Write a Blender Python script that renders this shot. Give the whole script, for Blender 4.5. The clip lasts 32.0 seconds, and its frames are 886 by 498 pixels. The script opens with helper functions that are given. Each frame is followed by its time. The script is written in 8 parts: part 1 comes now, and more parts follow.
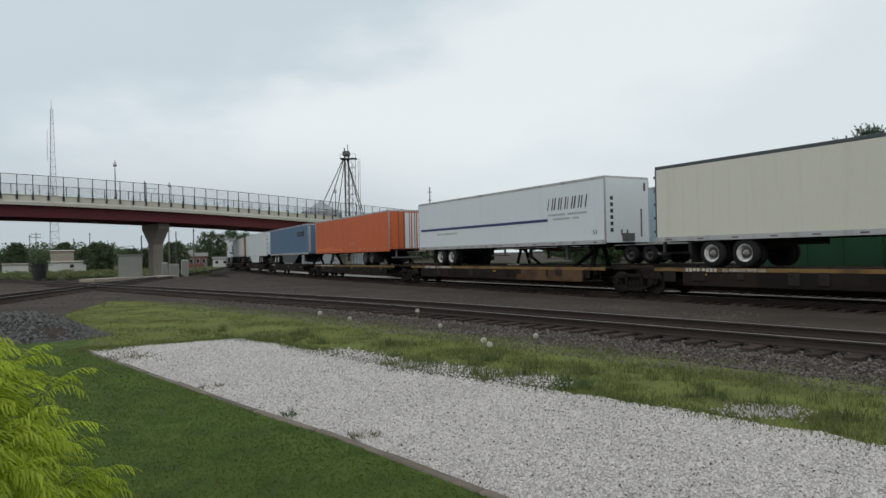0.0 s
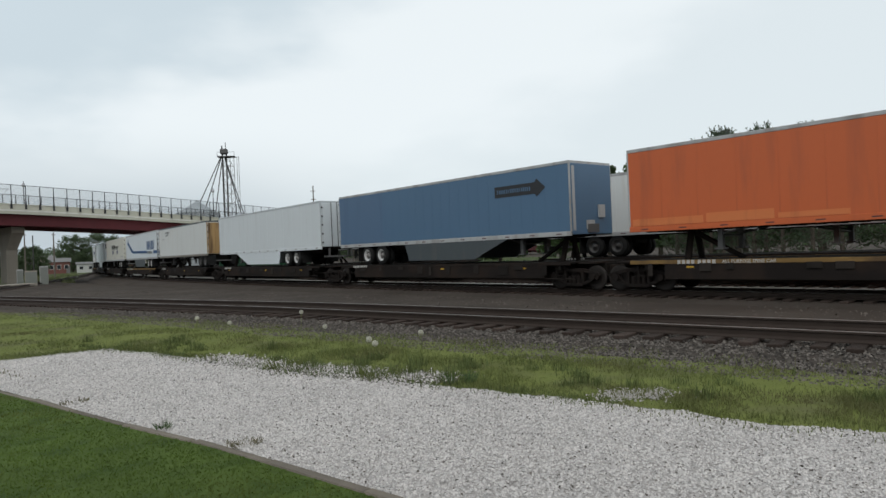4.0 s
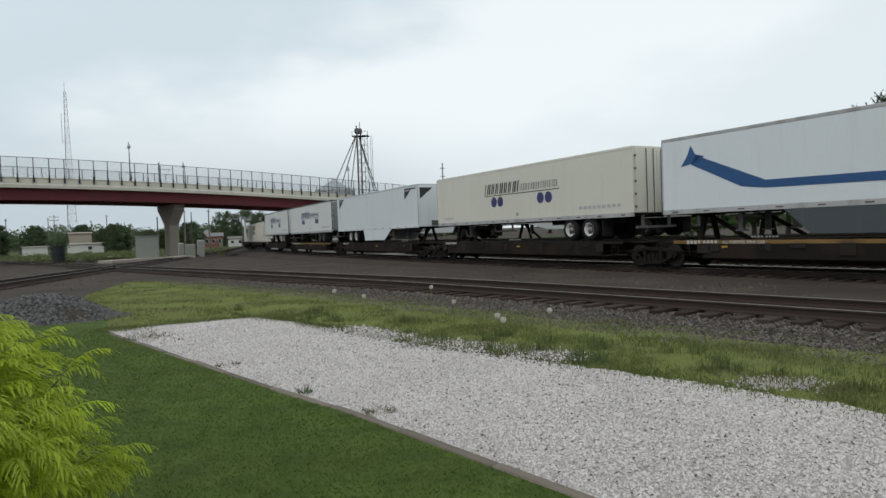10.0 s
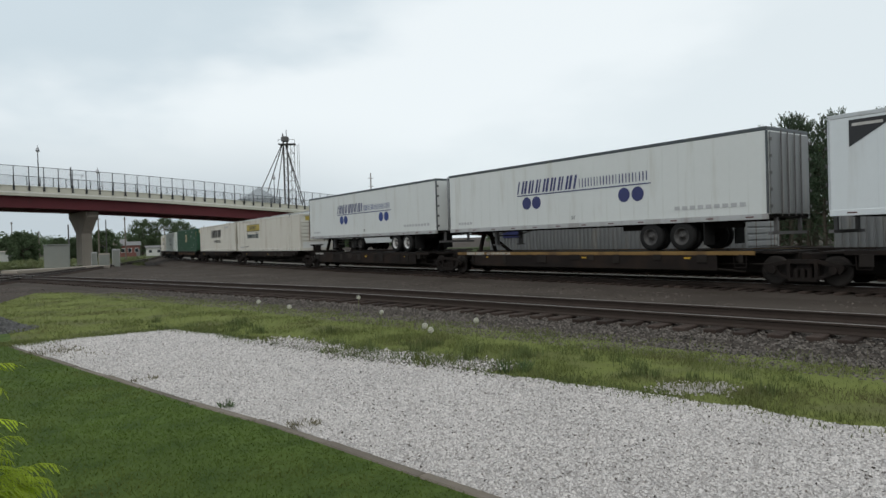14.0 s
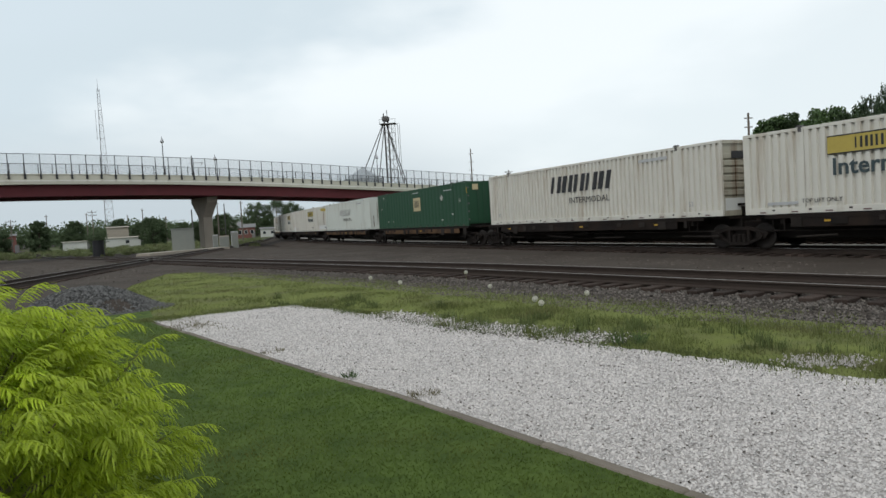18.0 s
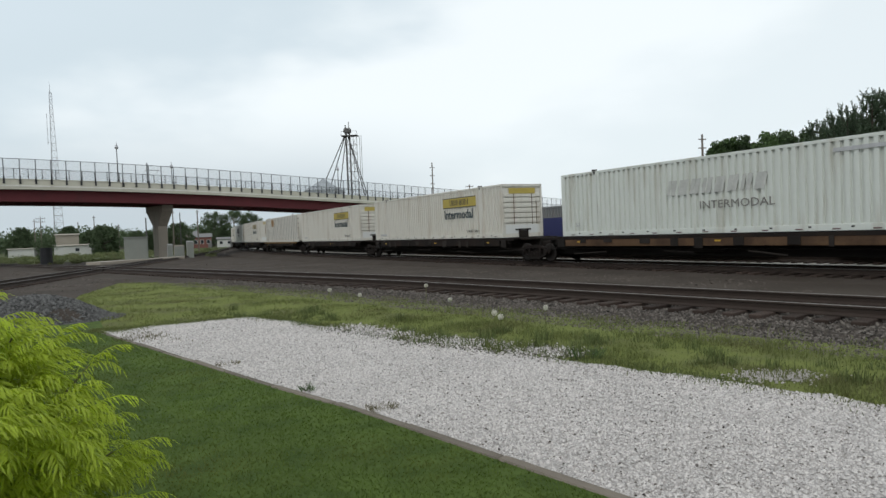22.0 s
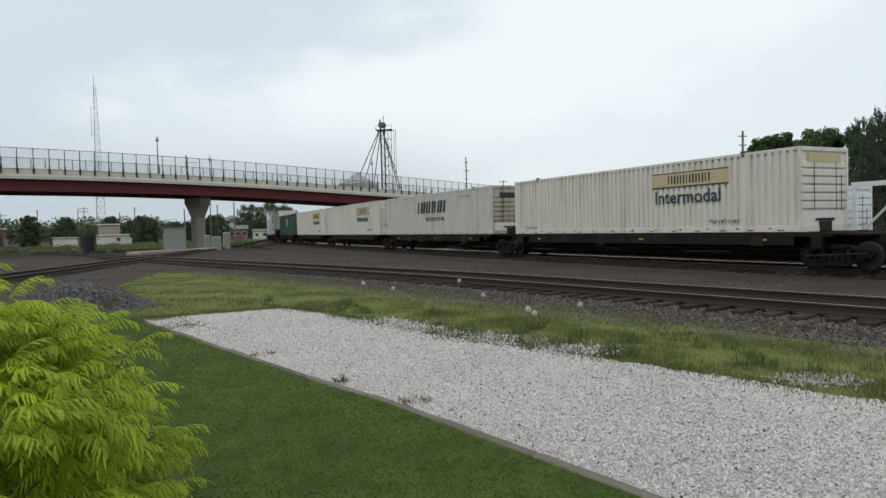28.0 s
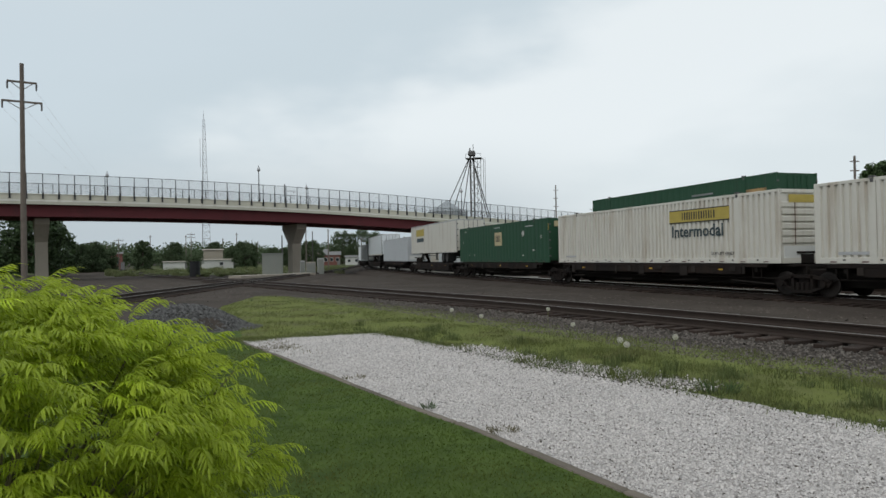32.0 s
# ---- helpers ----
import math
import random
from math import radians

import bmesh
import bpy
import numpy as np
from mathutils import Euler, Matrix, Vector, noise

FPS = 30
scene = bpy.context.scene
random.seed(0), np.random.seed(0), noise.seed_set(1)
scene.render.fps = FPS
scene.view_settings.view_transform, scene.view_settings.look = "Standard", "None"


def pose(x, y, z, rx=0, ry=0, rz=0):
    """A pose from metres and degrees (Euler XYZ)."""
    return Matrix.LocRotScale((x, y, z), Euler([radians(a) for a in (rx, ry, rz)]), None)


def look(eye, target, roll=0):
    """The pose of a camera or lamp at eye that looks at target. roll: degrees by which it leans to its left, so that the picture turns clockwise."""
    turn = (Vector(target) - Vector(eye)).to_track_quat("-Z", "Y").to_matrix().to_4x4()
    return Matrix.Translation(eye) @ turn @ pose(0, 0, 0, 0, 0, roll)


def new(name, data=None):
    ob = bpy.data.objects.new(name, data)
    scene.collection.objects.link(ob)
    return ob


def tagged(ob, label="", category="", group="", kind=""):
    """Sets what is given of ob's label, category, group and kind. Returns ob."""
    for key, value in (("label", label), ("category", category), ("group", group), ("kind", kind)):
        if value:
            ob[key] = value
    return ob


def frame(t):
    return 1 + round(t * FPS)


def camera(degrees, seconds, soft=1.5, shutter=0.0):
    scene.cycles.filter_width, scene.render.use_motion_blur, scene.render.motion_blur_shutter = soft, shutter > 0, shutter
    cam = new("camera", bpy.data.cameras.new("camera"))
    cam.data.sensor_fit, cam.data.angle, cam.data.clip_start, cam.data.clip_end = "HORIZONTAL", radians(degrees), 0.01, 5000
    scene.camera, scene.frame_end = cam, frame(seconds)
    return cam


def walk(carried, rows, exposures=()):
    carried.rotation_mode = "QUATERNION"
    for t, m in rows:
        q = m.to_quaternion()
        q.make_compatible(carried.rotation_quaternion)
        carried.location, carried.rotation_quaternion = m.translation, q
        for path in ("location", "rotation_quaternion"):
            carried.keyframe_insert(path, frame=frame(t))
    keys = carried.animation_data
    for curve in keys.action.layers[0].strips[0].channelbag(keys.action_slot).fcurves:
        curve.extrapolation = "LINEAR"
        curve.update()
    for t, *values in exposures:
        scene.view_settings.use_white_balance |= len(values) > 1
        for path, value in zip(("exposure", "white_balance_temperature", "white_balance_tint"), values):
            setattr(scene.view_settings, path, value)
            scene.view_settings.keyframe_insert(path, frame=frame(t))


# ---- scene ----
cam = camera(66.91, 32.0, soft=1.5)
# seconds, place, and turn in degrees
PATH = [
    (0.0, 0.036, 0.031, 1.758, 90.324, 1.031, 1.175),
    (0.5, 0.042, 0.033, 1.759, 90.262, 1.398, -0.732),
    (1.0, 0.048, 0.034, 1.756, 90.199, 1.564, -1.463),
    (1.5, 0.052, 0.046, 1.753, 90.322, 1.618, -3.722),
    (2.0, 0.062, 0.045, 1.754, 90.369, 1.564, -5.185),
    (2.5, 0.069, 0.040, 1.752, 90.334, 1.507, -6.018),
    (3.0, 0.069, 0.038, 1.749, 90.206, 1.537, -6.793),
    (3.5, 0.069, 0.041, 1.750, 89.953, 1.840, -7.638),
    (5.5, 0.112, 0.033, 1.764, 90.199, 3.304, -12.022),
    (6.0, 0.091, 0.038, 1.760, 91.721, 3.629, -12.983),
    (6.5, 0.076, 0.038, 1.758, 92.076, 2.918, -8.295),
    (7.0, 0.062, 0.047, 1.754, 91.712, 2.042, -4.878),
    (7.5, 0.059, 0.045, 1.753, 90.617, 1.748, -2.233),
    (8.0, 0.065, 0.046, 1.749, 90.117, 1.548, -0.698),
    (8.5, 0.067, 0.045, 1.752, 89.650, 1.469, -0.686),
    (9.0, 0.050, 0.047, 1.753, 89.008, 1.242, 0.643),
    (9.5, 0.054, 0.055, 1.754, 88.443, 1.636, 1.904),
    (10.0, 0.060, 0.049, 1.758, 88.325, 1.962, 2.361),
    (10.5, 0.064, 0.049, 1.759, 88.388, 1.978, 0.826),
    (11.0, 0.071, 0.048, 1.757, 88.554, 2.115, -0.496),
    (11.5, 0.077, 0.047, 1.755, 88.819, 1.970, -2.520),
    (12.0, 0.075, 0.050, 1.748, 89.108, 1.780, -3.199),
    (12.5, 0.081, 0.047, 1.752, 89.128, 1.885, -3.770),
    (13.0, 0.080, 0.045, 1.757, 89.070, 1.895, -4.173),
    (13.5, 0.071, 0.043, 1.756, 89.038, 1.708, -4.338),
    (14.0, 0.064, 0.041, 1.754, 89.027, 1.589, -3.772),
    (14.5, 0.063, 0.036, 1.751, 89.027, 1.706, -2.433),
    (15.0, 0.052, 0.021, 1.749, 89.406, 2.145, -2.102),
    (15.5, 0.004, 0.009, 1.747, 89.911, 2.063, 4.834),
    (17.5, -0.039, -0.035, 1.759, 87.380, 2.748, 7.042),
    (18.0, -0.042, -0.035, 1.750, 87.261, 3.328, 4.839),
    (18.5, -0.047, -0.035, 1.747, 87.363, 3.120, 4.262),
    (19.0, -0.049, -0.032, 1.746, 87.590, 2.999, 3.720),
    (19.5, -0.049, -0.043, 1.743, 87.782, 2.912, 3.217),
    (20.0, -0.052, -0.050, 1.746, 87.927, 2.889, 2.506),
    (20.5, -0.049, -0.054, 1.744, 88.031, 2.816, 1.812),
    (21.0, -0.051, -0.053, 1.745, 88.146, 2.870, 1.275),
    (21.5, -0.052, -0.048, 1.748, 88.313, 2.536, 1.239),
    (22.0, -0.053, -0.045, 1.748, 88.239, 2.303, 1.457),
    (22.5, -0.053, -0.040, 1.751, 88.201, 2.168, 2.071),
    (23.0, -0.060, -0.034, 1.751, 88.169, 2.127, 3.692),
    (23.5, -0.078, -0.044, 1.753, 88.470, 2.454, 8.060),
    (24.0, -0.076, -0.052, 1.754, 88.738, 1.778, 11.009),
    (24.5, -0.066, -0.055, 1.749, 88.836, 1.384, 9.237),
    (26.5, -0.087, -0.042, 1.737, 89.558, 1.980, 10.348),
    (27.0, -0.075, -0.036, 1.736, 88.944, 1.226, 9.385),
    (27.5, -0.080, -0.025, 1.743, 88.501, 1.040, 6.995),
    (28.0, -0.083, -0.021, 1.741, 87.908, 1.506, 4.256),
    (28.5, -0.076, -0.021, 1.743, 87.288, 2.180, 2.352),
    (29.0, -0.059, -0.018, 1.739, 86.951, 2.720, -0.410),
    (29.5, -0.056, -0.017, 1.742, 86.818, 2.933, -2.215),
    (30.0, -0.088, -0.036, 1.741, 87.174, 2.124, 0.145),
    (30.5, -0.104, -0.046, 1.741, 89.651, 2.021, 6.996),
    (31.0, -0.112, -0.053, 1.742, 89.993, 1.658, 9.346),
    (31.5, -0.103, -0.056, 1.742, 90.293, 1.293, 11.244),
    (32.0, -0.089, -0.054, 1.744, 90.420, 0.985, 11.801),
]


def walk_rows():
    return [(r[0], pose(*r[1:])) for r in PATH]


# the clip's camera holds its exposure a little lower at the start and the end
walk(cam, walk_rows(), [(0, -0.2), (1, -0.24), (2, -0.18), (3, -0.12), (6, -0.09), (7, -0.26), (8, -0.24), (9, -0.16), (10, -0.06), (11, 0.0), (12, 0.02), (14, -0.08), (18, 0.02), (20, 0.02), (22, 0.02), (24, -0.04), (26, -0.1), (27.3, -0.1), (29, 0.06), (30.2, 0.05), (31, -0.15), (32, -0.17)])

# ---- light ----
world = bpy.data.worlds.new("overcast_sky")
scene.world = world
world.use_nodes = True
SUN_AZ, SUN_EL = 200.0, 48.0      # degrees: compass-like from +y clockwise, and above the horizon


def build_world():
    nt = world.node_tree
    nt.nodes.clear()
    N, L = nt.nodes.new, nt.links.new
    out, bg = N("ShaderNodeOutputWorld"), N("ShaderNodeBackground")
    sky = N("ShaderNodeTexSky")
    sky.sky_type, sky.sun_disc = "NISHITA", False
    sky.sun_elevation, sky.sun_rotation = radians(SUN_EL), radians(SUN_AZ)
    sky.air_density, sky.dust_density = 1.0, 2.0
    dim = N("ShaderNodeVectorMath")
    dim.operation = "SCALE"
    dim.inputs["Scale"].default_value = 0.10
    L(sky.outputs[0], dim.inputs[0])
    tc, mp = N("ShaderNodeTexCoord"), N("ShaderNodeMapping")
    mp.inputs["Scale"].default_value = (1.0, 1.0, 2.4)
    L(tc.outputs["Generated"], mp.inputs[0])
    big, fine = N("ShaderNodeTexNoise"), N("ShaderNodeTexNoise")
    big.inputs["Scale"].default_value, big.inputs["Detail"].default_value, big.inputs["Roughness"].default_value = 2.6, 4.0, 0.5
    fine.inputs["Scale"].default_value, fine.inputs["Detail"].default_value = 7.0, 4.0
    L(mp.outputs[0], big.inputs["Vector"])
    L(mp.outputs[0], fine.inputs["Vector"])
    # the cloud sheet thickens along a slanting front
    dot = N("ShaderNodeVectorMath")
    dot.operation = "DOT_PRODUCT"
    dot.inputs[1].default_value = (-0.46, 0.0, 1.0)
    L(tc.outputs["Generated"], dot.inputs[0])

    def add_(a, k, b):
        n = N("ShaderNodeMath")
        n.operation = "MULTIPLY_ADD"
        L(a, n.inputs[0])
        n.inputs[1].default_value = k
        if isinstance(b, float):
            n.inputs[2].default_value = b
        else:
            L(b, n.inputs[2])
        return n.outputs[0]
    thick = add_(big.outputs[0], 0.34, add_(fine.outputs[0], 0.10, add_(dot.outputs["Value"], 1.0, -0.175)))
    ramp = N("ShaderNodeValToRGB")
    ramp.color_ramp.interpolation = "EASE"
    e = ramp.color_ramp.elements
    e[0].position, e[0].color = 0.02, (0.83, 0.91, 0.945, 1)
    e[1].position, e[1].color = 0.95, (0.78, 0.86, 0.90, 1)
    for where, c in ((0.18, (0.955, 1.02, 1.045, 1)), (0.33, (0.955, 1.02, 1.045, 1)), (0.47, (0.69, 0.795, 0.855, 1)), (0.62, (0.705, 0.81, 0.875, 1))):
        k = e.new(where)
        k.color = c
    L(thick, ramp.inputs[0])
    mix = N("ShaderNodeMix")
    mix.data_type = "RGBA"
    mix.inputs[0].default_value = 0.93
    L(dim.outputs[0], mix.inputs[6])
    L(ramp.outputs[0], mix.inputs[7])
    # duller haze low over the land to the north-west
    sep = N("ShaderNodeSeparateXYZ")
    L(tc.outputs["Generated"], sep.inputs[0])

    def fade(v, a, b):
        n = N("ShaderNodeMapRange")
        n.interpolation_type = "SMOOTHSTEP"
        n.inputs["From Min"].default_value, n.inputs["From Max"].default_value = a, b
        L(v, n.inputs["Value"])
        return n.outputs[0]
    both = N("ShaderNodeMath")
    both.operation = "MULTIPLY"
    L(fade(sep.outputs["Z"], 0.19, 0.03), both.inputs[0])
    L(fade(sep.outputs["X"], 0.12, -0.22), both.inputs[1])
    haze = N("ShaderNodeMix")
    haze.data_type = "RGBA"
    haze.inputs[7].default_value = (0.565, 0.645, 0.695, 1)
    L(both.outputs[0], haze.inputs[0])
    L(mix.outputs[2], haze.inputs[6])
    L(haze.outputs[2], bg.inputs[0])
    bg.inputs[1].default_value = 1.0
    L(bg.outputs[0], out.inputs[0])


build_world()
sun = new("sun", bpy.data.lights.new("sun", "SUN"))
sun.data.energy, sun.data.angle, sun.data.color = 1.1, radians(25), (1.0, 0.985, 0.96)
_a, _e = radians(SUN_AZ), radians(SUN_EL)
sun.matrix_world = look((math.sin(_a) * math.cos(_e) * 60, math.cos(_a) * math.cos(_e) * 60, math.sin(_e) * 60), (0, 0, 0))


# ---- materials ----
def mat(name, base, rough=0.7, metal=0.0, vary=0.15, scale=6.0, fine=60.0, bump=0.0, dirt=None, dirt_amount=0.0, dirt_scale=1.2,
        per_object=0.0, per_island=0.0, streak=False, spec=0.5, alpha=1.0, transl=0.0, emit=None):
    """A procedural surface: base colour, two scales of variation, dirt with a shape of its own and fine relief."""
    m = bpy.data.materials.new(name)
    m.use_nodes = True
    nt = m.node_tree
    N, L = nt.nodes.new, nt.links.new
    b = nt.nodes["Principled BSDF"]
    b.inputs["Roughness"].default_value, b.inputs["Metallic"].default_value = rough, metal
    b.inputs["Specular IOR Level"].default_value = spec
    tc = N("ShaderNodeTexCoord")

    def tex(sc, stretch=None, detail=3.0):
        n = N("ShaderNodeTexNoise")
        n.inputs["Scale"].default_value, n.inputs["Detail"].default_value = sc, detail
        if stretch:
            mp = N("ShaderNodeMapping")
            mp.inputs["Scale"].default_value = stretch
            L(tc.outputs["Object"], mp.inputs[0])
            L(mp.outputs[0], n.inputs["Vector"])
        else:
            L(tc.outputs["Object"], n.inputs["Vector"])
        return n.outputs[0]

    def math_(op, a, c, d=None):
        n = N("ShaderNodeMath")
        n.operation = op
        for i, v in enumerate((a, c, d)):
            if v is None:
                continue
            if isinstance(v, (int, float)):
                n.inputs[i].default_value = v
            else:
                L(v, n.inputs[i])
        return n.outputs[0]

    value = math_("MULTIPLY_ADD", tex(scale), 2 * vary, 1 - vary)
    value = math_("MULTIPLY", value, math_("MULTIPLY_ADD", tex(fine), vary, 1 - vary / 2))
    if per_object:
        oi = N("ShaderNodeObjectInfo")
        value = math_("MULTIPLY", value, math_("MULTIPLY_ADD", oi.outputs["Random"], 2 * per_object, 1 - per_object))
    if per_island:
        g = N("ShaderNodeNewGeometry")
        value = math_("MULTIPLY", value, math_("MULTIPLY_ADD", g.outputs["Random Per Island"], 2 * per_island, 1 - per_island))
    sc = N("ShaderNodeVectorMath")
    sc.operation = "SCALE"
    sc.inputs[0].default_value = base[:3]
    L(value, sc.inputs["Scale"])
    col = sc.outputs[0]
    if dirt:
        n = tex(dirt_scale, (3.0, 3.0, 0.35) if streak else None, 6.0)
        r = N("ShaderNodeMapRange")
        r.inputs["From Min"].default_value, r.inputs["From Max"].default_value = 0.62 - 0.3 * dirt_amount, 0.82 - 0.2 * dirt_amount
        r.inputs["To Max"].default_value = min(1.0, 0.04 + dirt_amount * 2.0)
        L(n, r.inputs["Value"])
        mx = N("ShaderNodeMix")
        mx.data_type = "RGBA"
        mx.inputs[7].default_value = (*dirt, 1)
        L(r.outputs[0], mx.inputs[0])
        L(col, mx.inputs[6])
        col = mx.outputs[2]
    L(col, b.inputs["Base Color"])
    if bump:
        bp = N("ShaderNodeBump")
        bp.inputs["Strength"].default_value, bp.inputs["Distance"].default_value = bump, 0.02
        L(tex(fine, None, 5.0), bp.inputs["Height"])
        L(bp.outputs[0], b.inputs["Normal"])
    if alpha < 1:
        b.inputs["Alpha"].default_value = alpha
    if transl:
        b.inputs["Subsurface Weight"].default_value = 0.0
        t = N("ShaderNodeBsdfTranslucent")
        ms = N("ShaderNodeMixShader")
        ms.inputs[0].default_value = transl
        L(col, t.inputs[0])
        L(b.outputs[0], ms.inputs[1])
        L(t.outputs[0], ms.inputs[2])
        L(ms.outputs[0], nt.nodes["Material Output"].inputs[0])
    return m


M = {}
M["dirt"] = mat("dark_gravelly_dirt", (0.066, 0.054, 0.045), 0.95, vary=0.42, scale=0.35, fine=35, bump=0.6, dirt=(0.050, 0.040, 0.033), dirt_amount=0.6, dirt_scale=0.25, spec=0.1)
M["soil"] = mat("soil", (0.10, 0.085, 0.06), 0.95, vary=0.3, scale=2, fine=40, bump=0.5, spec=0.1)
M["lawn"] = mat("lawn_turf", (0.058, 0.088, 0.0165), 0.9, vary=0.5, scale=0.9, fine=13, bump=0.5, dirt=(0.034, 0.058, 0.011), dirt_amount=0.5, dirt_scale=2.6, spec=0.15)
M["blade"] = mat("mown_grass_blades", (0.088, 0.130, 0.027), 0.65, vary=0.52, scale=0.55, fine=4, per_island=0.14, dirt=(0.135, 0.138, 0.040), dirt_amount=0.45, dirt_scale=0.75, transl=0.4, spec=0.1)
M["wild"] = mat("wild_grass_blades", (0.140, 0.160, 0.054), 0.65, vary=0.3, scale=0.6, fine=3, per_island=0.3, dirt=(0.150, 0.132, 0.068), dirt_amount=0.4, dirt_scale=0.7, transl=0.35, spec=0.2)
M["rough_turf"] = mat("rough_turf", (0.128, 0.146, 0.040), 0.95, vary=0.35, scale=0.8, fine=30, bump=0.5, dirt=(0.095, 0.090, 0.048), dirt_amount=0.4, dirt_scale=0.9, spec=0.1)
M["field"] = mat("far_grass", (0.084, 0.096, 0.044), 0.95, vary=0.35, scale=0.12, fine=3, bump=0.3, dirt=(0.10, 0.10, 0.05), dirt_amount=0.3, dirt_scale=0.1, spec=0.1)
M["white_gravel"] = mat("white_gravel_bed", (0.40, 0.368, 0.345), 0.9, vary=0.25, scale=1.2, fine=70, bump=0.9, spec=0.2)
M["white_stone"] = mat("white_stone", (0.480, 0.447, 0.424), 0.85, vary=0.12, scale=1.0, fine=30, per_island=0.30, spec=0.3)
M["ballast"] = mat("ballast_bed", (0.062, 0.051, 0.043), 0.95, vary=0.3, scale=0.7, fine=28, bump=0.9, dirt=(0.045, 0.036, 0.029), dirt_amount=0.5, dirt_scale=0.35, spec=0.1)
M["ballast_stone"] = mat("ballast_stone", (0.100, 0.087, 0.076), 0.9, vary=0.15, scale=2, fine=30, per_island=0.72, spec=0.15)
M["pebble"] = mat("dull_pebble", (0.098, 0.082, 0.070), 0.9, vary=0.15, scale=2, fine=30, per_island=0.5, spec=0.15)
M["blue_stone"] = mat("blue_grey_stone", (0.086, 0.084, 0.081), 0.85, vary=0.2, scale=2, fine=30, per_island=0.65, spec=0.2)
# much paler bed for the far track, showing as a strip beneath the cars
M["pale_ballast"] = mat("pale_stone_ballast", (0.30, 0.285, 0.26), 0.95, vary=0.3, scale=0.7, fine=28, bump=0.9, spec=0.1)
M["rail"] = mat("rusty_rail", (0.046, 0.034, 0.028), 0.75, 0.3, vary=0.2, scale=4, fine=60, bump=0.2, spec=0.2)
M["rail_top"] = mat("worn_rail_head", (0.20, 0.175, 0.160), 0.45, 0.7, vary=0.1, scale=4, fine=60)
M["rail_shiny"] = mat("bright_rail_head", (0.62, 0.62, 0.62), 0.3, 0.95, vary=0.08, scale=4, fine=60)
# grass green darkened here: the shade behind the trains is in the colour
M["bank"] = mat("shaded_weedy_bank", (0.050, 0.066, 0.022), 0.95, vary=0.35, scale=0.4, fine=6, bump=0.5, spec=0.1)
M["dark_weed"] = mat("dark_weed_leaf", (0.098, 0.122, 0.044), 0.7, vary=0.3, scale=0.6, fine=3, per_island=0.35, transl=0.25, spec=0.2)
M["tie"] = mat("weathered_tie", (0.047, 0.034, 0.028), 0.95, vary=0.3, scale=5, fine=50, bump=0.6, per_object=0.35, spec=0.15)
M["edging"] = mat("weathered_edging", (0.150, 0.128, 0.104), 0.9, vary=0.3, scale=4, fine=60, bump=0.4, per_object=0.2, spec=0.15)
M["concrete"] = mat("bridge_concrete", (0.30, 0.262, 0.215), 0.9, vary=0.12, scale=0.5, fine=12, bump=0.2, dirt=(0.2, 0.18, 0.15), dirt_amount=0.25, dirt_scale=0.5, streak=True)
M["cream_concrete"] = mat("cream_parapet", (0.56, 0.535, 0.44), 0.85, vary=0.08, scale=0.4, fine=10, dirt=(0.42, 0.38, 0.3), dirt_amount=0.15, dirt_scale=0.4, streak=True)
M["girder"] = mat("red_girder_paint", (0.128, 0.029, 0.033), 0.55, vary=0.15, scale=0.6, fine=15, dirt=(0.07, 0.03, 0.03), dirt_amount=0.25, dirt_scale=0.4, spec=0.2)
# parapet cream lightened, to hold the highlight along the deck's overhang
M["deck_edge"] = mat("highlight_deck_edge", (0.70, 0.68, 0.62), 0.8, vary=0.1, scale=0.5, fine=10, dirt=(0.42, 0.38, 0.3), dirt_amount=0.2, dirt_scale=0.5, streak=True)
M["black"] = mat("black_metal", (0.025, 0.025, 0.028), 0.55, 0.2, vary=0.15)
M["mesh"] = mat("chain_link", (0.16, 0.165, 0.17), 0.8, 0.2, vary=0.05, alpha=0.10)
M["steel"] = mat("galvanised_steel", (0.33, 0.33, 0.34), 0.5, 0.6, vary=0.15, scale=2, fine=30)
M["dark_steel"] = mat("weathered_dark_steel", (0.12, 0.115, 0.112), 0.7, 0.4, vary=0.2, scale=1, fine=20)
M["wood_pole"] = mat("weathered_pole", (0.14, 0.115, 0.095), 0.9, vary=0.25, scale=3, fine=40, bump=0.3)
M["box_grey"] = mat("grey_cabinet_paint", (0.180, 0.188, 0.165), 0.6, vary=0.08, scale=2, fine=20, dirt=(0.2, 0.19, 0.17), dirt_amount=0.2, dirt_scale=1, streak=True)
M["bark"] = mat("bark", (0.075, 0.058, 0.045), 0.95, vary=0.3, scale=3, fine=30, bump=0.6)
M["leaf_dark"] = mat("dark_foliage", (0.044, 0.074, 0.026), 0.7, vary=0.25, scale=0.4, fine=4, per_island=0.45, transl=0.2)
M["leaf_mid"] = mat("mid_foliage", (0.062, 0.105, 0.032), 0.7, vary=0.25, scale=0.4, fine=4, per_island=0.45, transl=0.25)
M["leaf_pine"] = mat("conifer_foliage", (0.060, 0.092, 0.050), 0.75, vary=0.25, scale=0.4, fine=4, per_island=0.4, transl=0.1)
# leaf green paled and greyed, so the distance haze sits in the colour
M["leaf_far"] = mat("hazy_far_foliage", (0.090, 0.122, 0.066), 0.9, vary=0.25, scale=0.2, fine=2, per_island=0.16, transl=0.3, spec=0.1)
M["leaf_weed"] = mat("tall_field_weeds", (0.155, 0.178, 0.082), 0.9, vary=0.3, scale=0.15, fine=2, per_island=0.2, transl=0.3, dirt=(0.16, 0.14, 0.085), dirt_amount=0.35, dirt_scale=0.2, spec=0.1)
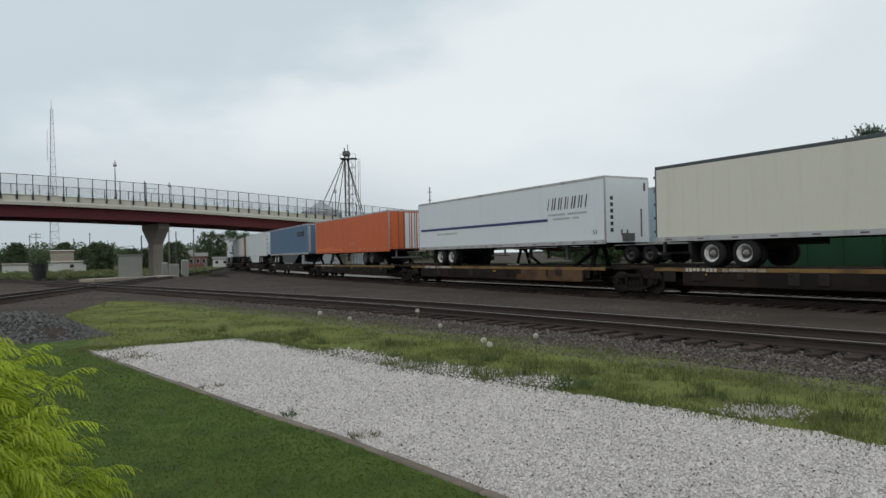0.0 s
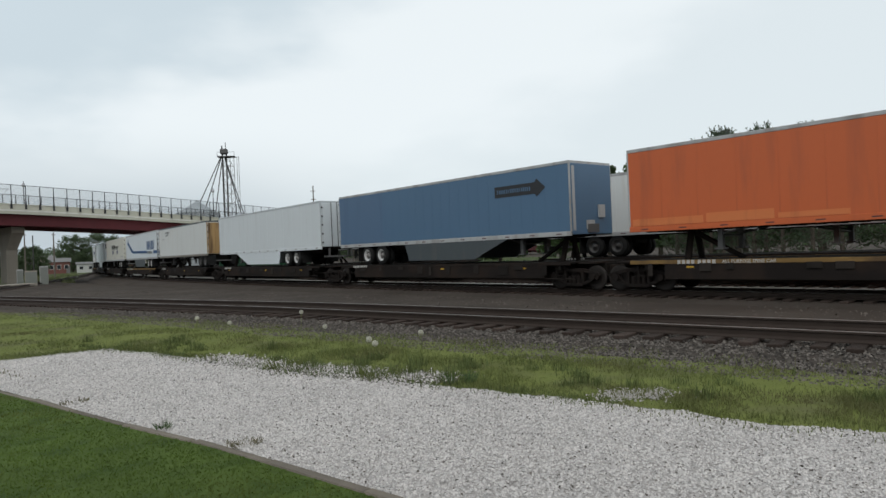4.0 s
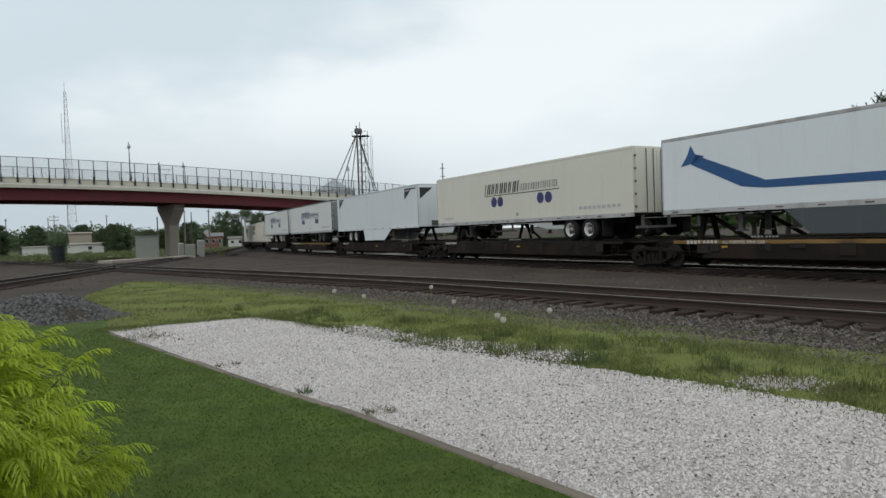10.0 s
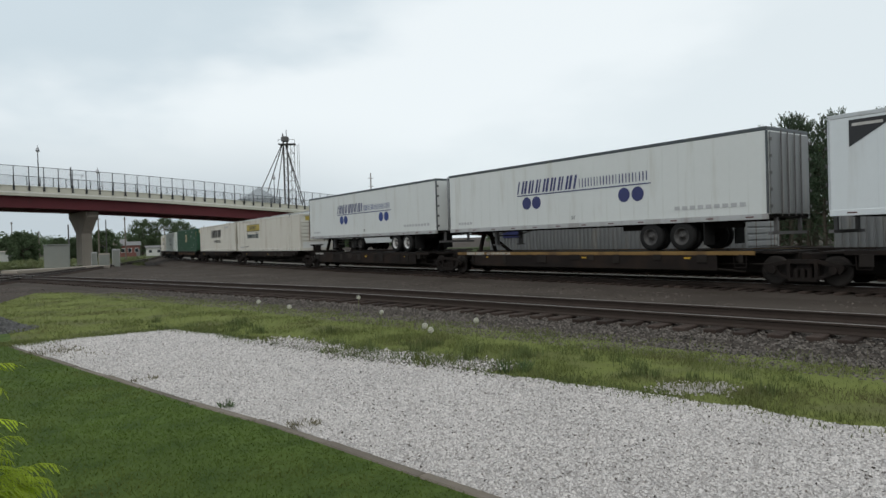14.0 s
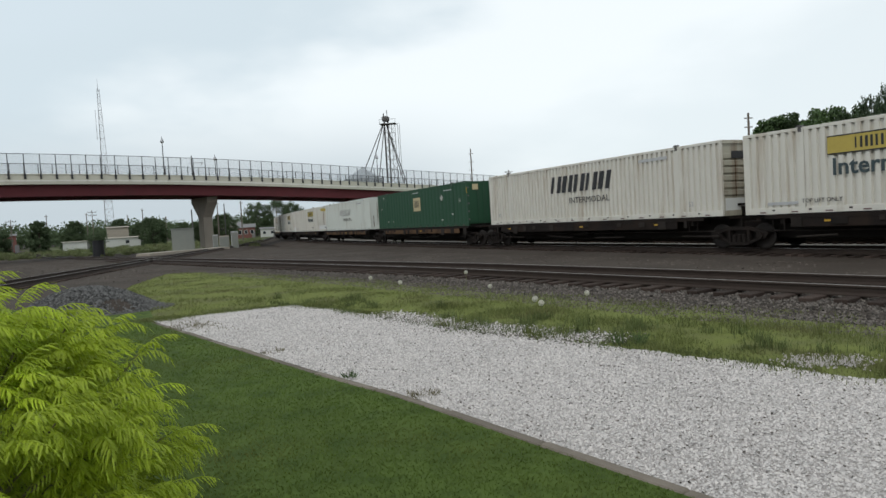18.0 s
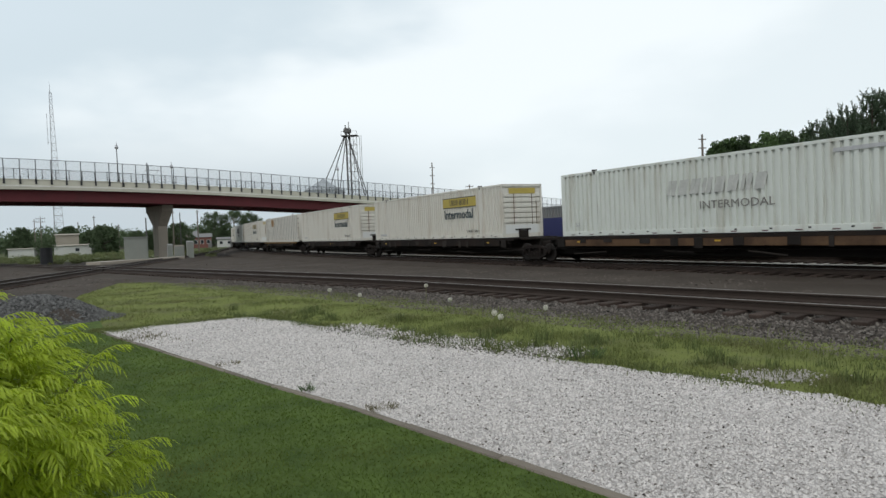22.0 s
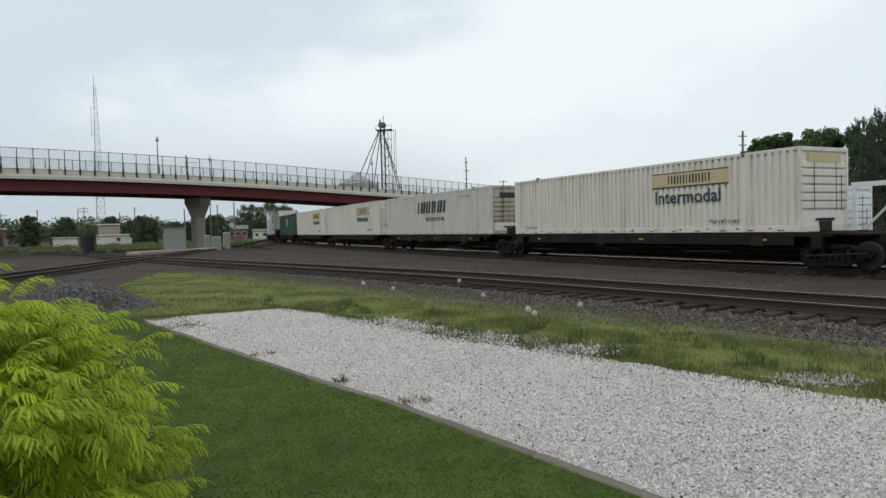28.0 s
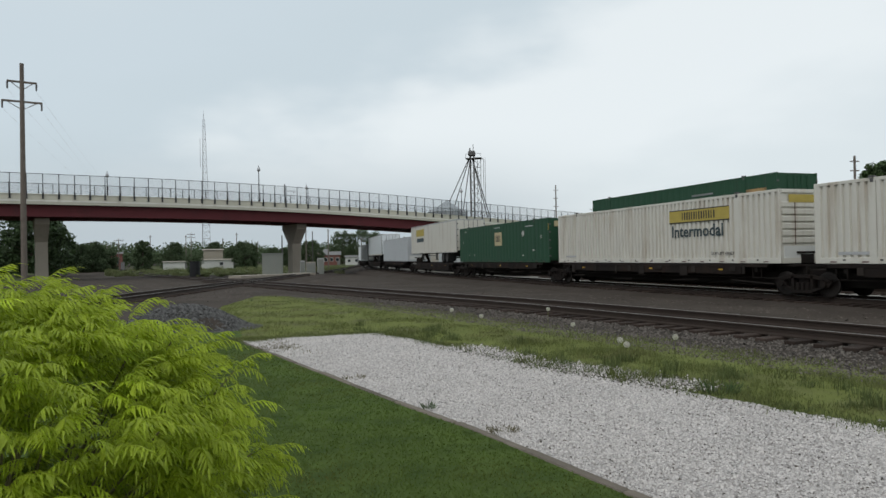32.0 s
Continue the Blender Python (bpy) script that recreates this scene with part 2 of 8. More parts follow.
M["rim_dark"] = mat("dark_rim", (0.05, 0.047, 0.044), 0.6, 0.2, vary=0.2, scale=8, fine=60)
M["hub_grey"] = mat("dull_hub_metal", (0.085, 0.08, 0.076), 0.6, 0.3, vary=0.3, scale=10, fine=60, dirt=(0.04, 0.035, 0.03), dirt_amount=0.4, dirt_scale=6)
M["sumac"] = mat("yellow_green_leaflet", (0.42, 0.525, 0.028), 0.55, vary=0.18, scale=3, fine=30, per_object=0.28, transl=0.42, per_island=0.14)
# leaflet copy darkened in its colour for the shade inside the shrub
M["sumac_shade"] = mat("inner_shade_leaflet", (0.30, 0.40, 0.02), 0.6, vary=0.2, scale=3, fine=30, per_island=0.3, transl=0.4)
M["stem"] = mat("sumac_stem", (0.13, 0.12, 0.045), 0.8, vary=0.2, scale=10, fine=60)
M["dry"] = mat("dry_weed_stalks", (0.165, 0.148, 0.092), 0.8, vary=0.3, scale=3, fine=30, per_island=0.4, transl=0.2, spec=0.15)
M["fluff"] = mat("seed_head_fluff", (0.62, 0.60, 0.52), 0.95, vary=0.1, transl=0.4)
M["brick"] = mat("red_brick", (0.17, 0.068, 0.055), 0.85, vary=0.15, scale=1, fine=10)
M["far_white"] = mat("white_siding", (0.52, 0.52, 0.49), 0.8, vary=0.08, scale=0.5, fine=5)
M["far_tan"] = mat("tan_siding", (0.30, 0.265, 0.215), 0.85, vary=0.1, scale=0.5, fine=5)
M["far_roof"] = mat("grey_roof", (0.16, 0.155, 0.15), 0.85, vary=0.15, scale=0.5, fine=5)
M["far_glass"] = mat("dark_window_glass", (0.03, 0.035, 0.04), 0.15, vary=0.1)
M["tin"] = mat("galvanised_tin", (0.36, 0.38, 0.39), 0.45, 0.5, vary=0.1, scale=0.6, fine=8)
# rolling stock
M["tyre"] = mat("tyre_rubber", (0.016, 0.0155, 0.015), 0.85, spec=0.15, vary=0.2, scale=5, fine=40)
M["rim"] = mat("white_rim", (0.55, 0.54, 0.52), 0.5, 0.1, vary=0.15, scale=8, fine=60, dirt=(0.10, 0.085, 0.075), dirt_amount=0.75, dirt_scale=4)
M["under"] = mat("road_grime_black", (0.017, 0.0145, 0.0125), 0.85, vary=0.3, scale=2, fine=25, spec=0.1)
M["sill"] = mat("rusty_dark_sill", (0.016, 0.0125, 0.011), 0.85, vary=0.4, scale=0.8, fine=15, dirt=(0.034, 0.022, 0.016), dirt_amount=0.4, dirt_scale=0.9, spec=0.12)
M["sill_yellow"] = mat("faded_yellow_sill", (0.20, 0.122, 0.046), 0.85, vary=0.3, scale=0.8, fine=15, dirt=(0.07, 0.045, 0.03), dirt_amount=0.42, dirt_scale=1.2, spec=0.15)
M["wheel_steel"] = mat("brown_steel_wheel", (0.032, 0.027, 0.024), 0.65, 0.4, vary=0.25, scale=4, fine=30, spec=0.2)
M["sill_rust"] = mat("rust_brown_sill", (0.105, 0.062, 0.036), 0.9, vary=0.35, scale=0.7, fine=15, dirt=(0.035, 0.023, 0.017), dirt_amount=0.5, dirt_scale=0.8, spec=0.12)
M["disc_blue"] = mat("mid_blue_disc", (0.022, 0.045, 0.19), 0.5, vary=0.1)
M["gear"] = mat("dusty_brake_gear", (0.022, 0.018, 0.0155), 0.85, vary=0.4, scale=3, fine=30, per_object=0.4, spec=0.15)
M["yellow"] = mat("reflector_yellow", (0.46, 0.27, 0.02), 0.6, vary=0.2, scale=6, fine=40)
M["ink_black"] = mat("black_lettering", (0.02, 0.02, 0.022), 0.6, vary=0.1)
M["ink_white"] = mat("white_lettering", (0.42, 0.40, 0.37), 0.7, vary=0.2, scale=5, fine=40)
M["ink_blue"] = mat("blue_lettering", (0.016, 0.072, 0.195), 0.5, vary=0.1)
M["ink_navy"] = mat("navy_lettering", (0.03, 0.035, 0.12), 0.5, vary=0.1)
M["ink_grey"] = mat("ghost_grey_lettering", (0.40, 0.40, 0.40), 0.7, vary=0.2, scale=3, fine=20)
M["ink_ghost"] = mat("peeled_ghost_lettering", (0.44, 0.44, 0.41), 0.8, vary=0.3, scale=2, fine=12)
M["ink_green"] = mat("dark_green_lettering", (0.035, 0.055, 0.06), 0.6, vary=0.1)
M["ink_gold"] = mat("gold_panel", (0.41, 0.315, 0.065), 0.6, vary=0.15, scale=3, fine=20)
M["ink_tan"] = mat("tan_panel", (0.46, 0.38, 0.22), 0.6, vary=0.15, scale=3, fine=20)
M["ink_tan_dark"] = mat("brown_tan_emblem", (0.30, 0.18, 0.075), 0.7, vary=0.3, scale=2, fine=15)
M["rib_grey"] = mat("grey_brown_rib", (0.17, 0.16, 0.145), 0.7, vary=0.2, scale=2, fine=20)
M["ink_red"] = mat("red_marker", (0.085, 0.03, 0.025), 0.5, vary=0.1)


def paint(name, base, dirt=(0.30, 0.27, 0.22), amount=0.18, rough=0.45):
    M[name] = mat(name, base, rough, vary=0.05, scale=0.35, fine=6, dirt=dirt, dirt_amount=amount, dirt_scale=0.9, streak=True)


paint("white_panel", (0.61, 0.638, 0.642), amount=0.10)
paint("weathered_end", (0.36, 0.335, 0.265), (0.15, 0.10, 0.062), 0.5)
paint("grimy_rail", (0.19, 0.17, 0.142), (0.14, 0.11, 0.085), 0.5)
paint("cool_white_panel", (0.605, 0.618, 0.595), (0.36, 0.33, 0.26), 0.2)
paint("bright_white_panel", (0.625, 0.658, 0.672), amount=0.05)
paint("cream_panel", (0.60, 0.58, 0.50), amount=0.08)
paint("aged_white_panel", (0.62, 0.625, 0.60), (0.42, 0.33, 0.22), 0.16)
paint("orange_panel", (0.52, 0.108, 0.028), (0.34, 0.080, 0.030), 0.30)
paint("light_blue_panel", (0.072, 0.140, 0.228), (0.07, 0.14, 0.22), 0.3)
paint("newer_blue_panel", (0.075, 0.135, 0.222), (0.06, 0.11, 0.19), 0.3)
paint("pale_blue_panel", (0.30, 0.40, 0.46), (0.22, 0.28, 0.30), 0.3)
paint("orange_plate", (0.60, 0.17, 0.05), (0.33, 0.085, 0.03), 0.35)
paint("green_panel", (0.008, 0.054, 0.022), (0.018, 0.045, 0.026), 0.3, 0.65)
paint("warm_white_panel", (0.58, 0.555, 0.490), (0.36, 0.29, 0.21), 0.32)
paint("grey_white_panel", (0.50, 0.495, 0.45), (0.32, 0.26, 0.20), 0.30)
paint("grey_panel", (0.185, 0.19, 0.19), amount=0.25)
paint("rusty_panel", (0.40, 0.25, 0.105), (0.075, 0.038, 0.018), 0.62, 0.75)
paint("pale_green_white_panel", (0.575, 0.595, 0.545), (0.36, 0.33, 0.26), 0.3)
paint("silver_panel", (0.45, 0.47, 0.48), amount=0.2)
paint("dark_skirt", (0.055, 0.065, 0.07), (0.09, 0.085, 0.08), 0.3)
paint("rail_alu", (0.38, 0.38, 0.375), (0.20, 0.175, 0.15), 0.42)


# ---- mesh helpers ----
def link_mesh(name, bm, material, smooth=False):
    me = bpy.data.meshes.new(name)
    bm.normal_update()
    bm.to_mesh(me)
    bm.free()
    me.materials.append(material)
    if smooth:
        for p in me.polygons:
            p.use_smooth = True
    return me


def part(name, bm, material, parent=None, label="", smooth=False, m=None):
    ob = new(name, link_mesh(name, bm, material, smooth) if isinstance(bm, bmesh.types.BMesh) else bm)
    if parent is not None:
        ob.parent = parent
    if m is not None:
        ob.matrix_basis = m
    if label:
        tagged(ob, label)
    return ob


def box(bm, x0, x1, y0, y1, z0, z1, bevel=0.0):
    r = bmesh.ops.create_cube(bm, size=1.0)
    for v in r["verts"]:
        v.co = Vector((x0 + (v.co.x + 0.5) * (x1 - x0), y0 + (v.co.y + 0.5) * (y1 - y0), z0 + (v.co.z + 0.5) * (z1 - z0)))
    if bevel:
        es = list({e for v in r["verts"] for e in v.link_edges})
        bmesh.ops.bevel(bm, geom=es, offset=bevel, segments=1, affect="EDGES")
    return bm


def boxes(*rows, bevel=0.0):
    bm = bmesh.new()
    for r in rows:
        box(bm, *r, bevel=bevel)
    return bm


def rod(bm, a, b, r0, r1=None, n=8):
    a, b = Vector(a), Vector(b)
    r1 = r0 if r1 is None else r1
    d = b - a
    q = d.to_track_quat("Z", "Y").to_matrix().to_4x4()
    bmesh.ops.create_cone(bm, cap_ends=True, segments=n, radius1=r0, radius2=r1, depth=d.length,
                          matrix=Matrix.Translation((a + b) / 2) @ q)
    return bm


def rods(*rows, n=8):
    bm = bmesh.new()
    for r in rows:
        rod(bm, *r, n=n)
    return bm


def spun(profile, n=20, caps=True):
    """A solid of revolution round the y axis from (radius, y) pairs."""
    bm = bmesh.new()
    rings = []
    for r, y in profile:
        rings.append([bm.verts.new((r * math.cos(2 * math.pi * k / n), y, r * math.sin(2 * math.pi * k / n))) for k in range(n)])
    for a, b in zip(rings, rings[1:]):
        for k in range(n):
            bm.faces.new((a[k], a[(k + 1) % n], b[(k + 1) % n], b[k]))
    if caps:
        bm.faces.new(rings[0][::-1])
        bm.faces.new(rings[-1])
    bmesh.ops.recalc_face_normals(bm, faces=bm.faces)
    return bm


def raw_mesh(name, verts, faces, material, smooth=False):
    me = bpy.data.meshes.new(name)
    me.from_pydata(verts, [], faces)
    me.update()
    me.materials.append(material)
    if smooth:
        me.polygons.foreach_set("use_smooth", [True] * len(me.polygons))
    return me


def letters(name, text, size, material, parent, m, label="", squash=1.0, shear=0.0, space=1.0, bold=0.0):
    """Lettering as a thin mesh; m puts its baseline start."""
    cu = bpy.data.curves.new(name, "FONT")
    cu.body, cu.size, cu.extrude, cu.shear, cu.space_character, cu.resolution_u = text, size, 0.003, shear, space, 2
    cu.offset = bold
    tmp = bpy.data.objects.new("tmp_text", cu)
    scene.collection.objects.link(tmp)
    me = bpy.data.meshes.new_from_object(tmp.evaluated_get(bpy.context.evaluated_depsgraph_get()))
    bpy.data.objects.remove(tmp)
    me.transform(Matrix.Diagonal((squash, 1, 1, 1)))
    me.materials.clear()
    me.materials.append(material)
    return part(name, me, material, parent, label, m=m)


def side(x, z, y):
    """The pose of lettering on a side that faces -y."""
    return pose(x, y, z, 90, 0, 0)


def wordmark(name, count, w, h, material, parent, x, z, y, slant=0.2, gap=0.22, stroke=0.32):
    """A brand's wordmark as plain slanted bars of its size and weight."""
    step = w / count
    for k in range(count):
        bm = bmesh.new()
        wide = step * (1 - gap)
        t = stroke * wide

        def plate(u0, u1, lo, hi):
            vs = []
            for yy in (y, y - 0.004):
                for uu, zz in ((u0, lo), (u1, lo), (u1, hi), (u0, hi)):
                    vs.append(bm.verts.new((x + k * step + uu + slant * zz, yy, z + zz)))
            a, b = vs[:4], vs[4:]
            bm.faces.new(b)
            for i in range(4):
                bm.faces.new((a[i], a[(i + 1) % 4], b[(i + 1) % 4], b[i]))
        lean = t * (0.7, 1.15, 0.9)[k % 3]
        plate(0.0, lean, 0.0, h)
        plate(wide - t, wide, 0.0, h)
        bmesh.ops.recalc_face_normals(bm, faces=bm.faces)
        part(name, bm, material, parent)


def slab(name, x0, x1, z0, z1, y, material, parent, proud=0.006):
    return part(name, boxes((x0, x1, y - proud, y, z0, z1)), material, parent)


# ---- the plan ----
EYE = 1.75
NX, NY = 0.747, 0.665            # normal of the near track, away from the lawn
DX, DY = -0.665, 0.747           # along the near track, away to the far left
Q0 = 12.53                       # its centre line


def smooth(a, b, x):
    t = max(0.0, min(1.0, (x - a) / (b - a)))
    return t * t * (3 - 2 * t)


def fall(x, y):
    return -0.0105 * max(0.0, min(90.0, math.hypot(x, y) - 20.0))


def ground_z(x, y):
    """Level lawn and gravel, a shallow dip at the tracks, then a gentle fall to the bridge."""
    q = NX * x + NY * y
    return -0.26 * smooth(8.0, 16.0, q) + fall(x, y) * smooth(-5, 5, y)


def train_line(y):
    """x of the passing train's near side, by y."""
    y = max(-60.0, min(288.0, y))
    return 0.00126 * y * y - 0.699 * y + 24.96


def _line_table():
    ys = np.arange(660.0, -420.0, -0.25)
    xs = np.array([train_line(v) + (0.0268 * (v - 288) if v > 288 else (-0.85 * (v + 60) if v < -60 else 0.0)) for v in ys])
    s = np.concatenate([[0], np.cumsum(np.hypot(np.diff(xs), np.diff(ys)))])
    s -= np.interp(-23.04, -ys, s)
    return s, xs, ys


LS, LX, LY = _line_table()


def on_line(s, off=0.0):
    """A place on the train's line: metres along it, and off metres away from the camera."""
    x, y = np.interp(s, LS, LX), np.interp(s, LS, LY)
    tx, ty = np.interp(s + 0.5, LS, LX) - np.interp(s - 0.5, LS, LX), np.interp(s + 0.5, LS, LY) - np.interp(s - 0.5, LS, LY)
    n = math.hypot(tx, ty)
    return x - off * ty / n, y + off * tx / n


def rail_z(x, y):
    return -0.0045 * max(-40.0, min(160.0, y - 24.0))


# ---- ground ----
def build_ground():
    ticks = [-2500, -1500, -900, -600, -400, -300, -240, -200]
    fine = list(np.arange(-170, 170.1, 2.5))
    line = ticks + fine + [-v for v in ticks[::-1]]
    n = len(line)
    verts = [(x, y, ground_z(x, y) - 0.02) for y in line for x in line]
    faces = [(j * n + i, j * n + i + 1, (j + 1) * n + i + 1, (j + 1) * n + i) for j in range(n - 1) for i in range(n - 1)]
    g = new("ground", raw_mesh("ground", verts, faces, M["dirt"], True))
    tagged(g, "dark gravelly dirt ground around the railway tracks", "ground", kind="structure")


def loft(name, a, b, nu, nv, lift, material, label, category):
    """A sheet between two polylines, laid on the ground."""
    def at(line, t):
        p = np.array(line, float)
        d = np.concatenate([[0], np.cumsum(np.hypot(*np.diff(p, axis=0).T))])
        return np.interp(t * d[-1], d, p[:, 0]), np.interp(t * d[-1], d, p[:, 1])
    verts, faces = [], []
    for j in range(nv + 1):
        for i in range(nu + 1):
            (ax, ay), (bx, by) = at(a, i / nu), at(b, i / nu)
            x, y = ax + (bx - ax) * j / nv, ay + (by - ay) * j / nv
            verts.append((x, y, ground_z(x, y) + lift))
    faces = [(j * (nu + 1) + i, j * (nu + 1) + i + 1, (j + 1) * (nu + 1) + i + 1, (j + 1) * (nu + 1) + i) for j in range(nv) for i in range(nu)]
    ob = new(name, raw_mesh(name, verts, faces, material, True))
    return tagged(ob, label, category, kind="structure")


BORDER = [(-7.15, 12.85), (-3.44, 8.90), (-1.88, 7.26), (-1.02, 6.42), (-0.36, 5.65), (1.00, 4.10), (4.2, 0.6), (8.5, -4.4)]
GRAVEL_TOP = [(-6.95, 12.95), (-6.1, 13.5), (-4.65, 14.3), (-3.6, 13.35), (-2.4, 11.95), (-0.66, 10.1), (0.9, 8.8), (2.06, 7.75), (3.0, 6.8), (4.9, 4.85), (8.0, 1.6), (12.5, -3.4)]


def q_line(q, a, b, n=12):
    return [(NX * q + DX * (a + (b - a) * k / n), NY * q + DY * (a + (b - a) * k / n)) for k in range(n + 1)]


def ragged(line, amount=0.28):
    """A border with small bays and tongues."""
    out = []
    for k, (x, y) in enumerate(line):
        j = amount * noise.noise(Vector((x * 0.8, y * 0.8, 2.0)))
        out.append((x + NX * j, y + NY * j))
    return out


def finer(line, step=0.3):
    """The same line with many more corners."""
    p = np.array(line, float)
    d = np.concatenate([[0], np.cumsum(np.hypot(*np.diff(p, axis=0).T))])
    k = np.linspace(0, d[-1], int(d[-1] / step) + 2)
    return list(zip(np.interp(k, d, p[:, 0]).tolist(), np.interp(k, d, p[:, 1]).tolist()))


def frayed(line):
    """The gravel's upper border, pushed in and out by the grass."""
    return [(x + 0.665 * j, y + 0.747 * j) for (x, y) in line
            for j in (0.16 * noise.noise(Vector((x * 1.1, y * 1.1, 5.0))) + 0.10 * noise.noise(Vector((x * 3.7, y * 3.7, 1.0))),)]


GRAVEL_EDGE = frayed(finer(GRAVEL_TOP))
STRIP_LOW = [(-13.2, 22.6), (-11.3, 18.6), (-8.5, 15.2), (-7.4, 13.4), (-6.9, 13.0)] + GRAVEL_EDGE[3:]
STRIP_TOP = ragged([(-15.6, 29.6), (-13.6, 29.2)] + q_line(9.75, 28.0, -13.0, 60))


def build_surfaces():
    lawn_far = [(x - 9.5, y - 10.5) for x, y in BORDER]
    lawn_far[0] = (-19.0, 11.5)
    lawn_far[1] = (-17.0, 2.0)
    loft("lawn", [(x - 0.078, y - 0.069) for x, y in BORDER], lawn_far, 40, 20, 0.012, M["lawn"], "mown green lawn beside the white gravel bed", "lawn")
    loft("gravel_bed", BORDER, GRAVEL_EDGE, 110, 14, 0.0, M["white_gravel"], "bed of crushed white gravel between lawn and grass", "gravel")
    loft("grass_strip", STRIP_LOW, STRIP_TOP, 150, 12, 0.006, M["rough_turf"], "rough grass strip between the white gravel and the track", "grass")
    loft("lawn_end", [(-6.95, 13.0), (-7.5, 13.9), (-8.4, 15.4)], [(-17.0, 10.5), (-17.5, 13.0), (-18.0, 17.0)], 8, 10, 0.003, M["lawn"], "grassy end of the lawn beside the stone pile", "lawn")
    # grass islands far off
    loft("far_grass_left", [(-96, 134), (-70, 107), (-54, 99), (-46.5, 100)], [(-190, 245), (-140, 250), (-90, 240), (-66, 215)], 20, 10, 0.05, M["field"],
         "green rough grass beyond the bridge", "grass")
    loft("far_grass_corner", [(-150, 40), (-110, 92), (-98, 108), (-112, 138)], [(-260, 60), (-220, 120), (-200, 160), (-190, 230)], 12, 10, 0.05, M["field"], "rough grass beside the far end of the track", "grass")
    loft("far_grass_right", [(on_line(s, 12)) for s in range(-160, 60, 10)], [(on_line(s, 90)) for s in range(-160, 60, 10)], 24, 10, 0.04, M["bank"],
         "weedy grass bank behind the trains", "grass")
    loft("far_grass_bank", [(-60, 55), (-64, 68), (-74, 84)], [(-110, 52), (-112, 80), (-112, 108)], 10, 8, 0.05, M["field"], "green bank behind the far bridge pier", "grass")
    loft("far_grass_middle", [(-47.5, 122), (-44.5, 108), (-43.5, 100)], [(-60, 210), (-56, 170), (-49, 118)], 12, 8, 0.05, M["field"],
         "grass island by the curved tracks beyond the bridge", "grass")


# ---- tracks ----
def track(name, pts, zf, gauge=1.435, tie_range=None, shoulder=2.6, label="railway track", head="rail_top", bed="ballast"):
    """Rails, ties and ballast bed along a polyline of centre points; zf gives the rail head's height."""
    p = np.array(pts, float)
    d = np.concatenate([[0], np.cumsum(np.hypot(*np.diff(p, axis=0).T))])
    total = d[-1]

    def at(s):
        x, y = np.interp(s, d, p[:, 0]), np.interp(s, d, p[:, 1])
        x2, y2 = np.interp(min(s + 0.6, total), d, p[:, 0]), np.interp(min(s + 0.6, total), d, p[:, 1])
        x1, y1 = np.interp(max(s - 0.6, 0), d, p[:, 0]), np.interp(max(s - 0.6, 0), d, p[:, 1])
        a = math.atan2(y2 - y1, x2 - x1)
        return x, y, zf(x, y), a
    root = tagged(new(name), label, "railway track", kind="structure")
    stations = np.linspace(0, total, max(8, int(total / 3)))

    def sweep(nm, profile, material, parent, lab="", smooth_=False, closed=True):
        verts, faces, k = [], [], len(profile)
        for s in stations:
            x, y, z, a = at(s)
            for o, h in profile:
                verts.append((x - math.sin(a) * o, y + math.cos(a) * o, z + h))
        for j in range(len(stations) - 1):
            for i in range(k if closed else k - 1):
                faces.append((j * k + i, j * k + (i + 1) % k, (j + 1) * k + (i + 1) % k, (j + 1) * k + i))
        if closed:
            faces += [tuple(range(k))[::-1], tuple((len(stations) - 1) * k + i for i in range(k))]
        return part(nm, raw_mesh(nm, verts, faces, material, smooth_), material, parent, lab)
    g = gauge / 2 + 0.036
    for sgn in (1, -1):
        c = sgn * g
        rail = sweep("rail", [(c - 0.07, -0.17), (c + 0.07, -0.17), (c + 0.07, -0.155), (c + 0.012, -0.12), (c + 0.012, -0.045), (c + 0.034, -0.035),
                              (c + 0.034, -0.004), (c - 0.034, -0.004), (c - 0.034, -0.035), (c - 0.012, -0.045), (c - 0.012, -0.12), (c - 0.07, -0.155)], M["rail"], root)
        sweep("rail_head", [(c - 0.026, -0.0035), (c + 0.026, -0.0035), (c + 0.022, 0.002), (c - 0.022, 0.002)], M[head], rail, "worn bright running surface")
    sweep("ballast_bed", [(-shoulder - 1.1, -0.75), (-shoulder - 0.5, -0.48), (-shoulder + 0.9, -0.27), (-1.3, -0.24), (0, -0.235), (1.3, -0.24),
                          (shoulder - 0.9, -0.27), (shoulder + 0.5, -0.48), (shoulder + 1.1, -0.75)], M[bed], root, "grey stone ballast" if bed == "ballast" else "pale stone ballast", True, False)
    tie = bmesh.new()
    box(tie, -0.11, 0.11, -1.3, 1.3, -0.36, -0.172, 0.012)
    me = link_mesh("tie", tie, M["tie"])
    lo, hi = tie_range or (0, min(total, 140))
    rnd = random.Random(5)
    count = 0
    for s in np.arange(lo, hi, 0.52):
        x, y, z, a = at(s + rnd.uniform(-0.03, 0.03))
        j = rnd.uniform(-0.06, 0.06)
        part("tie", me, None, root, m=pose(x - math.sin(a) * j, y + math.cos(a) * j, z + rnd.uniform(-0.012, 0.01), 0, 0, math.degrees(a) + rnd.uniform(-1.2, 1.2)))
        count += 1
    return root


def near_z(x, y):
    return 0.25 + fall(x, y)


CROSS = [(-14.0, 2.0), (-18.2, 18.0), (-22.2, 33.0), (-26.2, 48.0), (-30.2, 62.0), (-34.2, 77.0), (-38.6, 95.0), (-44.5, 120.0), (-56.0, 165.0), (-72.0, 220.0)]


